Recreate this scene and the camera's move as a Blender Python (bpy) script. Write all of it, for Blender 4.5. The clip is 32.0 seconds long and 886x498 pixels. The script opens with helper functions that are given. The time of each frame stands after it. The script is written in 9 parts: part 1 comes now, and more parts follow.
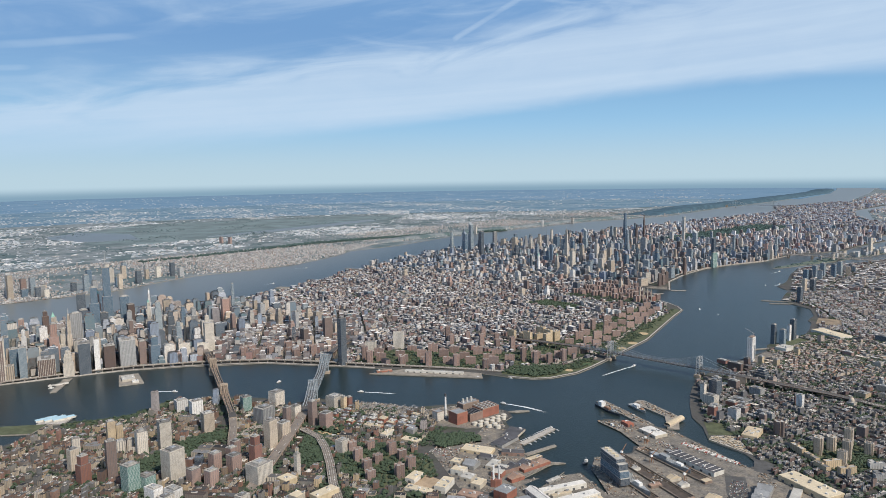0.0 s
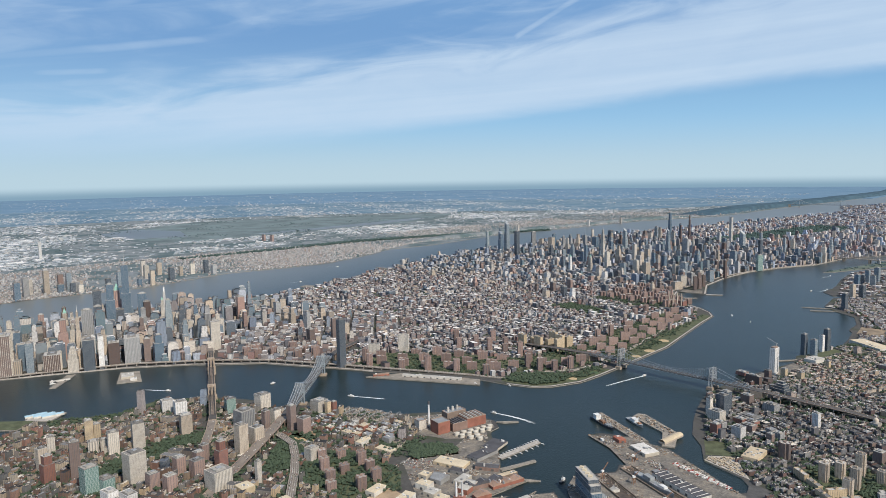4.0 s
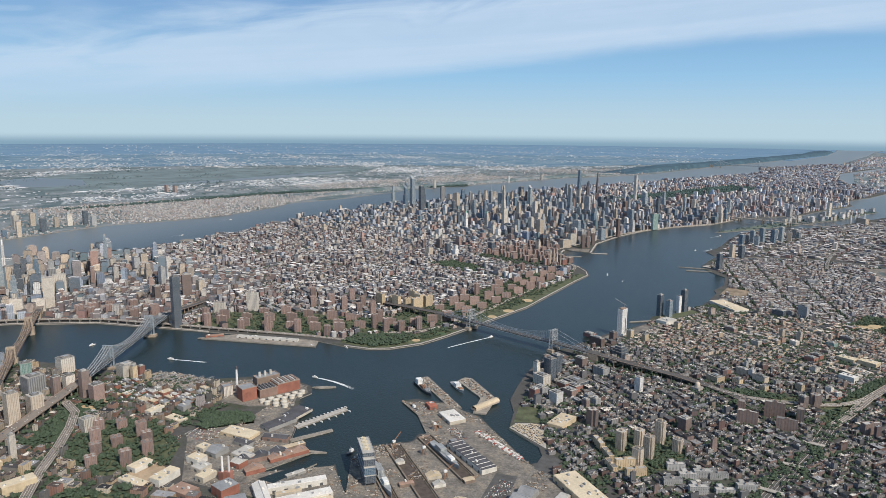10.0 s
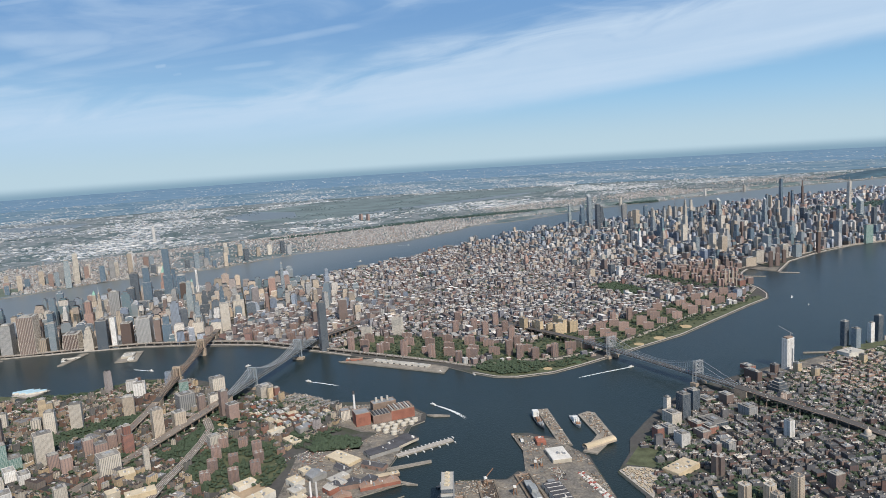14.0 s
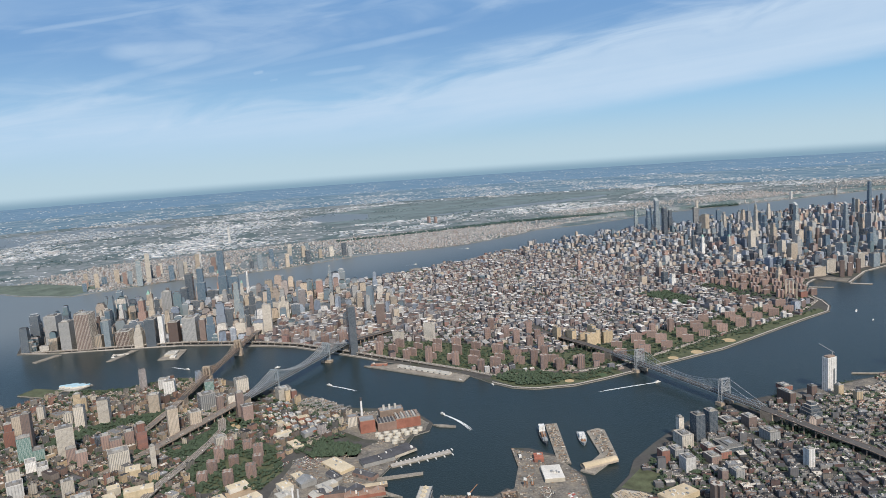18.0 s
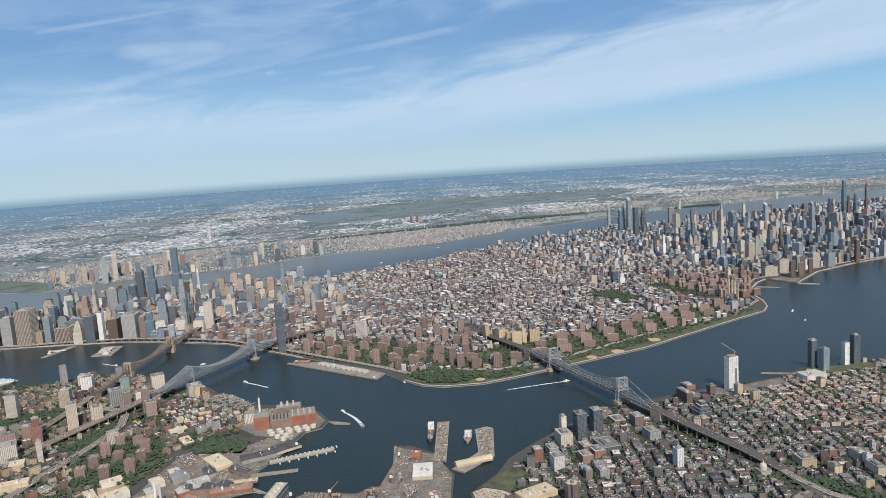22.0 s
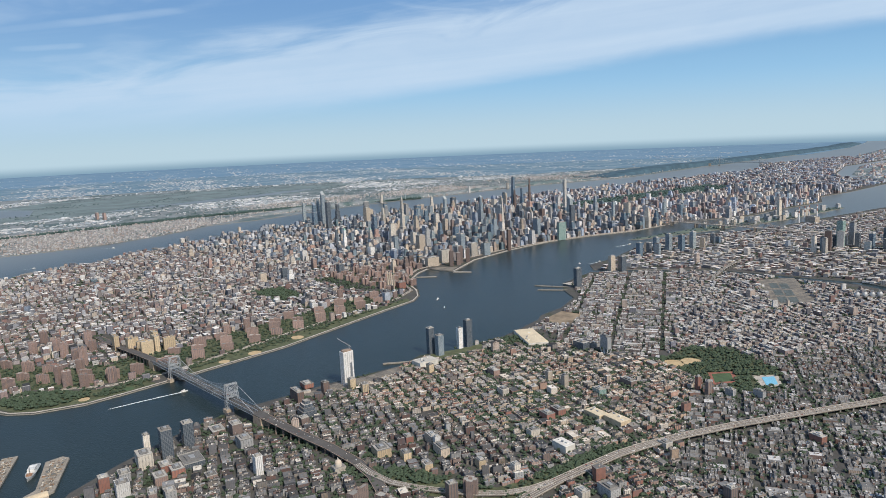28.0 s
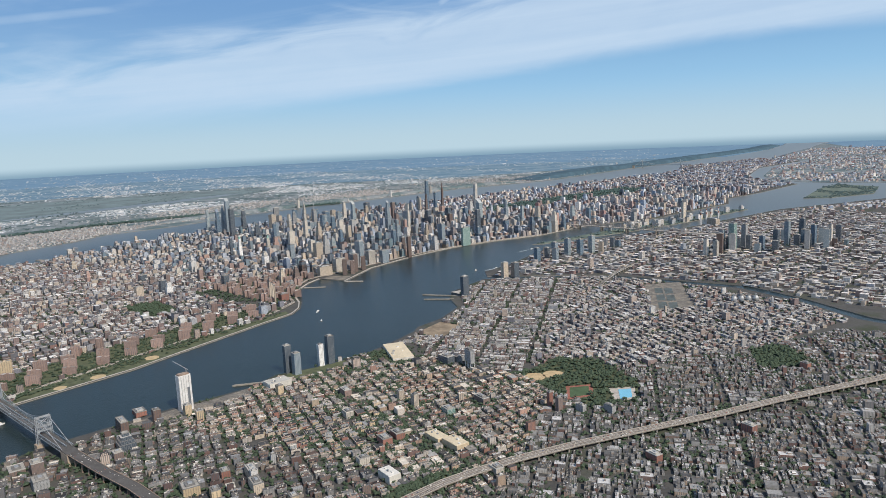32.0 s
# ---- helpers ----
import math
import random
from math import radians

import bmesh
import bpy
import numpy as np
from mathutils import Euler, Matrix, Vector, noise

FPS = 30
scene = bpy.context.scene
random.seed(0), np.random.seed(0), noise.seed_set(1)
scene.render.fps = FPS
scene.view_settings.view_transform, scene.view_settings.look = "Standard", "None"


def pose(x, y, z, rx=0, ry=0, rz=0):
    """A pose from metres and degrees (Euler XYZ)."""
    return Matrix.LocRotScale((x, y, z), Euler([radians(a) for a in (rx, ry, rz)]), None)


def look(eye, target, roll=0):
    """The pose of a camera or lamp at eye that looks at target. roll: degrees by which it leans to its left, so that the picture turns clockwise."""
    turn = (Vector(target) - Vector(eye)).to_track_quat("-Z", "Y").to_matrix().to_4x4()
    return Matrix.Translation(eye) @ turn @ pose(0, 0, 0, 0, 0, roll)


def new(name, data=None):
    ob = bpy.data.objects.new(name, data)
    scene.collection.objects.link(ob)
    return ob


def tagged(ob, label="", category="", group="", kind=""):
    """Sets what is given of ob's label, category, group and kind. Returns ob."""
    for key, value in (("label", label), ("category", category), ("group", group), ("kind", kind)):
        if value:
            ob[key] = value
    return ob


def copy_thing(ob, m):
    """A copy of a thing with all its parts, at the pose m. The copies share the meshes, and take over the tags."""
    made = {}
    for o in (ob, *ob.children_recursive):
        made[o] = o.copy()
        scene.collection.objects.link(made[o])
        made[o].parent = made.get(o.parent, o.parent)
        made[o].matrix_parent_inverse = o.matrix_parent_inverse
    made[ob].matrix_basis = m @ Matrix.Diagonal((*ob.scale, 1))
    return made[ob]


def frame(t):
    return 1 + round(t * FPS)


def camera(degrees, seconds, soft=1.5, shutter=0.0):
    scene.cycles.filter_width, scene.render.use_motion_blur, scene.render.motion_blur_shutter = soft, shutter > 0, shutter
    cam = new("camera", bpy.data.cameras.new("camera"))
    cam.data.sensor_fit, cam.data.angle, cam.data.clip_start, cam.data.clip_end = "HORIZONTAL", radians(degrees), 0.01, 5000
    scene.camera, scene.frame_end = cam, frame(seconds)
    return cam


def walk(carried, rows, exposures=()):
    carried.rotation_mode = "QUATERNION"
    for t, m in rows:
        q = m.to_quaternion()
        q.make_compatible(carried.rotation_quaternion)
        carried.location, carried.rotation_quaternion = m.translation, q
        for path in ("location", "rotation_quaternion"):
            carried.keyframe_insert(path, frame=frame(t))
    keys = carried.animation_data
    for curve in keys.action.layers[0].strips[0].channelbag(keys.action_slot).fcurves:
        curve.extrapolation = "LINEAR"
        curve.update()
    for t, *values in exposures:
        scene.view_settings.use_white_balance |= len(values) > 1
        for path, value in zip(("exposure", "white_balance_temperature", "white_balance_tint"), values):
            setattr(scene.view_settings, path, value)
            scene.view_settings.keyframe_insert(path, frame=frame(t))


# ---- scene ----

# One scene unit stands for ten metres of the real city (a scale model of 1 to 10).
cam = camera(65.25, 32.0, soft=0.5)

# seconds, eye, heading clockwise from north, pitch, lean
PATH = [
    (0, 39.00, -317.03, 101.52, -20.030, -6.371, -0.879),
    (0.5, 41.95, -314.14, 101.53, -20.151, -6.362, -0.409),
    (1, 44.91, -311.27, 101.51, -20.695, -6.143, -0.504),
    (1.5, 47.88, -308.40, 101.47, -21.319, -6.137, -0.410),
    (2, 50.84, -305.55, 101.43, -21.507, -6.131, -0.447),
    (2.5, 53.77, -302.69, 101.36, -21.610, -5.951, -0.594),
    (3, 56.66, -299.82, 101.25, -22.782, -5.954, -0.831),
    (3.5, 59.49, -296.90, 101.05, -24.711, -6.297, -0.768),
    (5.5, 70.51, -284.93, 100.01, -25.228, -6.759, -1.116),
    (6, 73.42, -281.94, 99.79, -24.616, -7.620, -0.695),
    (6.5, 76.49, -278.96, 99.61, -23.994, -8.652, 0.007),
    (7, 79.72, -275.95, 99.45, -22.937, -9.592, -0.026),
    (7.5, 83.06, -272.93, 99.27, -21.381, -10.613, -0.186),
    (8, 86.46, -269.88, 99.09, -20.259, -11.066, 0.279),
    (8.5, 89.88, -266.82, 98.91, -20.305, -10.892, 0.348),
    (9, 93.30, -263.77, 98.75, -20.570, -10.804, 0.352),
    (9.5, 96.74, -260.69, 98.62, -20.676, -10.566, 0.296),
    (10, 100.23, -257.59, 98.50, -20.545, -10.168, 0.463),
    (10.5, 103.79, -254.44, 98.38, -19.849, -9.598, 0.724),
    (11, 107.42, -251.27, 98.25, -19.620, -9.183, 0.951),
    (11.5, 111.04, -248.09, 98.09, -19.553, -8.838, 0.931),
    (12, 114.60, -244.93, 97.94, -20.501, -8.695, 0.943),
    (12.5, 118.03, -241.75, 97.81, -24.696, -8.899, -0.497),
    (13, 121.27, -238.57, 97.74, -29.915, -8.467, -3.210),
    (13.5, 124.26, -235.47, 97.72, -34.137, -8.013, -3.776),
    (14, 126.96, -232.50, 97.73, -37.732, -8.019, -3.574),
    (14.5, 129.32, -229.68, 97.76, -41.333, -7.879, -3.127),
    (16.5, 137.52, -219.13, 97.96, -43.668, -7.498, -4.321),
    (17, 139.93, -216.35, 97.93, -43.216, -7.501, -4.342),
    (17.5, 142.77, -213.40, 97.77, -43.596, -7.529, -4.035),
    (18, 145.96, -210.24, 97.50, -44.884, -7.440, -3.898),
    (18.5, 149.42, -206.89, 97.12, -45.553, -7.400, -3.847),
    (19, 153.04, -203.31, 96.66, -45.676, -7.263, -3.676),
    (19.5, 156.74, -199.53, 96.17, -45.770, -7.215, -3.709),
    (20, 160.50, -195.67, 95.65, -45.895, -7.251, -3.512),
    (20.5, 164.26, -191.80, 95.10, -46.155, -7.283, -3.548),
    (21, 167.98, -187.92, 94.54, -46.295, -7.329, -3.732),
    (21.5, 171.58, -184.05, 94.01, -46.217, -7.394, -3.839),
    (22, 175.07, -180.26, 93.54, -45.712, -7.385, -3.783),
    (22.5, 178.47, -176.62, 93.15, -45.230, -7.062, -3.617),
    (23, 181.74, -173.16, 92.80, -44.700, -6.701, -3.396),
    (23.5, 184.84, -169.95, 92.44, -44.128, -6.363, -3.252),
    (24, 187.69, -166.96, 92.11, -43.460, -6.174, -3.202),
    (24.5, 190.22, -164.11, 91.83, -42.703, -6.072, -2.999),
    (26.5, 198.95, -152.81, 90.80, -35.597, -7.099, -2.236),
    (27, 201.33, -149.83, 90.69, -32.125, -7.605, -2.770),
    (27.5, 203.97, -146.69, 90.71, -27.138, -8.450, -2.798),
    (28, 206.87, -143.48, 90.78, -24.246, -9.076, -2.528),
    (28.5, 210.00, -140.24, 90.79, -21.219, -9.686, -3.047),
    (29, 213.31, -137.02, 90.74, -20.093, -9.998, -3.112),
    (29.5, 216.70, -133.80, 90.64, -20.130, -9.821, -2.291),
    (30, 220.11, -130.58, 90.51, -20.371, -10.258, -2.168),
    (30.5, 223.50, -127.30, 90.41, -20.373, -10.449, -2.103),
    (31, 226.86, -123.97, 90.34, -20.216, -9.800, -1.606),
    (31.5, 230.20, -120.59, 90.32, -20.148, -9.204, -2.150),
    (32, 233.54, -117.19, 90.32, -19.530, -9.055, -2.651),
]


def aim(x, y, z, heading, pitch, lean):
    a, p = radians(heading), radians(pitch)
    return look((x, y, z), (x + 50 * math.sin(a) * math.cos(p), y + 50 * math.cos(a) * math.cos(p), z + 50 * math.sin(p)), lean)


walk(cam, [(row[0], aim(*row[1:])) for row in PATH], exposures=[(0, 0.0, 6250, 10), (32, 0.0, 6250, 10)])

# ---- sky and sun ----
SUN_HEADING, SUN_HEIGHT = 120.0, 44.0
world = bpy.data.worlds.new("sky")
scene.world = world
world.use_nodes = True
wt = world.node_tree
wt.nodes.clear()


def wn(kind, **values):
    node = wt.nodes.new(kind)
    for key, value in values.items():
        if key == "op":
            node.operation = value
        else:
            node.inputs[int(key[1:])].default_value = value
    return node


sky = wt.nodes.new("ShaderNodeTexSky")
sky.sky_type = "NISHITA"
sky.sun_disc = False
sky.sun_elevation = radians(SUN_HEIGHT)
sky.sun_rotation = radians(SUN_HEADING)
sky.altitude = 900
sky.air_density, sky.dust_density, sky.ozone_density = 1.25, 0.25, 3.0
coord = wt.nodes.new("ShaderNodeTexCoord")
split = wt.nodes.new("ShaderNodeSeparateXYZ")
wt.links.new(coord.outputs["Generated"], split.inputs[0])


def wcalc(op, a, b=0.0, c=0.0, clamp=False):
    node = wt.nodes.new("ShaderNodeMath")
    node.operation, node.use_clamp = op, clamp
    for n, value in enumerate((a, b, c)):
        if isinstance(value, (int, float)):
            node.inputs[n].default_value = value
        else:
            wt.links.new(value, node.inputs[n])
    return node.outputs[0]


# heading and height of the ray, in degrees; the cirrus lies in long bands that climb slowly towards the north-east
heading = wcalc("MULTIPLY", wcalc("ARCTAN2", split.outputs[0], split.outputs[1]), 57.2958)
lift = wcalc("MULTIPLY", wcalc("ARCSINE", split.outputs[2]), 57.2958)
across = wcalc("MULTIPLY_ADD", heading, -0.07, lift)


def cirrus(along_size, across_size, lean, detail, low, high, seed, warp=0.5):
    """One layer of streaks: how dense it is, from 0 to 1."""
    place = wt.nodes.new("ShaderNodeCombineXYZ")
    wt.links.new(wcalc("MULTIPLY_ADD", heading, along_size, seed), place.inputs[0])
    wt.links.new(wcalc("MULTIPLY", wcalc("MULTIPLY_ADD", heading, lean, across), across_size), place.inputs[1])
    place.inputs[2].default_value = seed
    tex = wt.nodes.new("ShaderNodeTexNoise")
    tex.inputs["Scale"].default_value = 1.0
    tex.inputs["Detail"].default_value = detail
    tex.inputs["Roughness"].default_value = 0.55
    tex.inputs["Distortion"].default_value = warp
    wt.links.new(place.outputs[0], tex.inputs["Vector"])
    span = wt.nodes.new("ShaderNodeMapRange")
    span.interpolation_type = "SMOOTHSTEP"
    span.inputs[1].default_value, span.inputs[2].default_value = low, high
    wt.links.new(tex.outputs["Fac"], span.inputs[0])
    return span.outputs[0]


def ease(value, low, high):
    span = wt.nodes.new("ShaderNodeMapRange")
    span.interpolation_type = "SMOOTHSTEP"
    span.inputs[1].default_value, span.inputs[2].default_value = low, high
    wt.links.new(value, span.inputs[0])
    return span.outputs[0]


def stroke(h0, l0, h1, l1, wide, soft_ends=0.25):
    """A straight wisp from one point of the sky to another (heading and height in degrees)."""
    dx, dy = h1 - h0, l1 - l0
    size = math.hypot(dx, dy)
    hh, ll = wcalc("SUBTRACT", heading, h0), wcalc("SUBTRACT", lift, l0)
    off = wcalc("ABSOLUTE", wcalc("SUBTRACT", wcalc("MULTIPLY", hh, dy / size), wcalc("MULTIPLY", ll, dx / size)))
    run = wcalc("ADD", wcalc("MULTIPLY", hh, dx / size ** 2), wcalc("MULTIPLY", ll, dy / size ** 2))
    body_ = wcalc("SUBTRACT", 1.0, ease(off, wide * .1, wide))
    return wcalc("MULTIPLY", body_, wcalc("MULTIPLY", ease(run, 0.0, soft_ends), wcalc("SUBTRACT", 1.0, ease(run, 1 - soft_ends, 1.0))))


wisps = cirrus(0.055, 0.26, -0.03, 5, 0.44, 0.74, 3.1, 0.9)
threads = cirrus(0.08, 0.55, -0.06, 5, 0.46, 0.78, 7.7, 1.0)
streak = cirrus(0.012, 1.0, 0.012, 7, 0.3, 0.72, 9.4, 0.3)
fray = wcalc("SUBTRACT", cirrus(0.09, 0.45, -0.03, 8, 0.2, 0.8, 5.5, 0.9), 0.5)
mottle = cirrus(0.14, 0.5, -0.02, 9, 0.25, 0.75, 2.2, 0.8)
# the broad white band: it climbs towards the north-east, soft below in the west and frayed above
floor_l = wcalc("SMOOTH_MIN", wcalc("SMOOTH_MAX", wcalc("MULTIPLY_ADD", heading, 0.105, 6.1), 0.8, 2.0), 6.3, 1.5)
roof_l = wcalc("SMOOTH_MAX", wcalc("MULTIPLY_ADD", heading, 0.165, 14.2), 5.8, 2.0)
above_floor = wcalc("MULTIPLY_ADD", fray, 0.5, wcalc("SUBTRACT", lift, floor_l))
below_roof = wcalc("MULTIPLY_ADD", fray, 3.4, wcalc("SUBTRACT", roof_l, lift))
west = wcalc("SUBTRACT", 1.0, ease(heading, -62.0, -22.0))
band_low = ease(wcalc("DIVIDE", above_floor, wcalc("MULTIPLY_ADD", west, 2.6, 1.2)), -0.2, 1.0)
band = wcalc("MULTIPLY", band_low, ease(below_roof, -1.4, 2.6))
band = wcalc("MULTIPLY", band, wcalc("MULTIPLY_ADD", streak, 0.16, wcalc("MULTIPLY_ADD", mottle, 0.10, 0.66)))
upper = wcalc("MULTIPLY", ease(wcalc("SUBTRACT", lift, floor_l), 2.5, 6.5), wcalc("MULTIPLY_ADD", threads, 0.16, wcalc("MULTIPLY_ADD", wisps, 0.28, 0.13)))
# single wisps, a ragged white patch and two vapour trails
ragged = wcalc("MULTIPLY_ADD", mottle, 0.55, 0.5)
for h0, l0, h1, l1, wide, dense, ends in ((-19.4, 10.2, -12.8, 13.8, .42, .62, .12), (-75.5, 10.3, -60.5, 13.1, .35, .45, .1), (-61.0, 7.7, -40.0, 10.7, .55, .40, .25), (-74.5, 5.8, -58.5, 9.9, .75, .45, .3), (-71.0, 9.2, -59.5, 9.7, 1.25, .55, .3), (-69.0, 8.2, -61.0, 9.5, 1.1, .45, .35), (-56.0, 10.2, -46.0, 13.4, .9, .35, .3), (-64.0, 11.2, -52.0, 11.6, 1.1, .4, .35), (-59.1, 7.5, -57.9, 7.65, .28, .6, .3), (-57.9, 6.9, -56.9, 7.05, .22, .4, .3), (-56.0, 7.2, -49.0, 7.75, .4, .42, .3), (-55.0, 6.5, -46.0, 7.2, .6, .35, .3), (-16.0, 6.4, 14.0, 8.6, .35, .25, .3)):
    upper = wcalc("MAXIMUM", upper, wcalc("MULTIPLY", wcalc("MULTIPLY", stroke(h0, l0, h1, l1, wide, ends), dense), ragged))
thick = wcalc("SUBTRACT", 1.0, wcalc("MULTIPLY", wcalc("SUBTRACT", 1.0, band), wcalc("SUBTRACT", 1.0, upper)), clamp=True)
clear = wcalc("SUBTRACT", 1.0, ease(lift, 15.0, 34.0))
low_air = wcalc("SUBTRACT", 1.0, ease(lift, 2.5, 11.5))
veil = wcalc("MULTIPLY", wcalc("SUBTRACT", 1.0, ease(lift, -0.5, 4.6)), 0.97)
# the last haze-blue distance, past the edge of the land
distance = wcalc("SUBTRACT", 1.0, ease(lift, -1.5, -0.66))


def over(fac, below, colour):
    node = wt.nodes.new("ShaderNodeMix")
    node.data_type = "RGBA"
    node.inputs["B"].default_value = (*colour, 1)
    wt.links.new(fac, node.inputs["Factor"])
    wt.links.new(below, node.inputs["A"])
    return node.outputs["Result"]


seen = over(clear, sky.outputs[0], (1.45, 3.4, 6.5))
seen = over(low_air, seen, (3.7, 6.3, 8.6))
seen = over(veil, seen, (5.7, 7.3, 8.0))
seen = over(thick, seen, (6.45, 7.85, 9.3))
seen = over(distance, seen, (2.75, 4.2, 5.25))
glow = wt.nodes.new("ShaderNodeBackground")
glow.inputs["Strength"].default_value = 0.09
wt.links.new(seen, glow.inputs["Color"])
wout = wt.nodes.new("ShaderNodeOutputWorld")
wt.links.new(glow.outputs[0], wout.inputs[0])

sun = new("sun", bpy.data.lights.new("sun", "SUN"))
sun.data.energy, sun.data.angle, sun.data.color = 4.4, radians(0.55), (1.0, 0.87, 0.70)
sa, sh = radians(SUN_HEADING), radians(SUN_HEIGHT)
sun.matrix_world = look((math.sin(sa) * math.cos(sh) * 800, math.cos(sa) * math.cos(sh) * 800, math.sin(sh) * 800), (0, 0, 0))

# ---- materials ----


def material(name, rough=0.8, metal=0.0, spec=0.4):
    m = bpy.data.materials.new(name)
    m.use_nodes = True
    b = m.node_tree.nodes["Principled BSDF"]
    b.inputs["Roughness"].default_value = rough
    b.inputs["Metallic"].default_value = metal
    b.inputs["Specular IOR Level"].default_value = spec
    return m, m.node_tree, b


def ramp(nt, fac, stops, constant=False):
    node = nt.nodes.new("ShaderNodeValToRGB")
    node.color_ramp.interpolation = "CONSTANT" if constant else "LINEAR"
    e = node.color_ramp.elements
    while len(e) < len(stops):
        e.new(0.5)
    for n, (at, col) in enumerate(stops):
        e[n].position, e[n].color = at, (*col, 1)
    nt.links.new(fac, node.inputs[0])
    return node.outputs[0]


def grain(nt, size, detail=4, vec=None, rough=0.55):
    node = nt.nodes.new("ShaderNodeTexNoise")
    node.inputs["Scale"].default_value = size
    node.inputs["Detail"].default_value = detail
    node.inputs["Roughness"].default_value = rough
    if vec is None:
        vec = nt.nodes.new("ShaderNodeTexCoord").outputs["Object"]
    nt.links.new(vec, node.inputs["Vector"])
    return node.outputs["Fac"]


def mixed(nt, fac, a, b, how="MIX"):
    node = nt.nodes.new("ShaderNodeMix")
    node.data_type, node.blend_type = "RGBA", how
    for key, value in (("Factor", fac), ("A", a), ("B", b)):
        if isinstance(value, (int, float)):
            node.inputs[key].default_value = value
        elif isinstance(value, tuple):
            node.inputs[key].default_value = (*value, 1)
        else:
            nt.links.new(value, node.inputs[key])
    return node.outputs["Result"]


def calc(nt, op, a, b=0.0):
    node = nt.nodes.new("ShaderNodeMath")
    node.operation = op
    for n, value in enumerate((a, b)):
        if isinstance(value, (int, float)):
            node.inputs[n].default_value = value
        else:
            nt.links.new(value, node.inputs[n])
    return node.outputs[0]


def plain(name, col, rough=0.8, metal=0.0, size=0.8, vary=0.25, spec=0.4):
    """A painted, concrete or stone surface with grain at two scales."""
    m, nt, b = material(name, rough, metal, spec)
    a = grain(nt, size, 5)
    c = grain(nt, size * 7, 3)
    dark, light = tuple(v * (1 - vary) for v in col), tuple(min(1, v * (1 + vary)) for v in col)
    base = ramp(nt, a, [(0.3, dark), (0.7, light)])
    fine_ = ramp(nt, c, [(0.3, (0.82, 0.82, 0.82)), (0.7, (1, 1, 1))])
    nt.links.new(mixed(nt, 1.0, base, fine_, "MULTIPLY"), b.inputs["Base Color"])
    return m


def facade(name, palette, floor=0.33, bay=0.34, share=0.44, glass=(0.10, 0.115, 0.135), single=False):
    """Walls with storeys of windows. palette: wall colours, one for each building."""
    m, nt, b = material(name, 0.8)
    rnd = nt.nodes.new("ShaderNodeObjectInfo").outputs["Random"] if single else nt.nodes.new("ShaderNodeNewGeometry").outputs["Random Per Island"]
    n = len(palette)
    wall = ramp(nt, rnd, [(i / n, c) for i, c in enumerate(palette)], True)
    tone = calc(nt, "MULTIPLY_ADD", calc(nt, "FRACT", calc(nt, "MULTIPLY", rnd, 37.3)), 0.45)
    nt.nodes[-1].inputs[2].default_value = 0.78
    shade = nt.nodes.new("ShaderNodeCombineColor")
    for s in shade.inputs:
        nt.links.new(tone, s)
    wall = mixed(nt, 1.0, wall, shade.outputs[0], "MULTIPLY")
    stain = ramp(nt, grain(nt, 0.9, 4), [(0.3, (0.8, 0.78, 0.75)), (0.65, (1, 1, 1))])
    wall = mixed(nt, 1.0, wall, stain, "MULTIPLY")
    uv = nt.nodes.new("ShaderNodeUVMap")
    uv.uv_map = "UVMap"
    sep = nt.nodes.new("ShaderNodeSeparateXYZ")
    nt.links.new(uv.outputs[0], sep.inputs[0])
    stretch = calc(nt, "ADD", calc(nt, "MULTIPLY", calc(nt, "FRACT", calc(nt, "MULTIPLY", rnd, 91.7)), 1.9), 0.8)
    u = calc(nt, "FRACT", calc(nt, "DIVIDE", sep.outputs[0], calc(nt, "MULTIPLY", stretch, bay)))
    v = calc(nt, "FRACT", calc(nt, "DIVIDE", sep.outputs[1], floor))
    pane = calc(nt, "MULTIPLY", calc(nt, "GREATER_THAN", u, 1 - share), calc(nt, "MAXIMUM", calc(nt, "GREATER_THAN", v, 0.5), calc(nt, "GREATER_THAN", calc(nt, "FRACT", calc(nt, "MULTIPLY", rnd, 13.7)), 0.86)))
    nt.links.new(mixed(nt, calc(nt, "MULTIPLY", pane, 0.62), wall, glass), b.inputs["Base Color"])
    nt.links.new(calc(nt, "SUBTRACT", 0.82, calc(nt, "MULTIPLY", pane, 0.6)), b.inputs["Roughness"])
    return m


def glass_wall(name, tints, floor=0.4, bay=0.5, single=False, frame_col=(0.17, 0.185, 0.20)):
    m, nt, b = material(name, 0.12, 0.0, 0.9)
    rnd = nt.nodes.new("ShaderNodeObjectInfo").outputs["Random"] if single else nt.nodes.new("ShaderNodeNewGeometry").outputs["Random Per Island"]
    n = len(tints)
    col = ramp(nt, rnd, [(i / n, c) for i, c in enumerate(tints)], True)
    uv = nt.nodes.new("ShaderNodeUVMap")
    uv.uv_map = "UVMap"
    sep = nt.nodes.new("ShaderNodeSeparateXYZ")
    nt.links.new(uv.outputs[0], sep.inputs[0])
    u = calc(nt, "FRACT", calc(nt, "DIVIDE", sep.outputs[0], bay))
    v = calc(nt, "FRACT", calc(nt, "DIVIDE", sep.outputs[1], floor))
    bar = calc(nt, "MAXIMUM", calc(nt, "LESS_THAN", u, 0.16), calc(nt, "LESS_THAN", v, 0.25))
    nt.links.new(mixed(nt, bar, col, frame_col), b.inputs["Base Color"])
    nt.links.new(calc(nt, "ADD", 0.1, calc(nt, "MULTIPLY", bar, 0.4)), b.inputs["Roughness"])
    return m


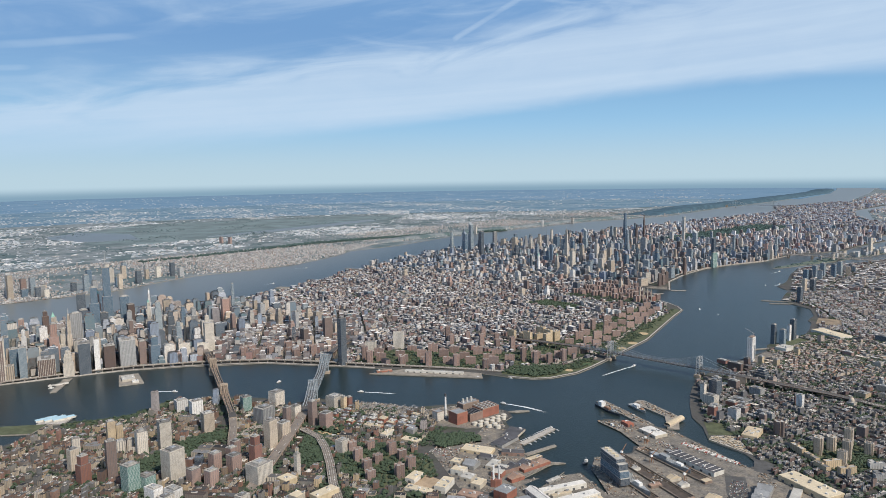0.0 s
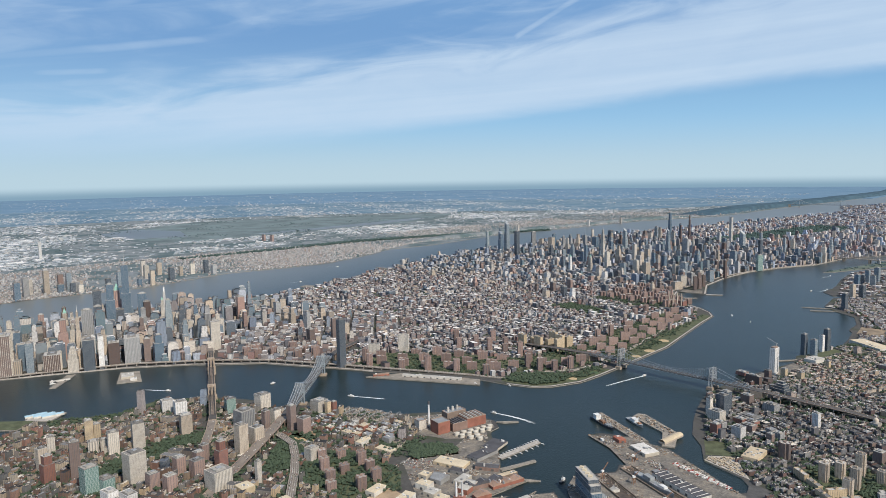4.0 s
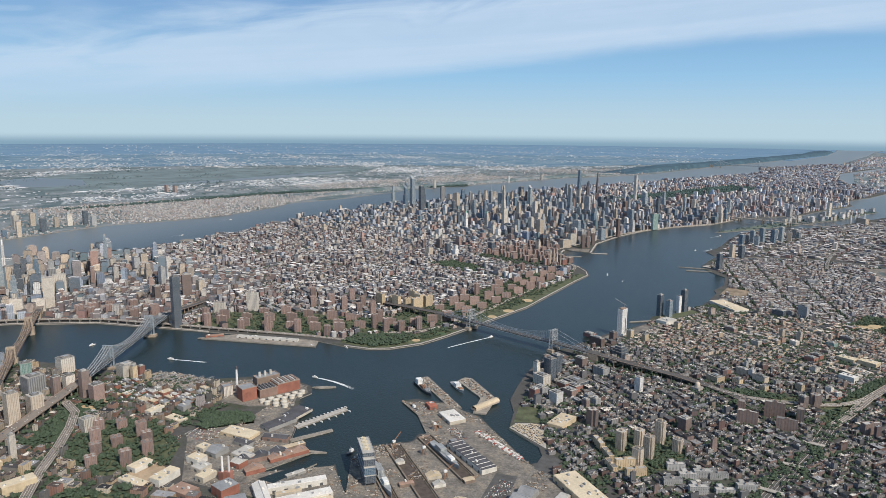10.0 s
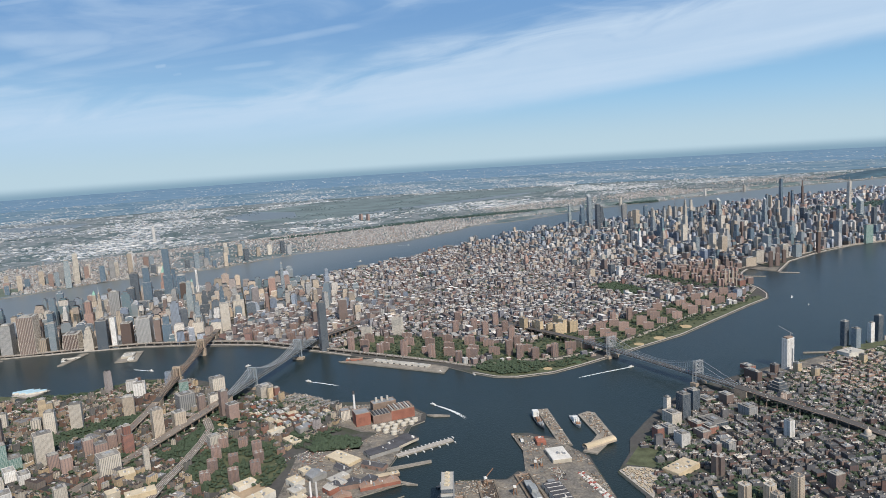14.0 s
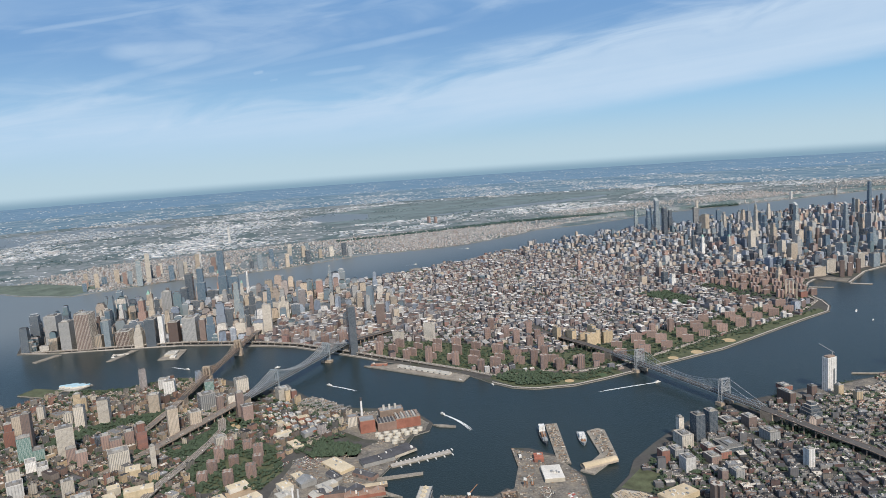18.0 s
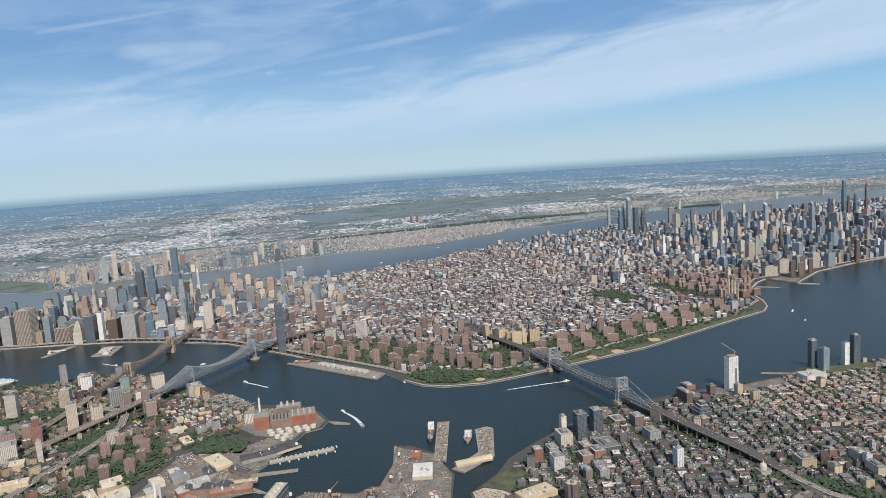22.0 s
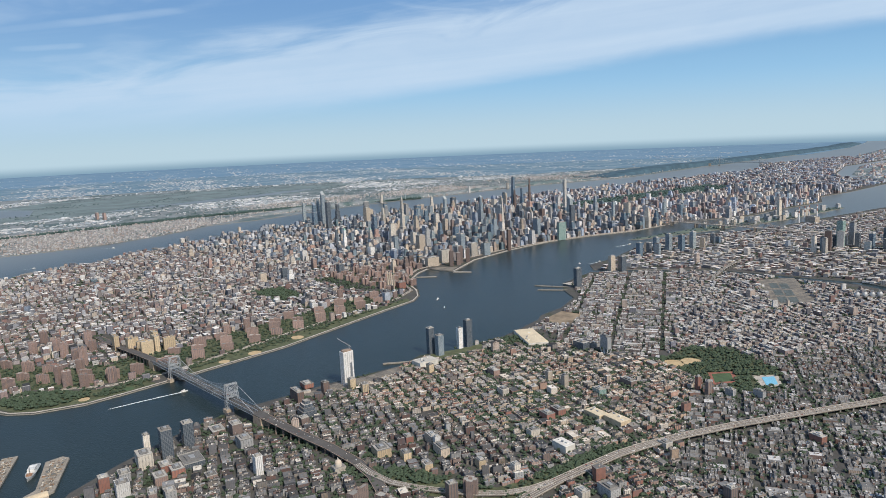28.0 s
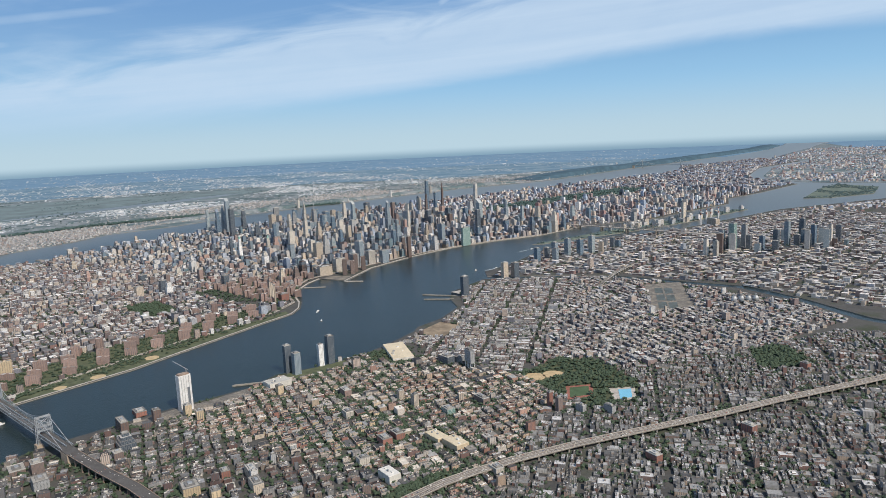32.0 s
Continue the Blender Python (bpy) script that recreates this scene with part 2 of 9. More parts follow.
def roofing(name, palette, single=False):
    m, nt, b = material(name, 0.85)
    rnd = nt.nodes.new("ShaderNodeObjectInfo").outputs["Random"] if single else nt.nodes.new("ShaderNodeNewGeometry").outputs["Random Per Island"]
    other = calc(nt, "FRACT", calc(nt, "MULTIPLY", rnd, 53.9))
    n = len(palette)
    col = ramp(nt, other, [(i / n, c) for i, c in enumerate(palette)], True)
    patch = ramp(nt, grain(nt, 1.4, 5), [(0.32, (0.66, 0.65, 0.63)), (0.62, (1, 1, 1))])
    nt.links.new(mixed(nt, 1.0, col, patch, "MULTIPLY"), b.inputs["Base Color"])
    return m


BRICKS = [(0.25, 0.17, 0.13), (0.38, 0.30, 0.23), (0.56, 0.48, 0.38), (0.19, 0.13, 0.11), (0.64, 0.58, 0.49), (0.31, 0.20, 0.16), (0.30, 0.29, 0.27), (0.72, 0.67, 0.59), (0.36, 0.24, 0.19), (0.46, 0.41, 0.35), (0.20, 0.20, 0.20), (0.60, 0.48, 0.33), (0.24, 0.21, 0.19), (0.34, 0.20, 0.16)]
STONES = [(0.60, 0.50, 0.40), (0.44, 0.38, 0.34), (0.74, 0.67, 0.57), (0.33, 0.29, 0.27), (0.38, 0.43, 0.49), (0.80, 0.76, 0.70), (0.24, 0.28, 0.34), (0.55, 0.43, 0.34), (0.52, 0.54, 0.57), (0.68, 0.55, 0.41), (0.40, 0.28, 0.23), (0.66, 0.60, 0.52), (0.46, 0.49, 0.53)]
TENEMENTS = [(0.36, 0.31, 0.29), (0.58, 0.53, 0.48), (0.27, 0.19, 0.17), (0.70, 0.66, 0.60), (0.19, 0.18, 0.19), (0.44, 0.34, 0.28), (0.20, 0.145, 0.13), (0.46, 0.45, 0.46), (0.32, 0.23, 0.20), (0.60, 0.49, 0.38), (0.25, 0.24, 0.26), (0.34, 0.20, 0.165)]
TARS = [(0.30, 0.29, 0.28), (0.12, 0.118, 0.115), (0.52, 0.51, 0.49), (0.075, 0.075, 0.077), (0.66, 0.65, 0.63), (0.17, 0.16, 0.15), (0.10, 0.097, 0.095), (0.36, 0.35, 0.33), (0.78, 0.77, 0.75), (0.20, 0.15, 0.13), (0.14, 0.14, 0.145), (0.44, 0.42, 0.39), (0.24, 0.235, 0.23)]
M_BRICK = facade("brick_walls", BRICKS)
# masonry and tenement palettes cooled, with blue haze put into the walls
M_STONE = facade("masonry_walls", [(r * .82, g * .86, b * .95) for r, g, b in STONES])
M_TENEMENT = facade("tenement_walls", [(r * .80, g * .85, b * .94) for r, g, b in TENEMENTS])
M_GLASS = glass_wall("glass_walls", [(0.15, 0.22, 0.28), (0.10, 0.135, 0.18), (0.20, 0.27, 0.33), (0.085, 0.11, 0.145), (0.25, 0.30, 0.34), (0.13, 0.21, 0.25)])
M_ROOF = roofing("roof_felt", [(r * .84, g * .86, b * .90) for r, g, b in TARS] + [(0.86, 0.86, 0.85), (0.90, 0.88, 0.85), (0.045, 0.046, 0.05)])
# roof palette darkened and cooled: cloud shade put into the colour
SHADETARS = [(r * .42, g * .437, b * .475) for r, g, b in TARS] + [(0.74, 0.70, 0.63), (0.05, 0.05, 0.052)]
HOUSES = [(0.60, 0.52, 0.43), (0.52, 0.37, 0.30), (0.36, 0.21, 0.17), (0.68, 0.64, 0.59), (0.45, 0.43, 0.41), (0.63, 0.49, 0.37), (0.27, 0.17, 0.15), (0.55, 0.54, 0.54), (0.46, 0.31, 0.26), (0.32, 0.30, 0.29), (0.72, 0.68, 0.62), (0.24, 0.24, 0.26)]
# HOUSES darkened and blued for the south side, painting cloud shade and haze
M_BKWALL = facade("shaded_row_house_walls", [(r * .41, g * .435, b * .485) for r, g, b in HOUSES])
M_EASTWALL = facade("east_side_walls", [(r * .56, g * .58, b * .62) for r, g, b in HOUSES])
M_BKROOF = roofing("shaded_row_house_roofs", SHADETARS)

M_WATER, _nt, _b = material("river_water", 0.28, 0.0, 0.35)
_w = ramp(_nt, grain(_nt, 0.012, 4), [(0.3, (0.015, 0.027, 0.029)), (0.7, (0.022, 0.034, 0.036))])
_bump = _nt.nodes.new("ShaderNodeBump")
_sep = _nt.nodes.new("ShaderNodeSeparateXYZ")
_nt.links.new(_nt.nodes.new("ShaderNodeTexCoord").outputs["Object"], _sep.inputs[0])


def _calm(value, low, high):
    node = _nt.nodes.new("ShaderNodeMapRange")
    node.interpolation_type = "SMOOTHSTEP"
    node.inputs[1].default_value, node.inputs[2].default_value = low, high
    _nt.links.new(value, node.inputs[0])
    return node.outputs[0]


# calmer wide western river and upper reach; paler silty base also paints haze and sky reflection
_still_hazed = calc(_nt, "MAXIMUM", _calm(_sep.outputs[1], 250, 1100), _calm(calc(_nt, "MULTIPLY", _sep.outputs[0], -1.0), 250, 420))
_nt.links.new(mixed(_nt, _still_hazed, _w, (0.15, 0.165, 0.165)), _b.inputs["Base Color"])
_nt.links.new(calc(_nt, "SUBTRACT", 0.35, calc(_nt, "MULTIPLY", _still_hazed, 0.31)), _bump.inputs["Strength"])
_nt.links.new(calc(_nt, "ADD", 0.28, calc(_nt, "MULTIPLY", _still_hazed, 0.08)), _b.inputs["Roughness"])
_nt.links.new(calc(_nt, "ADD", 0.19, calc(_nt, "MULTIPLY", _still_hazed, 0.13)), _b.inputs["Specular IOR Level"])
_bump.inputs["Distance"].default_value = 0.3
_nt.links.new(grain(_nt, 1.3, 6), _bump.inputs["Height"])
_nt.links.new(_bump.outputs[0], _b.inputs["Normal"])


def land_mat(name, stops, size, fine_stops, fine_size):
    m, nt, b = material(name, 0.95, 0.0, 0.2)
    a = ramp(nt, grain(nt, size, 6, rough=0.6), stops)
    c = ramp(nt, grain(nt, fine_size, 5, rough=0.65), fine_stops)
    nt.links.new(mixed(nt, 1.0, a, c, "MULTIPLY"), b.inputs["Base Color"])
    return m


WHITE1 = [(0.3, (0.7, 0.7, 0.7)), (0.7, (1, 1, 1))]
M_CITY = land_mat("city_ground", [(0.35, (0.08, 0.08, 0.08)), (0.5, (0.11, 0.108, 0.105)), (0.66, (0.07, 0.082, 0.055))], 0.05, WHITE1, 1.2)
# distance haze painted into these three grounds, bluer belt by belt
M_NJ = land_mat("hazed_suburb_ground", [(0.3, (0.09, 0.135, 0.15)), (0.45, (0.125, 0.165, 0.175)), (0.56, (0.25, 0.27, 0.29)), (0.7, (0.10, 0.145, 0.15))], 0.02, [(0.3, (0.68, 0.73, 0.72)), (0.6, (1, 1, 1)), (0.75, (1.6, 1.6, 1.6))], 0.35)
M_MIDLAND = land_mat("hazed_wooded_suburbs", [(0.3, (0.105, 0.185, 0.265)), (0.47, (0.13, 0.215, 0.29)), (0.6, (0.20, 0.275, 0.33)), (0.72, (0.12, 0.20, 0.27))], 0.012, [(0.35, (0.8, 0.85, 0.87)), (0.58, (1, 1, 1)), (0.72, (1.45, 1.4, 1.38))], 0.12)
M_FAR = land_mat("hazed_far_country", [(0.35, (0.125, 0.225, 0.33)), (0.5, (0.145, 0.245, 0.35)), (0.68, (0.18, 0.28, 0.375))], 0.008, [(0.35, (0.86, 0.88, 0.9)), (0.62, (1, 1, 1)), (0.75, (1.22, 1.2, 1.16))], 0.06)
M_GRASS = plain("grass", (0.10, 0.115, 0.065), 0.95, 0, 0.3, 0.35)
# reeds shifted to blue-grey, painting the haze over the far bank
M_MARSH = plain("hazed_marsh_reeds", (0.155, 0.205, 0.215), 0.95, 0, 0.02, 0.3)
M_LEAF = plain("leaves", (0.056, 0.083, 0.052), 0.8, 0, 2.0, 0.4, 0.3)
# far crowns carry haze in their base colour: a paler, bluer green
M_FARLEAF = plain("hazed_distant_leaves", (0.10, 0.145, 0.15), 0.9, 0, 0.05, 0.25, 0.1)
M_PARKLEAF = plain("hazed_park_leaves", (0.07, 0.11, 0.105), 0.9, 0, 0.1, 0.3, 0.1)
M_ASPHALT = plain("asphalt", (0.10, 0.10, 0.10), 0.9, 0, 0.5)
M_CONCRETE = plain("concrete", (0.42, 0.39, 0.35), 0.85)

# ---- tools to build with ----


def G(lat, lon):
    """Degrees to the plan: x east, y north, in units of ten metres."""
    return ((lon + 73.975) * 8430.0, (lat - 40.71) * 11120.0)


def part(name, bm, mat, parent=None, label=""):
    me = bpy.data.meshes.new(name)
    bm.to_mesh(me)
    bm.free()
    for m in mat if isinstance(mat, (list, tuple)) else [mat]:
        me.materials.append(m)
    ob = new(name, me)
    if parent is not None:
        ob.parent = parent
    if label:
        ob["label"] = label
    return ob


def thing(name, x, y, z, turn, label, category, group="", kind=""):
    ob = new(name)
    ob.matrix_world = pose(x, y, z, 0, 0, turn)
    return tagged(ob, label, category, group, kind)


def inside(px_, py_, poly):
    """Which of the points lie inside the outline."""
    px_, py_ = np.asarray(px_, float), np.asarray(py_, float)
    out = np.zeros(px_.shape, bool)
    n = len(poly)
    for i in range(n):
        (x0, y0), (x1, y1) = poly[i], poly[(i + 1) % n]
        if y0 == y1:
            continue
        c = ((y0 > py_) != (y1 > py_)) & (px_ < (x1 - x0) * (py_ - y0) / (y1 - y0) + x0)
        out ^= c
    return out


def slab(name, poly, z0, z1, mat, side=None, parent=None, label=""):
    """A flat piece of land, deck or roof with an upright edge."""
    bm = bmesh.new()
    top = [bm.verts.new((x, y, z1)) for x, y in poly]
    low = [bm.verts.new((x, y, z0)) for x, y in poly]
    f = bm.faces.new(top)
    f.normal_update()
    if f.normal.z < 0:
        f.normal_flip()
        f.normal_update()
    for i in range(len(poly)):
        q = bm.faces.new((top[i - 1], top[i], low[i], low[i - 1]))
        if side is not None:
            q.material_index = 1
    bmesh.ops.triangulate(bm, faces=[f], quad_method="FIXED", ngon_method="EAR_CLIP")
    bmesh.ops.recalc_face_normals(bm, faces=bm.faces)
    return part(name, bm, [mat] if side is None else [mat, side], parent, label)


def stacks(name, cx, cy, w, d, ang, z0, tiers, wall, roof, parent=None):
    """Many buildings in one mesh. tiers: for each storey group the heights (array) and the share of the plan that it covers (array)."""
    cx, cy, w, d, ang, z0 = (np.broadcast_to(np.asarray(v, float), np.shape(cx)).copy() for v in (cx, cy, w, d, ang, z0))
    n, k = len(cx), len(tiers)
    rings = []
    low = z0
    for h, s in tiers:
        rings.append((low, s))
        low = z0 + h
        rings.append((low, s))
    r = len(rings)
    ux, uy = np.array([-.5, .5, .5, -.5]), np.array([-.5, -.5, .5, .5])
    ca, sn = np.cos(ang)[:, None], np.sin(ang)[:, None]
    co = np.zeros((n, r, 4, 3))
    uvp = np.zeros((n, r, 5))
    for i, (z, s) in enumerate(rings):
        s = np.broadcast_to(np.asarray(s, float), (n,))[:, None]
        lx, ly = ux * w[:, None] * s, uy * d[:, None] * s
        co[:, i, :, 0] = cx[:, None] + lx * ca - ly * sn
        co[:, i, :, 1] = cy[:, None] + lx * sn + ly * ca
        co[:, i, :, 2] = np.broadcast_to(z, (n,))[:, None]
        uvp[:, i] = np.stack([0 * w, w, w + d, 2 * w + d, 2 * w + 2 * d], 1) * s
    fcount = (r - 1) * 4 + 1
    idx = np.zeros((fcount, 4), int)
    mats = np.zeros(fcount, int)
    f = 0
    for i in range(r - 1):
        for j in range(4):
            idx[f] = (i * 4 + j, i * 4 + (j + 1) % 4, (i + 1) * 4 + (j + 1) % 4, (i + 1) * 4 + j)
            mats[f] = i % 2
            f += 1
    idx[f] = [(r - 1) * 4 + j for j in range(4)]
    mats[f] = 1
    uvs = np.zeros((n, fcount, 4, 2))
    f = 0
    for i in range(r - 1):
        for j in range(4):
            za, zb = co[:, i, 0, 2] - z0, co[:, i + 1, 0, 2] - z0
            uvs[:, f, 0] = np.stack([uvp[:, i, j], za], 1)
            uvs[:, f, 1] = np.stack([uvp[:, i, j + 1], za], 1)
            uvs[:, f, 2] = np.stack([uvp[:, i, j + 1], zb], 1)
            uvs[:, f, 3] = np.stack([uvp[:, i, j], zb], 1)
            f += 1
    faces = (np.arange(n)[:, None, None] * (r * 4) + idx[None]).reshape(-1)
    me = bpy.data.meshes.new(name)
    me.vertices.add(n * r * 4)
    me.vertices.foreach_set("co", co.reshape(-1))
    nf = n * fcount
    me.loops.add(nf * 4)
    me.loops.foreach_set("vertex_index", faces.astype(np.int32))
    me.polygons.add(nf)
    me.polygons.foreach_set("loop_start", (np.arange(nf) * 4).astype(np.int32))
    me.polygons.foreach_set("material_index", np.tile(mats, n).astype(np.int32))
    me.polygons.foreach_set("use_smooth", np.zeros(nf, bool))
    me.uv_layers.new(name="UVMap").data.foreach_set("uv", uvs.reshape(-1))
    me.materials.append(wall)
    me.materials.append(roof)
    me.update(calc_edges=True)
    ob = new(name, me)
    if parent is not None:
        ob.parent = parent
    return ob


def clumps(name, x, y, z, size, mat, tall=1.0, seed=5):
    """Crowns of many trees: each one a few uneven tufts."""
    rs = np.random.RandomState(seed)
    base = np.array([(0, 0, .72), (1, 0, 0), (0, 1, .1), (-1, 0, 0), (0, -1, .1), (0, 0, -.6)], float)
    tri = np.array([(0, 1, 2), (0, 2, 3), (0, 3, 4), (0, 4, 1), (5, 2, 1), (5, 3, 2), (5, 4, 3), (5, 1, 4)])
    x, y, z, size = (np.repeat(np.broadcast_to(np.asarray(v, float), np.shape(x)), 3) for v in (x, y, z, size))
    n = len(x)
    off = rs.normal(0, .38, (n, 3)) * size[:, None]
    sc = size * rs.uniform(.45, .85, n)
    spin = rs.uniform(0, 6.28, n)
    b = base[None] * rs.uniform(.65, 1.3, (n, 6, 1))
    co = np.zeros((n, 6, 3))
    co[..., 0] = x[:, None] + off[:, :1] + (b[..., 0] * np.cos(spin)[:, None] - b[..., 1] * np.sin(spin)[:, None]) * sc[:, None]
    co[..., 1] = y[:, None] + off[:, 1:2] + (b[..., 0] * np.sin(spin)[:, None] + b[..., 1] * np.cos(spin)[:, None]) * sc[:, None]
    co[..., 2] = z[:, None] + size[:, None] * .55 * tall + off[:, 2:] * .5 + b[..., 2] * sc[:, None] * tall
    me = bpy.data.meshes.new(name)
    me.vertices.add(n * 6)
    me.vertices.foreach_set("co", co.reshape(-1))
    nf = n * 8
    me.loops.add(nf * 3)
    me.loops.foreach_set("vertex_index", (np.arange(n)[:, None, None] * 6 + tri[None]).reshape(-1).astype(np.int32))
    me.polygons.add(nf)
    me.polygons.foreach_set("loop_start", (np.arange(nf) * 3).astype(np.int32))
    me.polygons.foreach_set("use_smooth", np.zeros(nf, bool))
    me.materials.append(mat)
    me.update(calc_edges=True)
    return new(name, me)

# ---- water and land ----
LAND = 0.35
EYE_PLAN, REACH = (100, -250), 3600     # the land is built this far out
bm = bmesh.new()
bmesh.ops.create_circle(bm, cap_ends=True, cap_tris=True, segments=96, radius=REACH - 6)
bmesh.ops.translate(bm, verts=bm.verts, vec=(*EYE_PLAN, 0))
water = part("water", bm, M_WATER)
tagged(water, "dark slate-blue tidal river water with small ripples", "water", kind="structure")

def arc(cx, cy, radius, a0, a1, n):
    return [(cx + radius * math.sin(radians(a0 + (a1 - a0) * i / n)), cy + radius * math.cos(radians(a0 + (a1 - a0) * i / n))) for i in range(n + 1)]


def rimland(a0, a1):
    return arc(*EYE_PLAN, REACH, a0, a1, max(4, int(abs(a1 - a0) / 2)))


MANHATTAN = [(-337, -100), (-314, -108), (-292, -92), (-268, -67), (-243, -44), (-213, -25), (-201, -20), (-178, -8), (-150, -4), (-131, -1), (-98, 4), (-66, 9), (-46, 6), (-34, 6), (-25, 10), (-14, 22), (-8, 36), (-3, 50), (4, 71), (15, 103), (21, 137), (28, 176), (33, 200), (30, 213), (23, 226), (14, 236), (5, 252), (0, 275), (0, 290), (22, 284), (20, 330), (32, 376), (51, 422), (77, 458), (110, 492), (129, 530), (143, 557), (180, 592), (209, 620), (232, 669), (261, 717), (281, 751), (284, 814), (325, 884), (390, 1023), (340, 1130), (337, 1217), (379, 1468), (497, 1712),
             (413, 1868), (354, 1768), (223, 1562), (219, 1390), (110, 1212), (-17, 962), (-118, 800), (-164, 684), (-219, 575), (-253, 528), (-278, 423), (-295, 328), (-299, 211), (-320, 122), (-346, 83), (-362, -44)]
BROOKLYN = [(-330, -600), (-330, -320), (-236, -245), (-206, -140), (-206, -114), (-184, -97), (-182, -73), (-169, -65), (-157, -60), (-143, -58), (-128, -62), (-119, -51), (-110, -50), (-95, -52), (-72, -48), (-55, -38), (-44, -38), (-34, -41), (-30, -47), (-31.5, -53), (-27.5, -60), (-24, -65), (-20, -73), (-15, -85), (-5, -88), (-14, -106), (-3, -104), (5, -92), (15, -106), (18, -106), (8, -88), (8, -78), (20, -70), (20, -64), (28, -62), (22, -58),
            (14, -50), (4, -41), (8, -38), (20, -37), (26, -41), (34, -44), (58, -71), (62, -68), (58, -59), (46, -50), (44, -36), (40, -26), (39, -11), (39, 3), (40, 17), (42, 28), (47, 41), (53, 52), (61, 68), (70, 82), (78, 95), (80, 110), (94, 124), (103, 140), (108, 158), (112, 178), (111, 186), (117, 204), (118, 228), (108, 245), (103, 262), (108, 285), (112, 301), (150, 309.5), (190, 316), (230, 303), (262, 294.5), (289, 265.5), (308.5, 234), (351, 203), (388, 193), (430, 165), (3500, 165), (3500, -600)]
QUEENS = [(3500, 165), (430, 175), (390, 200), (353, 211), (314, 238), (293, 270), (266, 301), (232, 310), (190, 323), (150, 317), (112, 309), (106, 325), (114, 345), (118, 360), (125, 400), (138, 450), (170, 485), (219, 520), (270, 600), (329, 689), (390, 740), (447, 790), (520, 830), (716, 850), (900, 800), (3500, 900)]
BRONX = [(3500, 1100), (900, 1000), (640, 1010), (520, 1000), (450, 1030), (400, 1060), (365, 1130), (362, 1217), (404, 1468), (520, 1700), (440, 1880), (540, 2250), (640, 2600), (760, 3100)] + rimland(11.6, 68)
JERSEY = [(-900, -1500), (-760, -300), (-640, -60), (-560, -45), (-505, -20), (-492, 70), (-475, 100), (-446, 155), (-441, 214), (-436, 250), (-405, 300), (-385, 345), (-378, 400), (-378, 440), (-384, 490), (-350, 560), (-325, 690), (-285, 785), (-230, 890), (-150, 1060), (-17, 1223), (101, 1557), (250, 1900), (506, 2558), (600, 3000), (650, 3275)] + rimland(8.6, -141)
M_WALLEDGE = plain("stone_bulkhead", (0.30, 0.28, 0.25), 0.9)
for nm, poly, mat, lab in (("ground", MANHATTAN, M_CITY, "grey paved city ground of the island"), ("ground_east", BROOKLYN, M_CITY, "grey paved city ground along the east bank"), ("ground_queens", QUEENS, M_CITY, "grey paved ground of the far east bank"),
                           ("ground_bronx", BRONX, M_NJ, "haze-tinted green and grey built-up ground to the north"), ("ground_west", JERSEY, M_NJ, "haze-tinted green and grey built-up ground beyond the wide river")):
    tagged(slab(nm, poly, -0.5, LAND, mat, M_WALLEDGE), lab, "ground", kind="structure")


# beyond the near towns the country runs on to the horizon in two wide belts, haze put into their colour
tagged(slab("ground_middle", arc(100, -250, 1700, -132, -12, 24) + [(250, 1915), (506, 2568), (600, 3005), (645, 3270)] + rimland(8.6, -136), 0.0, LAND + 0.12, M_MIDLAND, M_MIDLAND), "wooded suburbs far beyond the river, painted hazy blue-green", "ground", kind="structure")
tagged(slab("ground_far", arc(100, -250, 2350, -128, 6, 24) + [(506, 2570), (600, 3005), (645, 3270)] + rimland(8.6, -134), 0.0, LAND + 0.25, M_FAR, M_FAR), "wooded hills along the horizon, painted haze blue", "ground", kind="structure")
tagged(slab("ground_far_east", arc(100, -250, 2500, 50, 15, 10) + [(770, 3100)] + rimland(11.8, 52), 0.0, LAND + 0.25, M_FAR, M_FAR), "country on the far bank, painted haze blue", "ground", kind="structure")


def ridge(name, line, wide, high, mat, label, seed):
    """A long low hill with an uneven crest along a line."""
    rs = np.random.RandomState(seed)
    bm_ = bmesh.new()
    rows = []
    n = len(line)
    for i, (x, y) in enumerate(line):
        xa, ya = line[max(0, i - 1)]
        xb, yb = line[min(n - 1, i + 1)]
        l = math.hypot(xb - xa, yb - ya)
        nx, ny = -(yb - ya) / l, (xb - xa) / l
        h = high * rs.uniform(.75, 1.1) * min(1, i / 2 + .1, (n - 1 - i) / 2 + .1)
        rows.append([bm_.verts.new((x + nx * wide * k, y + ny * wide * k, LAND + h * f)) for k, f in ((0, 0), (.06, .8), (.3, 1), (.7, .7), (1, 0))])
    for p, q in zip(rows, rows[1:]):
        for k in range(4):
            bm_.faces.new((p[k], q[k], q[k + 1], p[k + 1]))
    bmesh.ops.recalc_face_normals(bm_, faces=bm_.faces)
    return tagged(part(name, bm_, mat), label, "hill", kind="structure")


def densify(pts, step):
    out = []
    for (x0, y0), (x1, y1) in zip(pts, pts[1:]):
        n = max(1, int(math.hypot(x1 - x0, y1 - y0) / step))
        out += [(x0 + (x1 - x0) * i / n, y0 + (y1 - y0) * i / n) for i in range(n)]
    return out + [pts[-1]]


# the blue in the cliff's woods is distance haze put into the colour
M_CLIFF = plain("hazed_wooded_cliff", (0.07, 0.12, 0.16), 0.95, 0, 0.05, 0.25, 0.1)
ridge("ridge_cliffs", densify([(-40, 1225), (95, 1570), (245, 1910), (500, 2560), (595, 2990)], 60), 90, 11, M_CLIFF, "dark haze-blue wooded cliffs along the west bank of the wide river", 3)
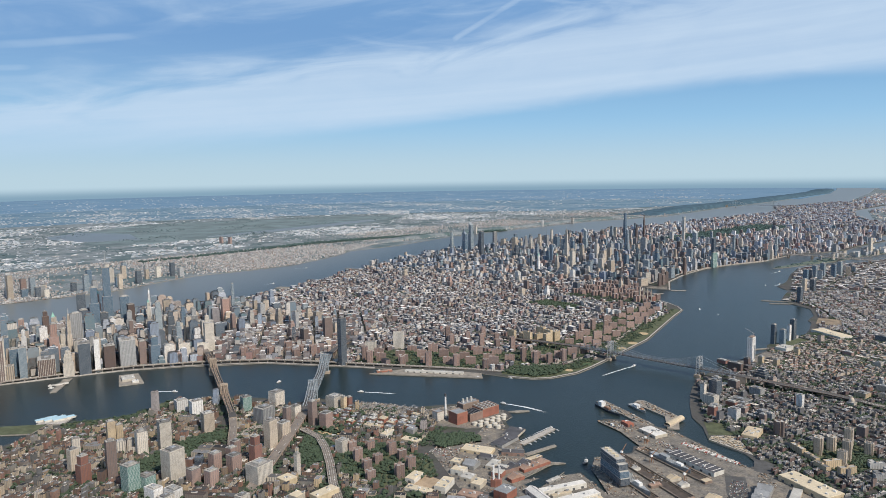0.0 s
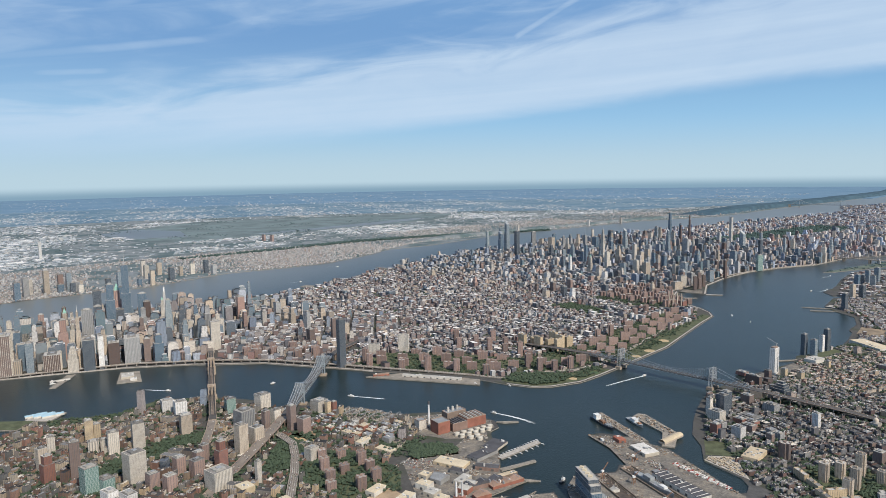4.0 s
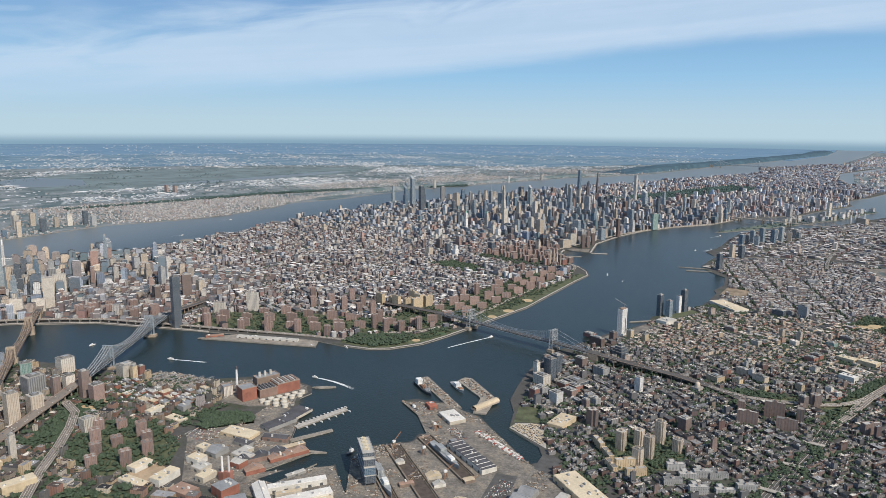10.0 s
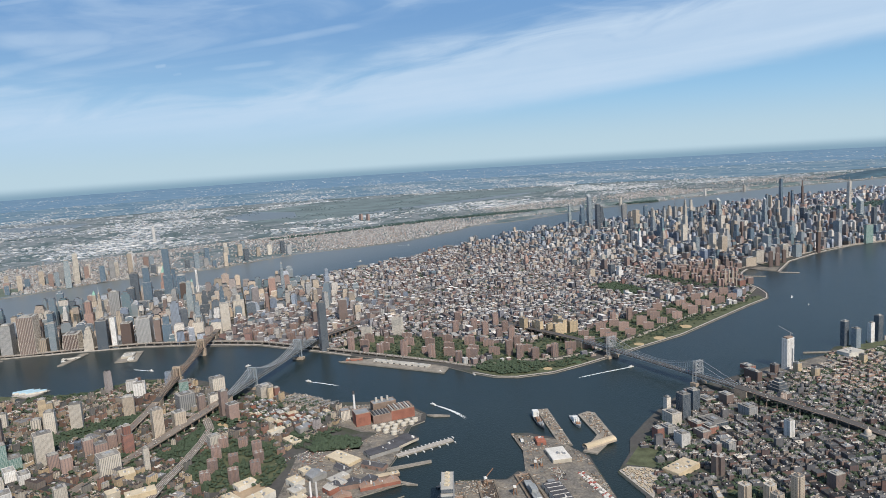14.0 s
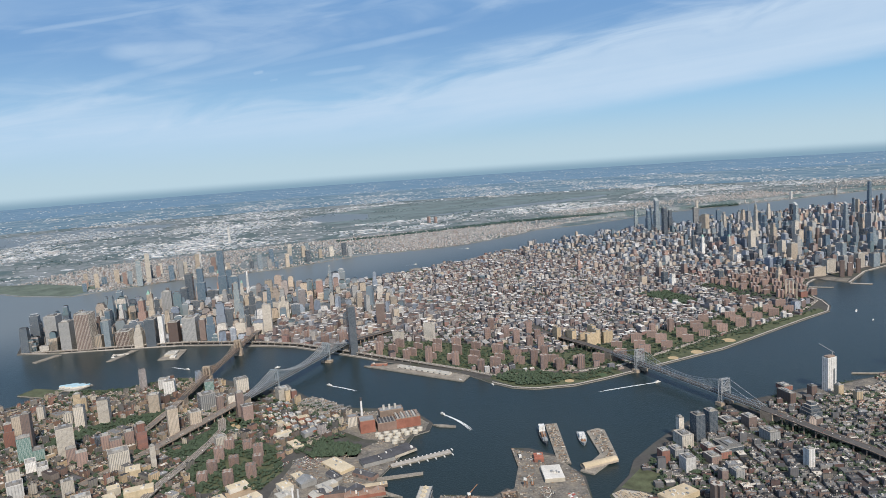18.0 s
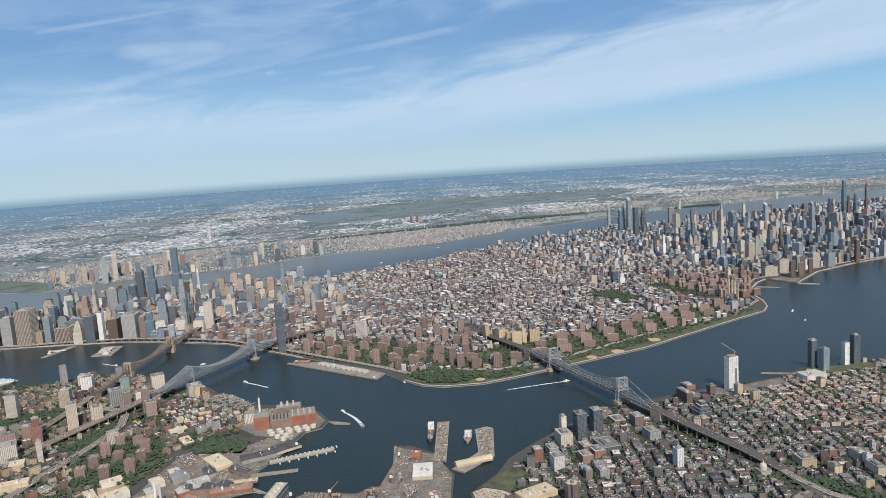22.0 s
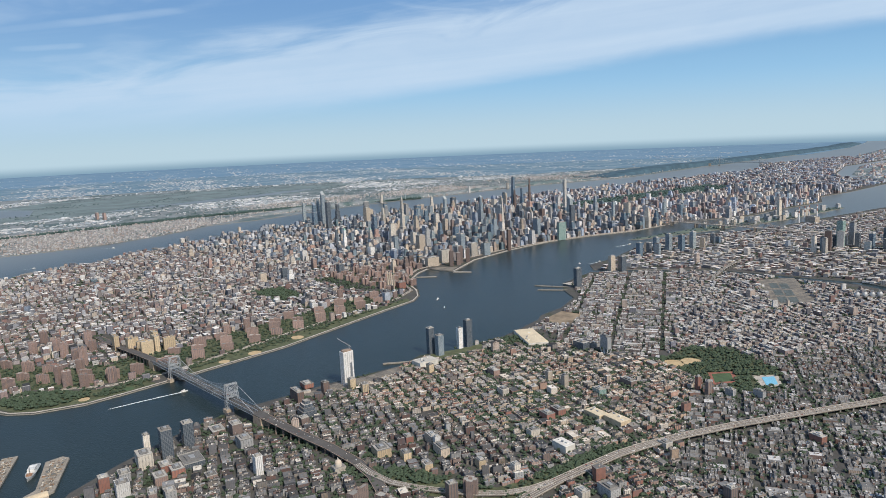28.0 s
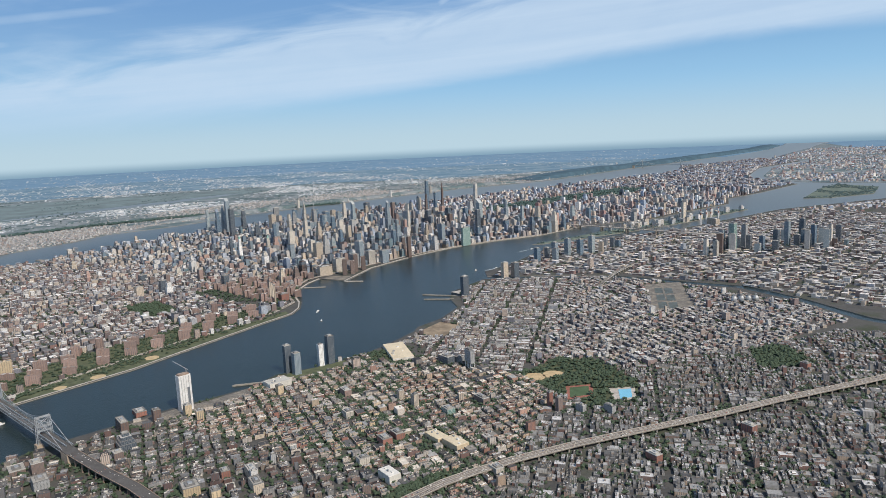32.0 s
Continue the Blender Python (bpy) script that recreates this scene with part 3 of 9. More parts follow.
ridge("ridge_heights", densify([(-395, 560), (-340, 690), (-300, 785), (-245, 890), (-165, 1060), (-45, 1215)], 40), 30, 5, M_NJ, "haze-tinted green bluff above the west bank", 4)


# ---- blocks of houses ----
PARKS = []      # outlines kept free of houses
ROADS = []      # strips kept free: (x0, y0, x1, y1, half width)


def free_of(px_, py_, pad=0.0):
    ok = np.ones(len(px_), bool)
    for poly in PARKS:
        ok &= ~inside(px_, py_, poly)
    for x0, y0, x1, y1, half in ROADS:
        dx, dy = x1 - x0, y1 - y0
        t = np.clip(((px_ - x0) * dx + (py_ - y0) * dy) / (dx * dx + dy * dy), 0, 1)
        ok &= np.hypot(px_ - x0 - t * dx, py_ - y0 - t * dy) > half + pad
    return ok


def grid(poly, turn, block, depth, street, avenue, front, seed, gap=0.06, back=0.28):
    """Building plots on a street grid. turn: which way the rows run, degrees from east. Gives x, y, width, depth, turn."""
    rs = np.random.RandomState(seed)
    a = radians(turn)
    ca, sa_ = math.cos(a), math.sin(a)
    P = np.array(poly)
    u, v = P[:, 0] * ca + P[:, 1] * sa_, -P[:, 0] * sa_ + P[:, 1] * ca
    us, vs = [], []
    out = []
    nb = int((u.max() - u.min()) / (block + avenue)) + 1
    nr = int((v.max() - v.min()) / (depth + street)) + 1
    for i in range(nb):
        for j in range(nr):
            u0 = u.min() + i * (block + avenue)
            v0 = v.min() + j * (depth + street)
            works = front < 1.7 and rs.rand() < .16
            for row in (0, 1):
                p = 0.0
                while p < block - 0.4:
                    if works:
                        wdt = min(front * rs.uniform(1.8, 5.0), block - p)
                        deep = depth * .5 * rs.uniform(.72, .98)
                        out.append((u0 + p + wdt / 2, v0 + deep / 2 if row == 0 else v0 + depth - deep / 2, wdt * rs.uniform(.8, .99), deep))
                        p += wdt
                        continue
                    wdt = front * rs.uniform(0.65, 1.6) * (rs.uniform(2, 3.6) if front < 1.3 and rs.rand() < .09 else 1)
                    wdt = min(wdt, block - p)
                    deep = depth * 0.5 * (1 - back * rs.uniform(0.2, 1.6))
                    out.append((u0 + p + wdt / 2, v0 + deep / 2 if row == 0 else v0 + depth - deep / 2, wdt * (1 - gap * rs.uniform(0, 1)), deep))
                    p += wdt
    o = np.array(out)
    o[:, :2] += rs.normal(0, .30 if front < 1.3 else .16, (len(o), 2))
    if front < 1.3:      # some plots carry a second house at the back
        more = o[rs.rand(len(o)) < .22].copy()
        more[:, 1] += rs.normal(0, 1.3, len(more))
        more[:, 2:] *= rs.uniform(.55, .95, (len(more), 2))
        o = np.concatenate([o, more])
    o = o[rs.rand(len(o)) > (.11 if front < 1.3 else .05)]
    x, y = o[:, 0] * ca - o[:, 1] * sa_, o[:, 0] * sa_ + o[:, 1] * ca
    keep = inside(x, y, poly) & free_of(x, y, 0.8)
    return x[keep], y[keep], o[keep, 2], o[keep, 3], np.full(keep.sum(), a)


def roof_clutter(name, x, y, ang, z, w, d, seed, share=0.6):
    """Stair heads, plant and tanks on the roofs."""
    rs = np.random.RandomState(seed)
    k = rs.rand(len(x)) < share
    n = k.sum()
    bw, bd = np.clip(w[k] * rs.uniform(.15, .4, n), .15, 1.4), np.clip(d[k] * rs.uniform(.15, .35, n), .15, 1.4)
    ox, oy = (w[k] - bw) * rs.uniform(-.4, .4, n), (d[k] - bd) * rs.uniform(-.4, .4, n)
    xx, yy = x[k] + ox * np.cos(ang[k]) - oy * np.sin(ang[k]), y[k] + ox * np.sin(ang[k]) + oy * np.cos(ang[k])
    return stacks(name, xx, yy, bw, bd, ang[k], z[k] + 0.004, [(rs.uniform(.2, .45, n), 1.0)], M_ROOFBOX, M_ROOF)


M_ROOFBOX = facade("roof_boxes", [(0.5, 0.48, 0.45), (0.36, 0.30, 0.26), (0.62, 0.6, 0.57), (0.26, 0.22, 0.2)], 5.0, 5.0, 0.02)


def district(name, label, poly, turn, block, depth, street, avenue, front, heights, seed, wall=None, gap=0.06, back=0.28, tall=None, clutter=0.5, thin=1.0, single=None, roof=None, shiny=0.28, rim=False, tallwall=None):
    x, y, w, d, ang = grid(poly, turn, block, depth, street, avenue, front, seed, gap, back)
    rs = np.random.RandomState(seed + 1)
    if thin < 1:
        k = rs.rand(len(x)) < thin
        x, y, w, d, ang = x[k], y[k], w[k], d[k], ang[k]
    n = len(x)
    h = rs.choice(heights, n) * rs.uniform(.75, 1.25, n)
    if tall is not None:
        h = tall(x, y, h, rs)
    big = h > 4.5
    s = ~big
    if single is not None:
        cx_, cy_, count = single
        near_ = np.argsort(np.hypot(x - cx_, (y - cy_) * 1.6) + big * 1e6)[:count]
        lone = np.zeros(n, bool)
        lone[near_] = True
        s &= ~lone
        taken = [v[lone] for v in (x, y, w, d, ang, h)]
    ob = stacks(name, x[s], y[s], w[s], d[s], ang[s], LAND, [(h[s] + .09, 1.0), (h[s], 1 - .16 / np.maximum(w[s], .5))] if rim else [(h[s], 1.0)], wall or M_BRICK, roof or M_ROOF)
    tagged(ob, label, "houses", kind="stuff")
    if clutter:
        c = roof_clutter(name + "_roof_huts", x[s], y[s], ang[s], LAND + h[s], w[s], d[s], seed + 2, clutter)
        c.parent = ob
    if rim:
        c = roof_clutter(name + "_roof_vents", x[s], y[s], ang[s], LAND + h[s], w[s] * .5, d[s] * .6, seed + 3, .8)
        c.parent = ob
    for glassy in (0, 1):
        k = big & ((rs.rand(n) < shiny) == bool(glassy))
        if k.sum():
            m = k.sum()
            f1 = rs.uniform(.45, .9, m)
            s2 = rs.uniform(.7, 1.0, m)
            s3 = s2 * rs.uniform(.5, .9, m)
            wk, dk = np.clip(w[k] * 1.25, 2.3, 5.6), np.clip(d[k] * 1.3, 2.4, 5.6)
            hk = h[k]
            to = stacks(name + ("_glass_towers" if glassy else "_towers"), x[k], y[k], wk, dk, ang[k], LAND, [(hk * f1, 1.0), (hk * 0.95, s2), (hk, s3)], M_GLASS if glassy else tallwall or M_STONE, roof or M_ROOF)
            to.parent = ob
    return taken if single is not None else None


BR = lambda b: 90.0 - b  # noqa: E731  a bearing as a turn from east
MID = G(40.7560, -73.9800)
FIDI = G(40.7075, -74.0100)


def midtown(x, y, h, rs):
    """Taller towards the two business quarters."""
    m = np.exp(-(((x - MID[0]) / 110) ** 2 + ((y - MID[1]) / 115) ** 2))
    f = np.exp(-(((x - FIDI[0]) / 55) ** 2 + ((y - FIDI[1]) / 75) ** 2))
    e = np.exp(-(((x - 90) / 110) ** 2 + ((y - 720) / 190) ** 2))
    g = np.exp(-(((x + 110) / 120) ** 2 + ((y - 330) / 90) ** 2))
    top = 2.0 + 16 * m + 15 * f + 6.0 * e + 4.0 * g
    zone = np.sin(x * .085 + 1) * np.sin(y * .10 + x * .03) + .6 * np.sin(x * .21 + y * .06) * np.sin(y * .19)
    h = h * np.where(zone > .3, 1.5, np.where(zone < -.25, .72, 1.0))
    r = rs.rand(len(x)) + .10 * np.clip(zone, -1, 1)
    lift_ = np.where(r > 0.82 - 0.40 * np.maximum(m, f), top * (.25 + .95 * rs.rand(len(x)) ** 1.5), 0)
    mid_ = np.where(rs.rand(len(x)) > .94 - .2 * np.clip(zone, -.5, 1), rs.uniform(2.4, 4.4, len(x)), 0)
    return np.maximum(np.maximum(h * (1 + .9 * m + .9 * f), lift_), mid_)


SOUTH_M = [(-337, -96), (-314, -104), (-268, -62), (-213, -20), (-235, 20), (-230, 124), (-310, 130), (-345, 80), (-358, -44)]
CIVIC = [(-213, -20), (-176, -3), (-150, 2), (-150, 120), (-230, 124), (-235, 20)]
LES = [(-176, -3), (-131, 4), (-66, 14), (-30, 14), (-16, 30), (-6, 60), (8, 104), (14, 137), (18, 170), (-150, 160), (-150, 2)]
VILLAGE = [(-312, 125), (-150, 118), (-150, 160), (18, 170), (24, 200), (10, 232), (0, 260), (-20, 300), (-290, 330), (-297, 211)]
MIDT = [(-20, 300), (12, 330), (28, 378), (50, 428), (77, 464), (112, 500), (126, 532), (140, 560), (16, 604), (-58, 645), (-160, 680), (-215, 570), (-250, 525), (-275, 423), (-292, 328)]
UPPER_E = [(16, 606), (142, 562), (178, 597), (204, 624), (227, 671), (256, 719), (276, 753), (279, 815), (319, 886), (240, 1000), (218, 964)]
UPPER_W = [(-58, 646), (-160, 684), (-114, 800), (-14, 962), (60, 1100), (150, 1010), (140, 1006)]
HARLEM = [(150, 1010), (60, 1105), (110, 1205), (215, 1390), (225, 1560), (350, 1760), (410, 1850), (480, 1712), (375, 1468), (333, 1217), (336, 1130), (382, 1034), (316, 892), (240, 1000)]

# ---- green places, fields and paved shores ----
M_SAND = plain("infield_clay", (0.52, 0.40, 0.24), 0.95, 0, 0.5, 0.15)
M_TURF = plain("green_turf", (0.075, 0.12, 0.06), 0.9, 0, 0.5, 0.2)
M_TRACK = plain("red_track", (0.31, 0.13, 0.10), 0.9)
M_POOL = plain("pool_water", (0.22, 0.55, 0.75), 0.15, 0, 0.3, 0.06)
M_PAVE = plain("pale_paving", (0.46, 0.43, 0.39), 0.9)
M_BARE = plain("bare_brown_ground", (0.27, 0.215, 0.155), 0.95, 0, 0.2, 0.35)
M_DIRT = plain("bare_earth", (0.42, 0.32, 0.22), 0.95, 0, 0.25, 0.3)
M_YARD = land_mat("stained_yard_paving", [(0.3, (0.13, 0.122, 0.112)), (0.48, (0.20, 0.188, 0.172)), (0.62, (0.27, 0.24, 0.20)), (0.74, (0.165, 0.16, 0.155))], 0.22, [(0.32, (0.6, 0.6, 0.6)), (0.55, (1, 1, 1)), (0.72, (1.4, 1.38, 1.35))], 1.5)


CLEAR = []      # fields where no tree stands


def quarter(name, poly, mat, label, category, rise=0.05, fence=True):
    """A park, field or yard: kept free of houses where fence is set."""
    if fence:
        PARKS.append(poly)
    else:
        CLEAR.append(poly)
    return tagged(slab(name, poly, LAND - 0.1, LAND + rise, mat, mat), label, category, kind="structure")


TREES = []      # (outline, number, least size, most size, seed)


def wood(poly, count, low=0.55, high=1.0):
    TREES.append((poly, count, low, high))


CENTRAL = [(-50, 655), (17, 612), (212, 964), (140, 1002)]
quarter("park_long", CENTRAL, M_GRASS, "long green wooded park between tall houses", "park")
wood(CENTRAL, 2200, 1.2, 2.0)
TOMPKINS = [(-80, 196), (-47, 177), (-35, 192), (-67, 212)]
quarter("park_square", TOMPKINS, M_GRASS, "dark wooded city square", "park")
wood(TOMPKINS, 420, 0.8, 1.2)
EASTPARK = [(-2, 56), (2, 72), (13, 104), (19, 138), (26, 176), (31, 199), (26, 204), (20, 178), (9, 140), (1, 106), (-8, 74)]
quarter("park_riverside", EASTPARK, M_GRASS, "narrow riverside park with lawns and ball fields", "park")
wood([(x * 0.97 - 2.5, y) for x, y in EASTPARK], 170, 0.5, 0.9)
for x, y, r in ((7, 92, 3.0), (11, 118, 3.2), (2, 78, 2.4)):
    quarter("ball_field", arc(x, y, r, 0, 360, 14)[:-1], M_SAND, "tan clay ball field in the riverside park", "ball field", 0.09, False)
CORLEARS = [(-50, 10), (-34, 8), (-26, 12), (-16, 24), (-10, 36), (-5, 48), (-14, 50), (-22, 36), (-34, 30), (-48, 24)]
quarter("park_point", CORLEARS, M_GRASS, "wooded park on the point of the island", "park")
wood([(-50, 12), (-34, 10), (-24, 17), (-19, 30), (-34, 30), (-48, 24)], 300, 0.8, 1.3)
wood([(-16, 28), (-8, 44), (-14, 50), (-20, 36)], 60, 0.6, 1.0)
quarter("ball_field", arc(-19, 26, 2.0, 0, 360, 14)[:-1], M_SAND, "tan clay ball field by the river", "ball field", 0.09, False)
quarter("ball_field", arc(-12, 40, 2.2, 0, 360, 14)[:-1], M_TURF, "green sports lawn by the river", "ball field", 0.09, False)
MCC = [(173, 129.7), (185.6, 151.2), (199, 154.4), (218, 131), (219, 112), (205, 104), (193, 112)]
quarter("park_meeting", MCC, M_GRASS, "wooded neighbourhood park with fields and a pool", "park")
wood(MCC, 420, 0.6, 1.35)
quarter("running_track", [(193.5, 120.8), (202.3, 124.9), (204.3, 113.9), (195.8, 108.3)], M_TRACK, "red running track round a green pitch", "track", 0.10, False)
quarter("sports_pitch", [(195, 119.8), (201.3, 122.8), (202.8, 114.6), (196.6, 110.6)], M_TURF, "green turf pitch inside the track", "pitch", 0.14, False)
quarter("pool_deck", [(208.5, 122.1), (217.2, 125.6), (218.4, 114.2), (211.6, 110.1)], M_PAVE, "pale paved deck round a public pool", "pool deck", 0.10, False)
quarter("swimming_pool", [(211.8, 121.4), (216, 123.2), (217, 115.2), (213.2, 113)], M_POOL, "bright blue public swimming pool", "pool", 0.15, False)
for x, y in ((180.5, 128.5), (187, 132.5)):
    quarter("ball_field", arc(x, y, 4.2, 0, 360, 14)[:-1], M_SAND, "tan clay ball field in the wooded park", "ball field", 0.09, False)
MON = [(258, 176), (270, 185.5), (278, 173), (278, 160), (260, 154)]
quarter("park_hill", MON, M_GRASS, "dark wooded square park among row houses", "park")
wood(MON, 330, 0.6, 1.4)
quarter("river_lawn", [(106, 140), (112, 150), (121, 142), (111, 130)], M_GRASS, "lawn beside the river", "park", 0.06)
wood([(106, 140), (112, 150), (116, 146), (108, 133)], 40)
quarter("bushwick_yard", [(114, 176), (119, 198), (132, 192), (128, 170)], M_BARE, "bare tan building land by the inlet", "vacant lot")
HEIGHTS_PARK = [(-145, -122), (-142.3, -110), (-138.7, -102.4), (-134.7, -94), (-129.8, -97.6), (-129.5, -104.6), (-131.4, -113), (-131, -122.9), (-133, -131.8), (-134.3, -145.7), (-139.5, -146), (-142.8, -136.5)]
quarter("park_plaza", HEIGHTS_PARK, M_GRASS, "long wooded plaza between towers and courts", "park")
wood(HEIGHTS_PARK, 400, 0.7, 1.1)
BRIDGE_PARK = [(-205, -112), (-185, -95), (-183, -76), (-170, -66), (-166, -70), (-177, -80), (-178, -98), (-198, -118)]
quarter("park_piers", BRIDGE_PARK, M_GRASS, "green strip of park along the old piers", "park")
wood(BRIDGE_PARK, 160, 0.5, 0.9)
FARRAGUT = [(-86, -98), (-66, -88), (-46, -98), (-40, -110), (-54, -124), (-72, -118)]
quarter("estate_lawn", FARRAGUT, M_GRASS, "wooded lawns of a brick tower estate", "park")
wood(FARRAGUT, 360, 0.7, 1.1)
SWITCHYARD = [(-98.5, -57), (-98.5, -50), (-88.7, -48.5), (-74, -50), (-68.5, -53), (-71.4, -56.5), (-77, -62), (-87, -64)]
M_CINDER = land_mat("switch_yard_gravel", [(0.3, (0.17, 0.165, 0.155)), (0.5, (0.25, 0.24, 0.225)), (0.7, (0.32, 0.30, 0.27))], 0.4, WHITE1, 2.5)
quarter("switch_yard", SWITCHYARD, M_CINDER, "grey gravel yard of a power switching station", "yard")
STATION = [(-68, -50.5), (-55, -40.5), (-44, -39.5), (-35.5, -42), (-31.5, -47.5), (-33, -53), (-29.5, -60), (-44, -66), (-58, -66), (-66, -58)]
quarter("station_yard", STATION, M_YARD, "stained paved yard round the power station", "yard", 0.04, False)
PIT = [(-102, -88), (-101, -82), (-93, -81.8), (-88.3, -85.6), (-92, -90)]
quarter("building_site", PIT, M_SAND, "dug-out tan building site among old houses", "building site")
COMMODORE = [(-54, -130), (-48.7, -129), (-31.3, -126.5), (-28, -140), (-40, -150), (-56, -146)]
quarter("park_field", COMMODORE, M_GRASS, "green park with a round ball field", "park")
wood(COMMODORE, 130, 0.7, 1.1)
M_LAWN = plain("mown_lawn", (0.10, 0.15, 0.055), 0.95, 0, 0.4, 0.2)
quarter("ball_lawn", [(-46.9, -142), (-49, -132.8), (-31.6, -128.6), (-30.2, -141)], M_LAWN, "mown green lawn with two clay diamonds", "lawn", 0.08, False)
for x, y in ((-46.3, -134.2), (-36, -139.2)):
    quarter("ball_field", arc(x, y, 1.9, 0, 360, 16)[:-1], M_SAND, "tan clay ball field ringed by grass", "ball field", 0.12, False)
    quarter("infield_grass", arc(x, y, .8, 0, 360, 12)[:-1], M_LAWN, "green infield inside a clay ring", "lawn", 0.15, False)
quarter("cleared_lot", [(-102, -86.4), (-101, -79.1), (-88.2, -78.9), (-85.3, -85.6)], M_DIRT, "bare tan lot cleared for building", "vacant lot")
quarter("works_court", [(-47, -118.4), (-44, -110), (-36, -113), (-38.8, -121)], M_DIRT, "tan court inside a white works", "yard", 0.08)
quarter("lorry_park", [(50.4, -79.8), (56.7, -79.6), (57.4, -104.2), (50.5, -106.9)], M_ASPHALT, "dark asphalt lot with rows of parked cars", "car park", 0.053)
quarter("corner_lot", [(60.6, -61.1), (69.2, -67.7), (63.5, -74.9), (59.8, -73.2)], M_ASPHALT, "dark walled lot by the channel", "car park", 0.056)
ADMIRAL = [(-52, -78), (-40, -70), (-34, -77), (-48, -88)]
quarter("park_quarters", ADMIRAL, M_GRASS, "thick dark grove beside the old yard", "park")
wood(ADMIRAL, 260, 0.9, 1.4)
CADMAN = [(-102, -89), (-92, -90), (-84, -100), (-84, -118), (-92, -116), (-96, -104)]
quarter("ramp_lawn", CADMAN, M_GRASS, "wooded lawns between the ramps of the roads", "park")
wood(CADMAN, 260, 0.7, 1.1)
YARD = [(-50, -90), (-38, -72), (-38, -57), (-24, -65), (-20, -74), (-15, -86), (-5, -89), (-14, -105), (5, -93), (16, -106), (8, -88), (8, -79), (20, -71), (22, -63), (14, -51), (4, -42), (20, -38), (34, -45), (58, -71), (72, -80), (88, -92), (60, -112), (20, -116), (-30, -116)]
quarter("naval_yard", YARD, M_YARD, "stained grey paving of an old shipyard", "yard")
quarter("kent_yard", [(46, -49), (47, -45), (52.2, -43), (56, -43.2), (60.6, -59.5)], M_PAVE, "bare tan lot with stored stone beside the channel", "vacant lot")
quarter("kent_lawn", [(46.1, -44), (44.5, -30), (51.5, -29.9), (55.1, -41.7)], M_GRASS, "rough grass lot beside the channel", "vacant lot")
GREENWAY = [(76, -42), (96, -38), (104, -52), (92, -66), (78, -62)]
quarter("estate_green", GREENWAY, M_GRASS, "lawns between brick apartment towers", "park")
wood(GREENWAY, 150, 0.6, 1.0)
EDGE = [(84, 112), (94, 125), (100, 134), (104, 126), (92, 108), (86, 104)]
quarter("pier_towers_plaza", EDGE, M_GRASS, "lawns and paths round riverside towers", "plaza")
DOMINO = [(56, 52), (63, 68), (72, 82), (78, 94), (84, 88), (76, 74), (66, 56)]
quarter("sugar_yard", DOMINO, M_YARD, "bare brown riverside building site", "plaza")
PIER36 = [(-114, -9), (-100, 3), (-60, 8), (-57, 0.5)]
M_PIER = land_mat("worn_pier_deck", [(0.3, (0.22, 0.20, 0.175)), (0.5, (0.31, 0.285, 0.25)), (0.68, (0.38, 0.34, 0.29))], 0.3, [(0.32, (0.7, 0.7, 0.7)), (0.6, (1, 1, 1))], 1.6)
slab_ = slab("pier_long", PIER36, -0.4, 0.55, M_PIER, M_WALLEDGE)
tagged(slab_, "long flat concrete pier along the bulkhead", "pier", kind="structure")
MARSH = [(-1000, 560), (-760, 455), (-700, 560), (-640, 760), (-560, 1000), (-600, 1200), (-820, 1100), (-1050, 830)]
quarter("marsh", MARSH, M_MARSH, "flat green marsh with open water, tinted haze blue", "marsh", 0.06)
for poly in ([(-990, 540), (-860, 490), (-800, 560), (-900, 640), (-1020, 640)], [(-720, 620), (-690, 640), (-620, 860), (-600, 1040), (-630, 1040), (-670, 860)], [(-1400, -100), (-1180, -60), (-1100, 300), (-1250, 420), (-1420, 300)]):
    tagged(slab("marsh_water", poly, 0.0, LAND + 0.16, M_WATER, M_WATER), "open grey water in the marsh", "water", kind="structure")
LIBERTY = [(-760, -290), (-640, -58), (-562, -43), (-507, -18), (-530, 18), (-620, -10), (-760, -120)]
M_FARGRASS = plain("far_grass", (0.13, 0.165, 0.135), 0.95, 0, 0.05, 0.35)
quarter("park_west", LIBERTY, M_FARGRASS, "flat green park on the west bank", "park")
NJPARK = [(-567, 318), (-514, 438), (-478, 548), (-444, 600), (-398, 656), (-322, 750), (-258, 816), (-266, 828), (-338, 764), (-414, 672), (-460, 614), (-494, 558), (-530, 444), (-577, 322)]
quarter("park_bluff", NJPARK, M_FARGRASS, "dark wooded slope below the far town", "park")
wood(NJPARK, 1500, 1.2, 1.6)
RAMPS = [(113, 11.5), (120, 17), (134, 14.8), (148, 14.5), (156, 23), (165, 40.5), (172, 49.5), (177, 48), (168, 33), (163, 22), (158, 10), (150, 0), (146, -8), (142, -6), (145, 4), (138, 5), (126, 4.8), (118, 5.5)]
quarter("ramp_banks", RAMPS, M_GRASS, "green banks between the expressway ramps", "park")
wood([(112, 13), (120, 17.5), (134, 15), (133, 10.5), (116, 10)], 130, 0.6, 1.1)
wood([(156, 22), (165, 40), (172, 49), (175, 47.5), (167, 35), (160, 23)], 150, 0.5, 1.0)
wood([(146, 4), (156, 9), (150, 0), (146, -6)], 50, 0.5, 1.0)
wood([(-70, -79), (-53, -67), (-45, -80), (-54, -88)], 190, 0.6, 1.1)
for x0, y0, x1, y1 in ((141, -11, 116, -73), (148.5, -12, 124, -73)):
    BANK = [(x0 - .9, y0), (x0 + .9, y0), (x1 + .9, y1), (x1 - .9, y1)]
    wood(BANK, 90, 0.5, 0.9)
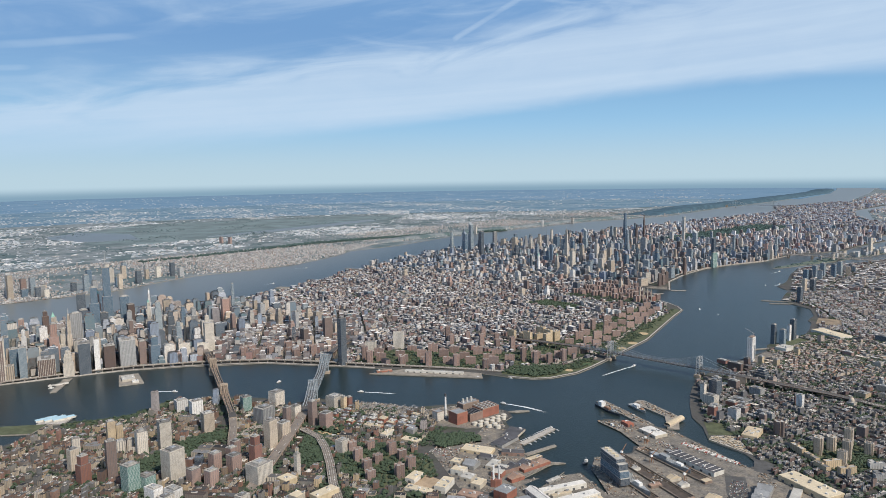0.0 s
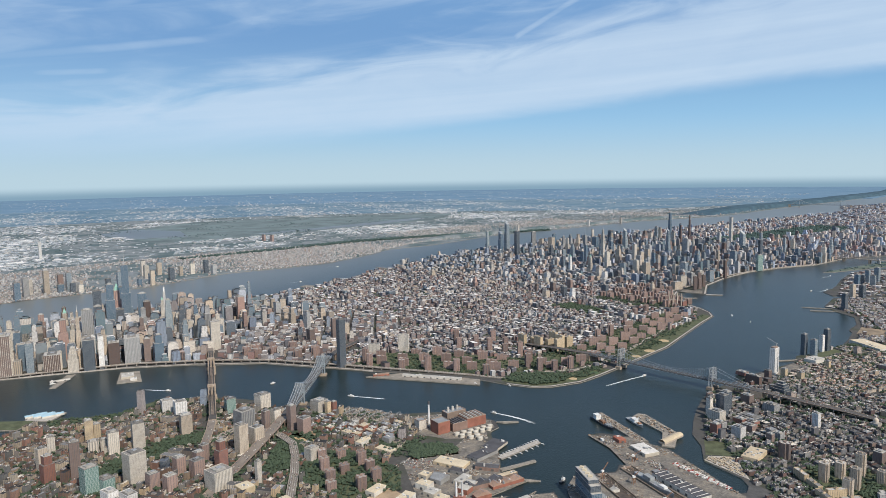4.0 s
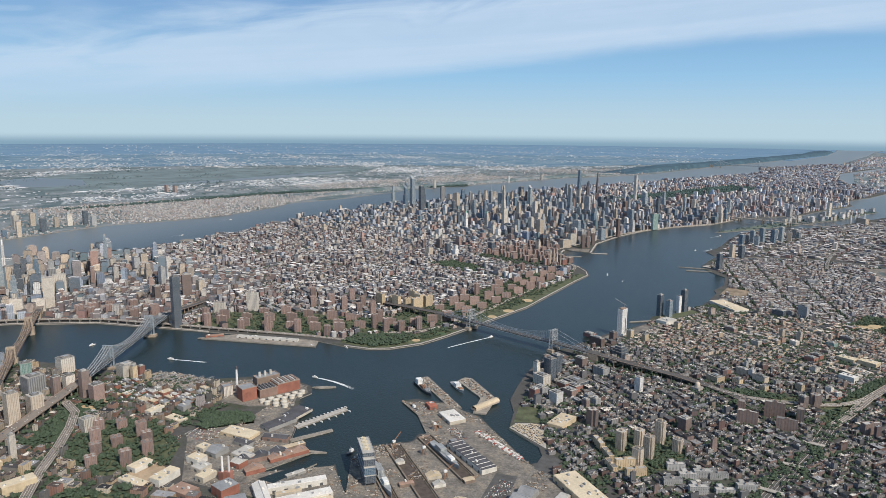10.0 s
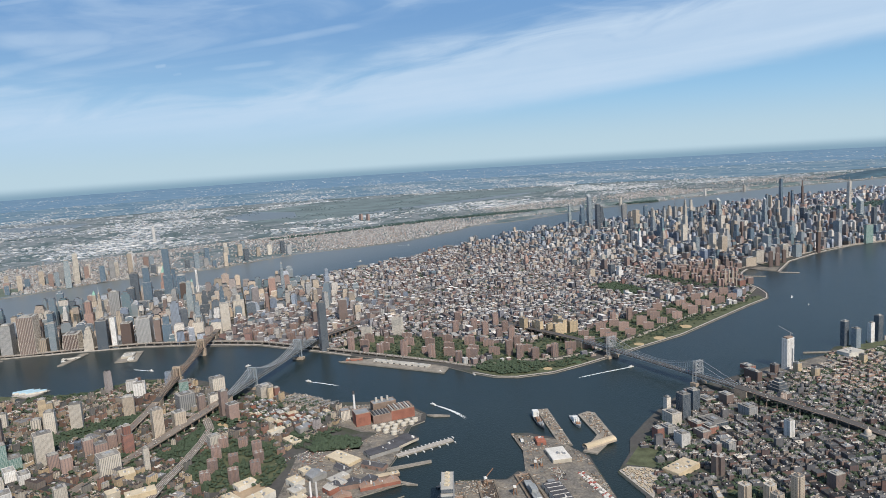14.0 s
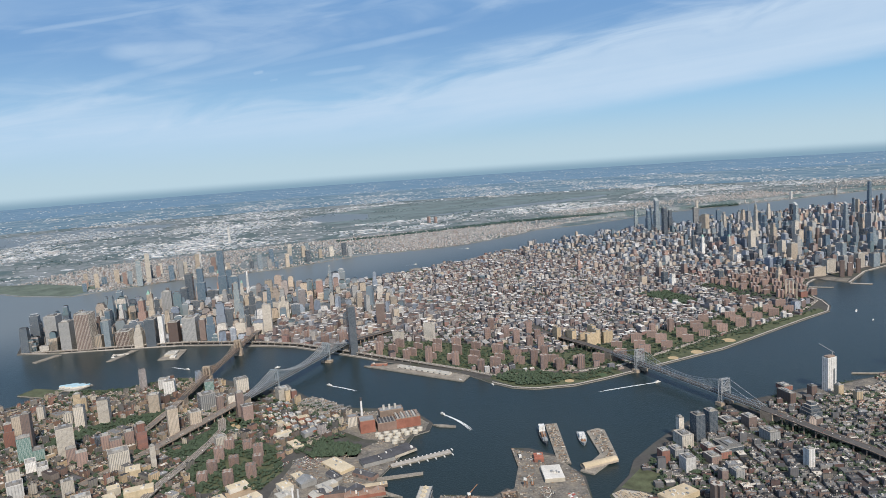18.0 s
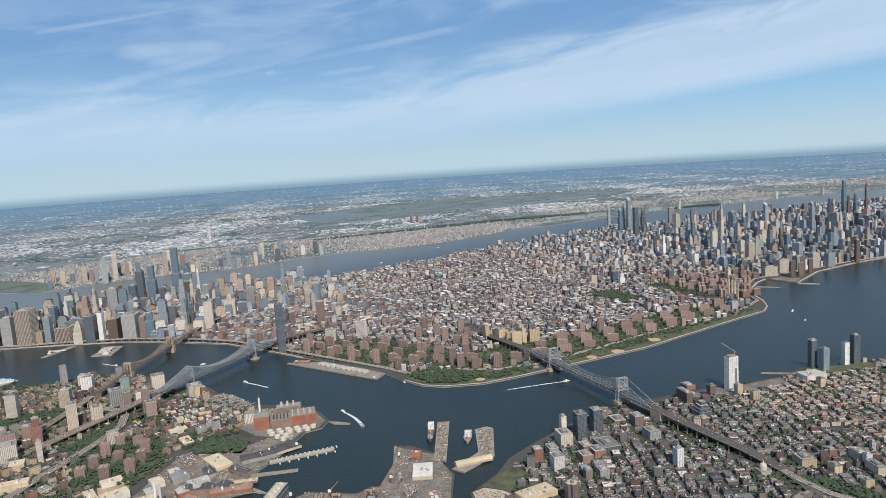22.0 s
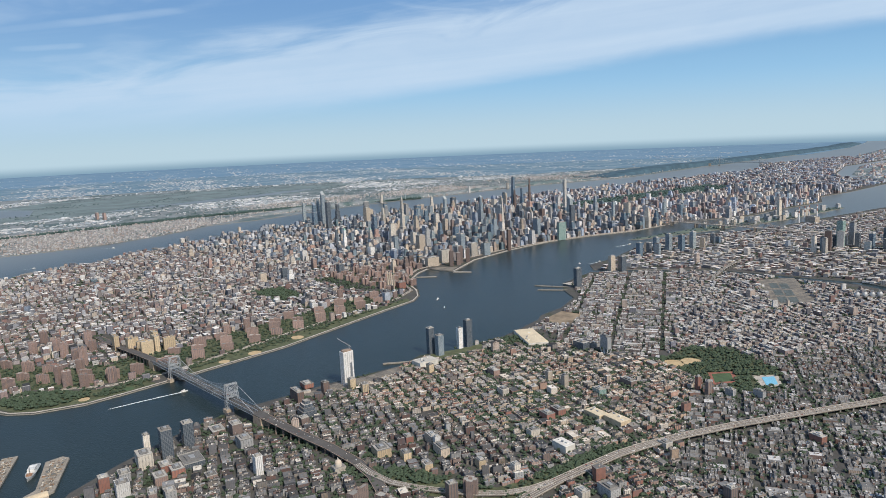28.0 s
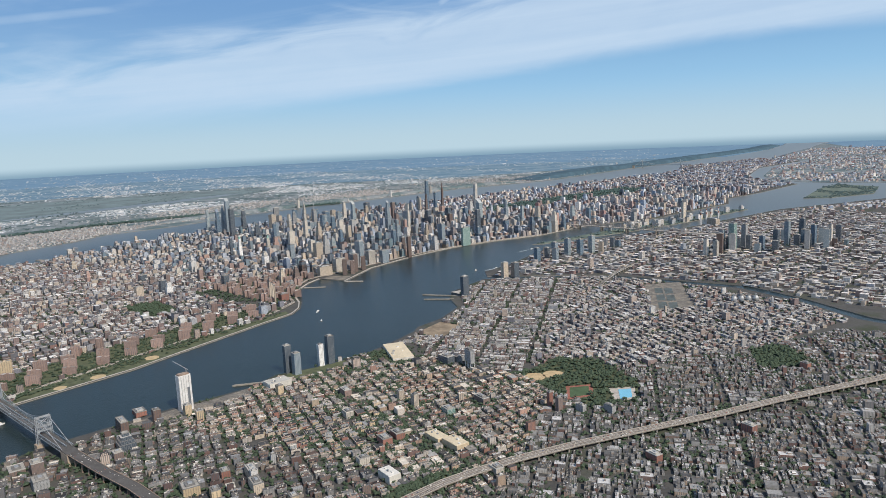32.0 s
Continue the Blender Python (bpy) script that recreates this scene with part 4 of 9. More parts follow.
wood([(124, 0), (138, 4), (136, -8), (124, -10)], 60, .6, 1.0)
ESTATES = [(-131, 7), (-98, 10), (-66, 15), (-50, 26), (-36, 34), (-24, 44), (-14, 62), (-6, 92), (2, 130), (11, 172), (16, 196), (2, 202), (-10, 165), (-24, 122), (-32, 90), (-46, 58), (-60, 50), (-100, 46), (-128, 34)]
quarter("estate_lawns", ESTATES, M_GRASS, "lawns and paths between riverside brick towers", "park", 0.04)
wood(ESTATES, 700, 0.5, 0.95)

quarter("river_plaza", [(1.5, 289), (19, 286.5), (18, 301), (3, 297)], M_YARD, "stained paved yard beside the cove", "yard", 0.05, True)

M_BED = plain("settling_bed_water", (0.10, 0.11, 0.095), 0.5, 0, 0.3, 0.25)
WORKS = [(211, 296), (231, 306), (240, 245), (219, 233)]
quarter("water_works_yard", WORKS, M_YARD, "stained paved yard of a water works", "yard")
for row in range(3):
    for col in range(2):
        y0 = 240 + row * 17
        x0 = 221.5 + col * 5.2 - row * 1.6
        quarter("settling_bed", [(x0, y0), (x0 + 4.2, y0 + 1.7), (x0 + 3.0, y0 + 15), (x0 - 1.2, y0 + 13.3)], M_BED, "dark settling bed of the water works", "settling bed", 0.09, False)

# ---- bridges ----
M_STEEL = plain("blue_grey_paint", (0.34, 0.39, 0.43), 0.5, 0.2)
M_PALE = plain("pale_steel_paint", (0.40, 0.42, 0.44), 0.5, 0.1)
M_GRANITE = plain("weathered_granite", (0.40, 0.33, 0.26), 0.9)
M_BROWNSTEEL = plain("brown_steel_paint", (0.33, 0.25, 0.20), 0.7)
M_ROAD = plain("worn_roadway", (0.105, 0.10, 0.098), 0.9, 0, 0.4, 0.2)
M_TAR = plain("viaduct_roadway", (0.235, 0.205, 0.18), 0.9, 0, 0.3, 0.2)
M_LINE = plain("white_road_paint", (0.75, 0.75, 0.72), 0.7)


def beam(bm_, p, q, w, h):
    """A box of that width and height from p to q."""
    p, q = Vector(p), Vector(q)
    way = q - p
    l = way.length
    if l < 1e-6:
        return
    way /= l
    side = way.cross(Vector((0, 0, 1)))
    side = side.normalized() if side.length > 1e-4 else Vector((1, 0, 0))
    up = side.cross(way)
    vs = [bm_.verts.new(o + side * sx * w / 2 + up * sz * h / 2) for o in (p, q) for sx, sz in ((-1, -1), (1, -1), (1, 1), (-1, 1))]
    for f in ((0, 1, 2, 3), (7, 6, 5, 4), (0, 4, 5, 1), (1, 5, 6, 2), (2, 6, 7, 3), (3, 7, 4, 0)):
        bm_.faces.new([vs[i] for i in f])


def block(bm_, x0, x1, y0, y1, z0, z1):
    vs = [bm_.verts.new((x, y, z)) for z in (z0, z1) for x, y in ((x0, y0), (x1, y0), (x1, y1), (x0, y1))]
    for f in ((3, 2, 1, 0), (4, 5, 6, 7), (0, 1, 5, 4), (1, 2, 6, 5), (2, 3, 7, 6), (3, 0, 4, 7)):
        bm_.faces.new([vs[i] for i in f])


def ribbon(bm_, pts, w, thick):
    """A road deck through points (x, y, z), with mitred joints."""
    n = len(pts)
    rows = []
    for i, (x, y, z) in enumerate(pts):
        a, b = pts[max(0, i - 1)], pts[min(n - 1, i + 1)]
        dx, dy = b[0] - a[0], b[1] - a[1]
        l = math.hypot(dx, dy)
        nx, ny = -dy / l * w / 2, dx / l * w / 2
        rows.append([bm_.verts.new(v) for v in ((x + nx, y + ny, z), (x - nx, y - ny, z), (x - nx, y - ny, z - thick), (x + nx, y + ny, z - thick))])
    for p, q in zip(rows, rows[1:]):
        for k in range(4):
            bm_.faces.new((p[k], p[(k + 1) % 4], q[(k + 1) % 4], q[k]))
    for r in (rows[0], rows[-1]):
        bm_.faces.new(r)
    bmesh.ops.recalc_face_normals(bm_, faces=bm_.faces)


def viaduct(parent, pts, w, mat, pier_mat, step=4.0, thick=0.35, rails=True):
    """An approach on piers: deck, parapets and one part for each pier."""
    bm_ = bmesh.new()
    ribbon(bm_, pts, w, thick)
    part("approach_deck", bm_, mat, parent)
    if rails:
        for sgn in (-1, 1):
            line = []
            for i, (x, y, z) in enumerate(pts):
                a, b = pts[max(0, i - 1)], pts[min(len(pts) - 1, i + 1)]
                l = math.hypot(b[0] - a[0], b[1] - a[1])
                line.append((x - (b[1] - a[1]) / l * sgn * w / 2, y + (b[0] - a[0]) / l * sgn * w / 2, z + .14))
            bm_ = bmesh.new()
            ribbon(bm_, line, .14, .2)
            part("parapet", bm_, pier_mat, parent)
    gone = 0.0
    for (x0, y0, z0), (x1, y1, z1) in zip(pts, pts[1:]):
        l = math.hypot(x1 - x0, y1 - y0)
        s = step - gone
        while s < l:
            f = s / l
            z = z0 + (z1 - z0) * f - thick
            if z - LAND > .35:
                bm_ = bmesh.new()
                nx, ny = -(y1 - y0) / l * w * .42, (x1 - x0) / l * w * .42
                x, y = x0 + (x1 - x0) * f, y0 + (y1 - y0) * f
                beam(bm_, (x - nx, y - ny, z - .12), (x + nx, y + ny, z - .12), .45, .24)
                for k in (-.85, .85):
                    beam(bm_, (x + nx * k, y + ny * k, 0), (x + nx * k, y + ny * k, z - .2), .4, .4)
                part("pier", bm_, pier_mat, parent)
            s += step
        gone = (gone + l) % step


def suspension(name, label, a, b, deck_z, top, side, width, cables, cable_w, tower_fn, mat, road_mat, hang_sides, sag_low, truss_h):
    """A suspension bridge between the tower feet a and b; the frame runs along x from the first tower."""
    ax, ay = a
    bx, by = b
    span = math.hypot(bx - ax, by - ay)
    turn = math.degrees(math.atan2(by - ay, bx - ax))
    root = thing(name, ax, ay, 0, turn, label, "bridge")
    for x in (0.0, span):
        tower_fn(root, x, top, deck_z, width)
    z0 = deck_z - .9
    bm_ = bmesh.new()
    block(bm_, -side - 5, span + side + 5, -width / 2, width / 2, deck_z - .25, deck_z)
    part("deck", bm_, road_mat, root)
    for y in (-width / 2, 0, width / 2):
        bm_ = bmesh.new()
        beam(bm_, (-side, y, deck_z + truss_h * .6), (span + side, y, deck_z + truss_h * .6), .16, .14)
        beam(bm_, (-side, y, deck_z - truss_h * .4), (span + side, y, deck_z - truss_h * .4), .16, .16)
        n = int((span + 2 * side) / 1.0)
        for i in range(n):
            x = -side + (span + 2 * side) * i / n
            x2 = -side + (span + 2 * side) * (i + 1) / n
            lo, hi = deck_z - truss_h * .4, deck_z + truss_h * .6
            beam(bm_, (x, y, lo if i % 2 else hi), (x2, y, hi if i % 2 else lo), .07, .07)
        part("stiffening_truss", bm_, mat, root)
    end_z = deck_z + .2

    def height(x):
        if x < 0:
            f = -x / side
            return top + (end_z - top) * f - (hang_sides and 4 * .6 * f * (1 - f))
        if x > span:
            return height(span - x)
        f = x / span
        return sag_low + (top - sag_low) * (2 * f - 1) ** 2

    for y in cables:
        bm_ = bmesh.new()
        pts = [-side + (span + 2 * side) * i / 60 for i in range(61)]
        pts = sorted(set(pts + [0.0, span]))
        ribbon(bm_, [(p, y, height(p) + cable_w / 2) for p in pts], cable_w, cable_w)
        part("main_cable", bm_, M_PALE if mat is not M_BROWNSTEEL else M_GRANITE, root)
        bm_ = bmesh.new()
        x = -side + 1 if hang_sides else 1.0
        while x < span + (side if hang_sides else 0) - .5:
            if height(x) - deck_z > .3:
                beam(bm_, (x, y, deck_z), (x, y, height(x)), .05, .05)
            x += .9
        tagged(part("hanger_ropes", bm_, mat, root), kind="stuff")
    for x, sgn in ((-side, -1), (span + side, 1)):
        bm_ = bmesh.new()
        block(bm_, min(x, x + sgn * 5), max(x, x + sgn * 5), -width / 2 - .1, width / 2 + .1, .3, deck_z - .26)
        part("anchorage", bm_, M_GRANITE, root, "weathered stone anchorage")
    return root


def lattice_tower(root, x, top, deck, width):
    bm_ = bmesh.new()
    hw = width / 2 + .25
    for sy in (-1, 1):
        for dx in (-.55, .55):
            for dy in (-.25, .25):
                beam(bm_, (x + dx * 1.5, sy * hw + dy * 1.6, 1.2), (x + dx, sy * hw * .86 + dy, top), .15, .15)
        for i in range(9):
            za, zb = 1.2 + (top - 1.2) * i / 9, 1.2 + (top - 1.2) * (i + 1) / 9
            for dx in (-.6, .6):
                beam(bm_, (x + dx, sy * hw * .95 - .3, za), (x + dx, sy * hw * .93 + .3, zb), .09, .09)
            beam(bm_, (x - .7, sy * hw * .95, za), (x + .6, sy * hw * .93, zb), .1, .1)
    for z in (deck + 1.2, deck + 2.7, top - .25):
        for dx in (-.5, .5):
            beam(bm_, (x + dx, -hw, z), (x + dx, hw, z), .2, .26)
    for za, zb in ((deck + 1.2, deck + 2.7), (deck + 2.7, top - .3)):
        for dx in (-.5, .5):
            beam(bm_, (x + dx, -hw, za), (x + dx, hw, zb), .14, .14)
            beam(bm_, (x + dx, hw, za), (x + dx, -hw, zb), .14, .14)
    part("tower", bm_, M_PALE, root, "pale grey steel lattice tower")
    bm_ = bmesh.new()
    for sy in (-1, 1):
        block(bm_, x - 1.5, x + 1.5, sy * hw - 1.0, sy * hw + 1.0, -.3, 1.25)
    part("tower_foot", bm_, M_GRANITE, root, "granite tower foot")


def portal_tower(root, x, top, deck, width):
    bm_ = bmesh.new()
    hw = width / 2
    for y in (-hw, -hw * .35, hw * .35, hw):
        beam(bm_, (x, y, 1.0), (x, y, top), .45, .55)
    for z in (deck - .9, deck + 1.0, top - 1.0):
        beam(bm_, (x, -hw, z), (x, hw, z), .4, .35)
    for ya, yb in ((-hw, -hw * .35), (hw * .35, hw)):
        for i in range(4):
            za, zb = deck + 1 + (top - deck - 2) * i / 4, deck + 1 + (top - deck - 2) * (i + 1) / 4
            beam(bm_, (x, ya, za), (x, yb, zb), .12, .12)
            beam(bm_, (x, yb, za), (x, ya, zb), .12, .12)
    beam(bm_, (x, -hw - .3, top - .1), (x, hw + .3, top - .1), .7, .4)
    part("tower", bm_, M_STEEL, root, "blue-grey steel portal tower")
    bm_ = bmesh.new()
    block(bm_, x - 1.4, x + 1.4, -hw - 1, hw + 1, -.3, 1.1)
    part("tower_foot", bm_, M_GRANITE, root, "granite tower foot")


def stone_tower(root, x, top, deck, width):
    bm_ = bmesh.new()
    hw = width / 2 + .35
    block(bm_, x - 1.25, x + 1.25, -hw - .5, hw + .5, -.3, deck - .5)
    for y0, y1 in ((-hw, -hw * .62), (-.36, .36), (hw * .62, hw)):
        block(bm_, x - .85, x + .85, y0, y1, deck - .5, top - .9)
    for y0, y1 in ((-hw * .62, -.36), (.36, hw * .62)):
        m = (y0 + y1) / 2
        for f in (.0, .25, .5):
            block(bm_, x - .8, x + .8, y0, y0 + (m - y0) * (f + .25), top - 2.2 + f * 1.6, top - .9)
            block(bm_, x - .8, x + .8, y1 - (y1 - m) * (f + .25), y1, top - 2.2 + f * 1.6, top - .9)
    block(bm_, x - .98, x + .98, -hw - .12, hw + .12, top - .9, top - .55)
    block(bm_, x - .85, x + .85, -hw, hw, top - .55, top)
    part("tower", bm_, M_GRANITE, root, "brown stone tower with two pointed arches")


suspension("suspension_bridge", "grey steel suspension bridge with lattice towers over the river", (-1.5, 54.0), (43, 35.7), 4.1, 10.0, 18, 3.6, (-1.5, 1.5), .12, lattice_tower, M_STEEL, M_ROAD, False, 5.4, 1.2)
WBA = thing("bridge_approach", 0, 0, 0, 0, "grey steel approach road of the bridge on the island", "viaduct")
viaduct(WBA, [(-21.8, 62.3, 4.1), (-40, 69.8, 3.2), (-66, 80.5, 1.6), (-92, 91.5, .6)], 3.4, M_ROAD, M_BROWNSTEEL)
WBB = thing("bridge_approach", 0, 0, 0, 0, "long grey approach road of the bridge among row houses", "viaduct")
viaduct(WBB, [(63.6, 27.2, 4.0), (80, 21.8, 3.2), (95, 17.6, 2.4), (107, 13, 1.6), (115, 8, 1.2), (121, 2, 1.0), (126, -10, .8)], 3.4, M_ROAD, M_BROWNSTEEL)
suspension("suspension_bridge", "blue-grey steel suspension bridge with four pale cables", (-136.8, -14.2), (-119.6, -54.6), 4.6, 10.0, 20, 3.6, (-1.6, -.55, .55, 1.6), .2, portal_tower, M_STEEL, M_ROAD, True, 5.6, .9)
MBA = thing("bridge_approach", 0, 0, 0, 0, "steel approach road of the bridge over tenements", "viaduct")
viaduct(MBA, [(-144.7, 4.2, 4.5), (-150, 20, 3.2), (-154, 40, 1.4), (-157, 55, .6)], 3.4, M_ROAD, M_BROWNSTEEL)
MBB = thing("bridge_approach", 0, 0, 0, 0, "long grey approach road of the bridge past loft buildings", "viaduct")
viaduct(MBB, [(-111.8, -73, 4.5), (-107, -88, 3.6), (-102, -106, 2.4), (-97, -125, 1.2), (-91, -147, .6)], 3.8, M_TAR, M_BROWNSTEEL)
suspension("suspension_bridge", "old suspension bridge with brown stone arched towers", (-190.5, -33.2), (-157.8, -67.4), 4.1, 8.6, 28, 2.7, (-1.25, -.35, .35, 1.25), .13, stone_tower, M_BROWNSTEEL, M_ROAD, True, 4.8, .6)
BBA = thing("bridge_approach", 0, 0, 0, 0, "masonry approach road of the old bridge on the island", "viaduct")
viaduct(BBA, [(-211, -11.8, 4.0), (-225, 2, 3.0), (-240, 18, 1.6), (-247, 26, .6)], 2.9, M_TAR, M_GRANITE)
BBB = thing("bridge_approach", 0, 0, 0, 0, "masonry approach road of the old bridge among loft buildings", "viaduct")
viaduct(BBB, [(-137.5, -88.5, 3.9), (-130, -98, 3.0), (-124, -107, 2.0), (-113, -122, .7)], 2.9, M_TAR, M_GRANITE)
ROADS += [(-21, 62, -92, 92, 2.6), (63, 27, 107, 13, 2.6), (107, 13, 126, -10, 2.6), (40, 37, 64, 27, 2.8), (-145, 5, -157, 55, 2.6), (-119, -54, -102, -106, 2.8), (-102, -106, -91, -147, 2.8), (-190, -33, -247, 26, 2.4), (-158, -67, -113, -122, 2.4), (-1, 54, -22, 63, 2.8)]

# the far cantilever bridge
M_BRIDGETAN = plain("pale_tan_bridge_paint", (0.52, 0.45, 0.39), 0.6)
qx0, qy0, qx1, qy1 = 122, 546, 240, 484
QL = math.hypot(qx1 - qx0, qy1 - qy0)
QB = thing("cantilever_bridge", qx0, qy0, 0, math.degrees(math.atan2(qy1 - qy0, qx1 - qx0)), "tan steel cantilever bridge with peaked towers", "bridge")
bm = bmesh.new()
block(bm, -22, QL + 34, -1.5, 1.5, 3.4, 4.1)
part("deck", bm, M_BRIDGETAN, QB)
peaks = [QL * f for f in (.144, .33, .53, .75)]
for y in (-1.4, 1.4):
    bm = bmesh.new()
    knots = [(QL * .02, 4.8)]
    for i, x in enumerate(peaks):
        knots.append((x, 10.2))
        if i < 3:
            knots.append(((x + peaks[i + 1]) / 2, 5.6))
    knots.append((QL * .97, 4.8))
    for (xa, za), (xb, zb) in zip(knots, knots[1:]):
        for i in range(6):
            f, g = i / 6, (i + 1) / 6
            e = 1.35 if zb > za else .74
            za_, zb_ = za + (zb - za) * f ** e, za + (zb - za) * g ** e
            xf, xg = xa + (xb - xa) * f, xa + (xb - xa) * g
            beam(bm, (xf, y, za_), (xg, y, zb_), .3, .3)
            beam(bm, (xf, y, 4.0), (xf, y, za_), .18, .18)
            beam(bm, (xf, y, 4.0), (xg, y, zb_), .16, .16)
    part("truss", bm, M_BRIDGETAN, QB)
for x in peaks:
    bm = bmesh.new()
    block(bm, x - .8, x + .8, -2, 2, -.3, 3.6)
    part("pier", bm, M_GRANITE, QB)
# the great bridge far up the wide river
suspension("suspension_bridge", "far grey steel suspension bridge over the wide river", (137, 1590), (222, 1567), 6.6, 18.4, 19, 3.6, (-1.6, 1.6), .3, portal_tower, M_STEEL, M_ROAD, True, 7.6, 1.0)


# ---- big roads ----
def elevated(name, label, pts, w, mat=None):
    root = thing(name, 0, 0, 0, 0, label, "road")
    viaduct(root, pts, w, mat or M_TAR, M_CONCRETE, 5.0)
    for p, q in zip(pts, pts[1:]):
        ROADS.append((p[0], p[1], q[0], q[1], w / 2 + .4))
    bm_ = bmesh.new()
    ribbon(bm_, [(x, y, z + .09) for x, y, z in pts], .14, .08)
    part("median", bm_, M_CONCRETE, root)
    for off in (-.25, .25):
        bm_ = bmesh.new()
        line = []
        for i, (x, y, z) in enumerate(pts):
            a, b = pts[max(0, i - 1)], pts[min(len(pts) - 1, i + 1)]
            l = math.hypot(b[0] - a[0], b[1] - a[1])
            line.append((x - (b[1] - a[1]) / l * off * w, y + (b[0] - a[0]) / l * off * w, z + .012))
        ribbon(bm_, line, .06, .008)
        part("lane_line", bm_, M_LINE, root)
    return pts


EXPRESS = elevated("expressway", "tan concrete elevated expressway crossing the row houses", [(144.5, -11, .5), (149, -4, .7), (154, 5, .9), (158, 13, 1.1), (162, 21, 1.3), (168, 30.5, 1.6), (174.5, 41, 1.8), (181, 48.8, 1.9), (190, 58.5, 1.9), (204, 71.3, 1.9), (220, 84.3, 1.9), (244, 103.2, 1.9), (262, 119, 1.9), (291, 142, 2.0), (340, 180, 3.0), (388, 205, 3.6), (430, 230, 2.4)], 3.0)
elevated("expressway", "dark sunken expressway lined with trees", [(144.5, -11, .45), (139, -27, .42), (127, -55, .42), (120, -72, .42), (110, -98, .42), (100, -130, .42)], 3.6, M_ROAD)
for f in (.25, .55, .85):
    ob = thing("road_bridge", 144.5 - 24.5 * f, -11 - 61 * f, LAND, -14, "plain grey bridge carrying a street over the expressway", "bridge", "street bridges")
    bm = bmesh.new()
    block(bm, -3.2, 3.2, -.8, .8, .5, .72)
    part("deck", bm, M_CONCRETE, ob)
    for sgn in (-1, 1):
        bm = bmesh.new()
        block(bm, sgn * 2.8 - .3, sgn * 2.8 + .3, -.8, .8, 0, .5)
        part("abutment", bm, M_CONCRETE, ob)
elevated("bridge_ramp", "curved concrete ramp from the bridge to the expressway", [(107.5, 12.2, 1.6), (113, 9.2, 1.4), (121, 6.6, 1.2), (129, 6.6, 1.1), (137, 7.4, 1.1), (144.5, 8.8, 1.1), (151, 11.2, 1.1), (157, 15.6, 1.2), (161, 20.5, 1.3)], 2.0)
EXPRESS2 = elevated("expressway", "tan concrete expressway curling past the brick estate", [(-126, -104, .9), (-124, -92, 1.4), (-112, -88, 1.6), (-104, -89, 1.6), (-94, -94, 1.6), (-86, -103, 1.6), (-78, -114, 1.6), (-69, -128, 1.6), (-60, -140, 1.5), (-50, -152, 1.5)], 2.8)
RIVERDRIVE = elevated("river_drive", "grey elevated drive along the island's bulkhead", [(-309, -101, .8), (-288, -84, 1.2), (-264, -60, 1.6), (-240, -37, 1.6), (-212, -20, 1.6), (-196, -12, 1.6), (-176, -4, 1.6), (-150, 0, 1.6), (-130, 3, 1.5), (-98, 8, 1.2), (-66, 13, .8), (-50, 14, .6)], 1.8)
DRIVE2 = elevated("river_drive", "grey drive between the riverside park and brick towers", [(-50, 14, .5), (-36, 32, .5), (-22, 40, .5), (-12, 58, .5), (-4, 90, .5), (4, 130, .5), (13, 170, .5), (21, 200, .5), (20, 222, .9), (8, 236, 1.2), (-1, 256, 1.2), (-6, 285, 1.0), (10, 330, .8), (28, 380, .8), (50, 424, .8), (80, 464, .8), (112, 498, .8)], 1.7)
elevated("road_bridge", "grey road bridge over the creek", [(186, 285, .6), (188, 300, 1.4), (192, 320, 2.0), (198, 345, 1.6), (204, 365, .6)], 2.0, M_ROAD)
for nm, pts, w in (("shore_walk", [(-314, -106), (-291, -90), (-267, -65.5), (-242, -42.5), (-213, -23.7), (-178, -7), (-150, -3), (-131, 0), (-116, 1.4)], .9), ("shore_walk", [(-46, 7), (-34, 7.2), (-25.8, 11), (-15, 23), (-9, 37), (-4, 51), (3, 72), (14, 104), (20, 138), (27, 177), (32, 200), (29.2, 212), (22, 225)], .7), ("shore_walk", [(22, 225), (13.2, 235.6), (4.4, 251.5), (-.8, 275), (-.8, 289)], 1.1), ("shore_walk", [(20.8, 285), (19, 330), (31, 376.3), (50.2, 422.4), (76.2, 458.6), (109.2, 492.8), (128.2, 530.5), (142, 557.5)], 1.2)):
    bm = bmesh.new()
    ribbon(bm, [(x, y, LAND + .14) for x, y in pts], w, .5)
    tagged(part(nm, bm, M_PAVE), "pale stone walk along the river wall", "path", kind="structure")

# ---- single towers ----
W = {}
for key, col, share, floor_, bay_ in (("tan", (0.55, 0.465, 0.365), .45, .36, .34), ("stone", (0.58, 0.53, 0.45), .42, .36, .34), ("white", (0.78, 0.76, 0.72), .35, .36, .4), ("brown", (0.24, 0.18, 0.155), .45, .36, .36), ("grey", (0.40, 0.40, 0.39), .5, .38, .36), ("redbrick", (0.33, 0.16, 0.12), .4, .32, .36), ("brick", (0.37, 0.265, 0.225), .4, .3, .36), ("yellow", (0.62, 0.49, 0.32), .38, .3, .36), ("pale", (0.68, 0.62, 0.53), .42, .3, .36), ("bronze", (0.16, 0.11, 0.09), .55, .38, .36), ("pink", (0.50, 0.33, 0.27), .42, .36, .36)):
    W[key] = facade(key + "_walls", [(col[0] * .88, col[1] * .90, col[2] * .95)], floor_, bay_, share, single=True)
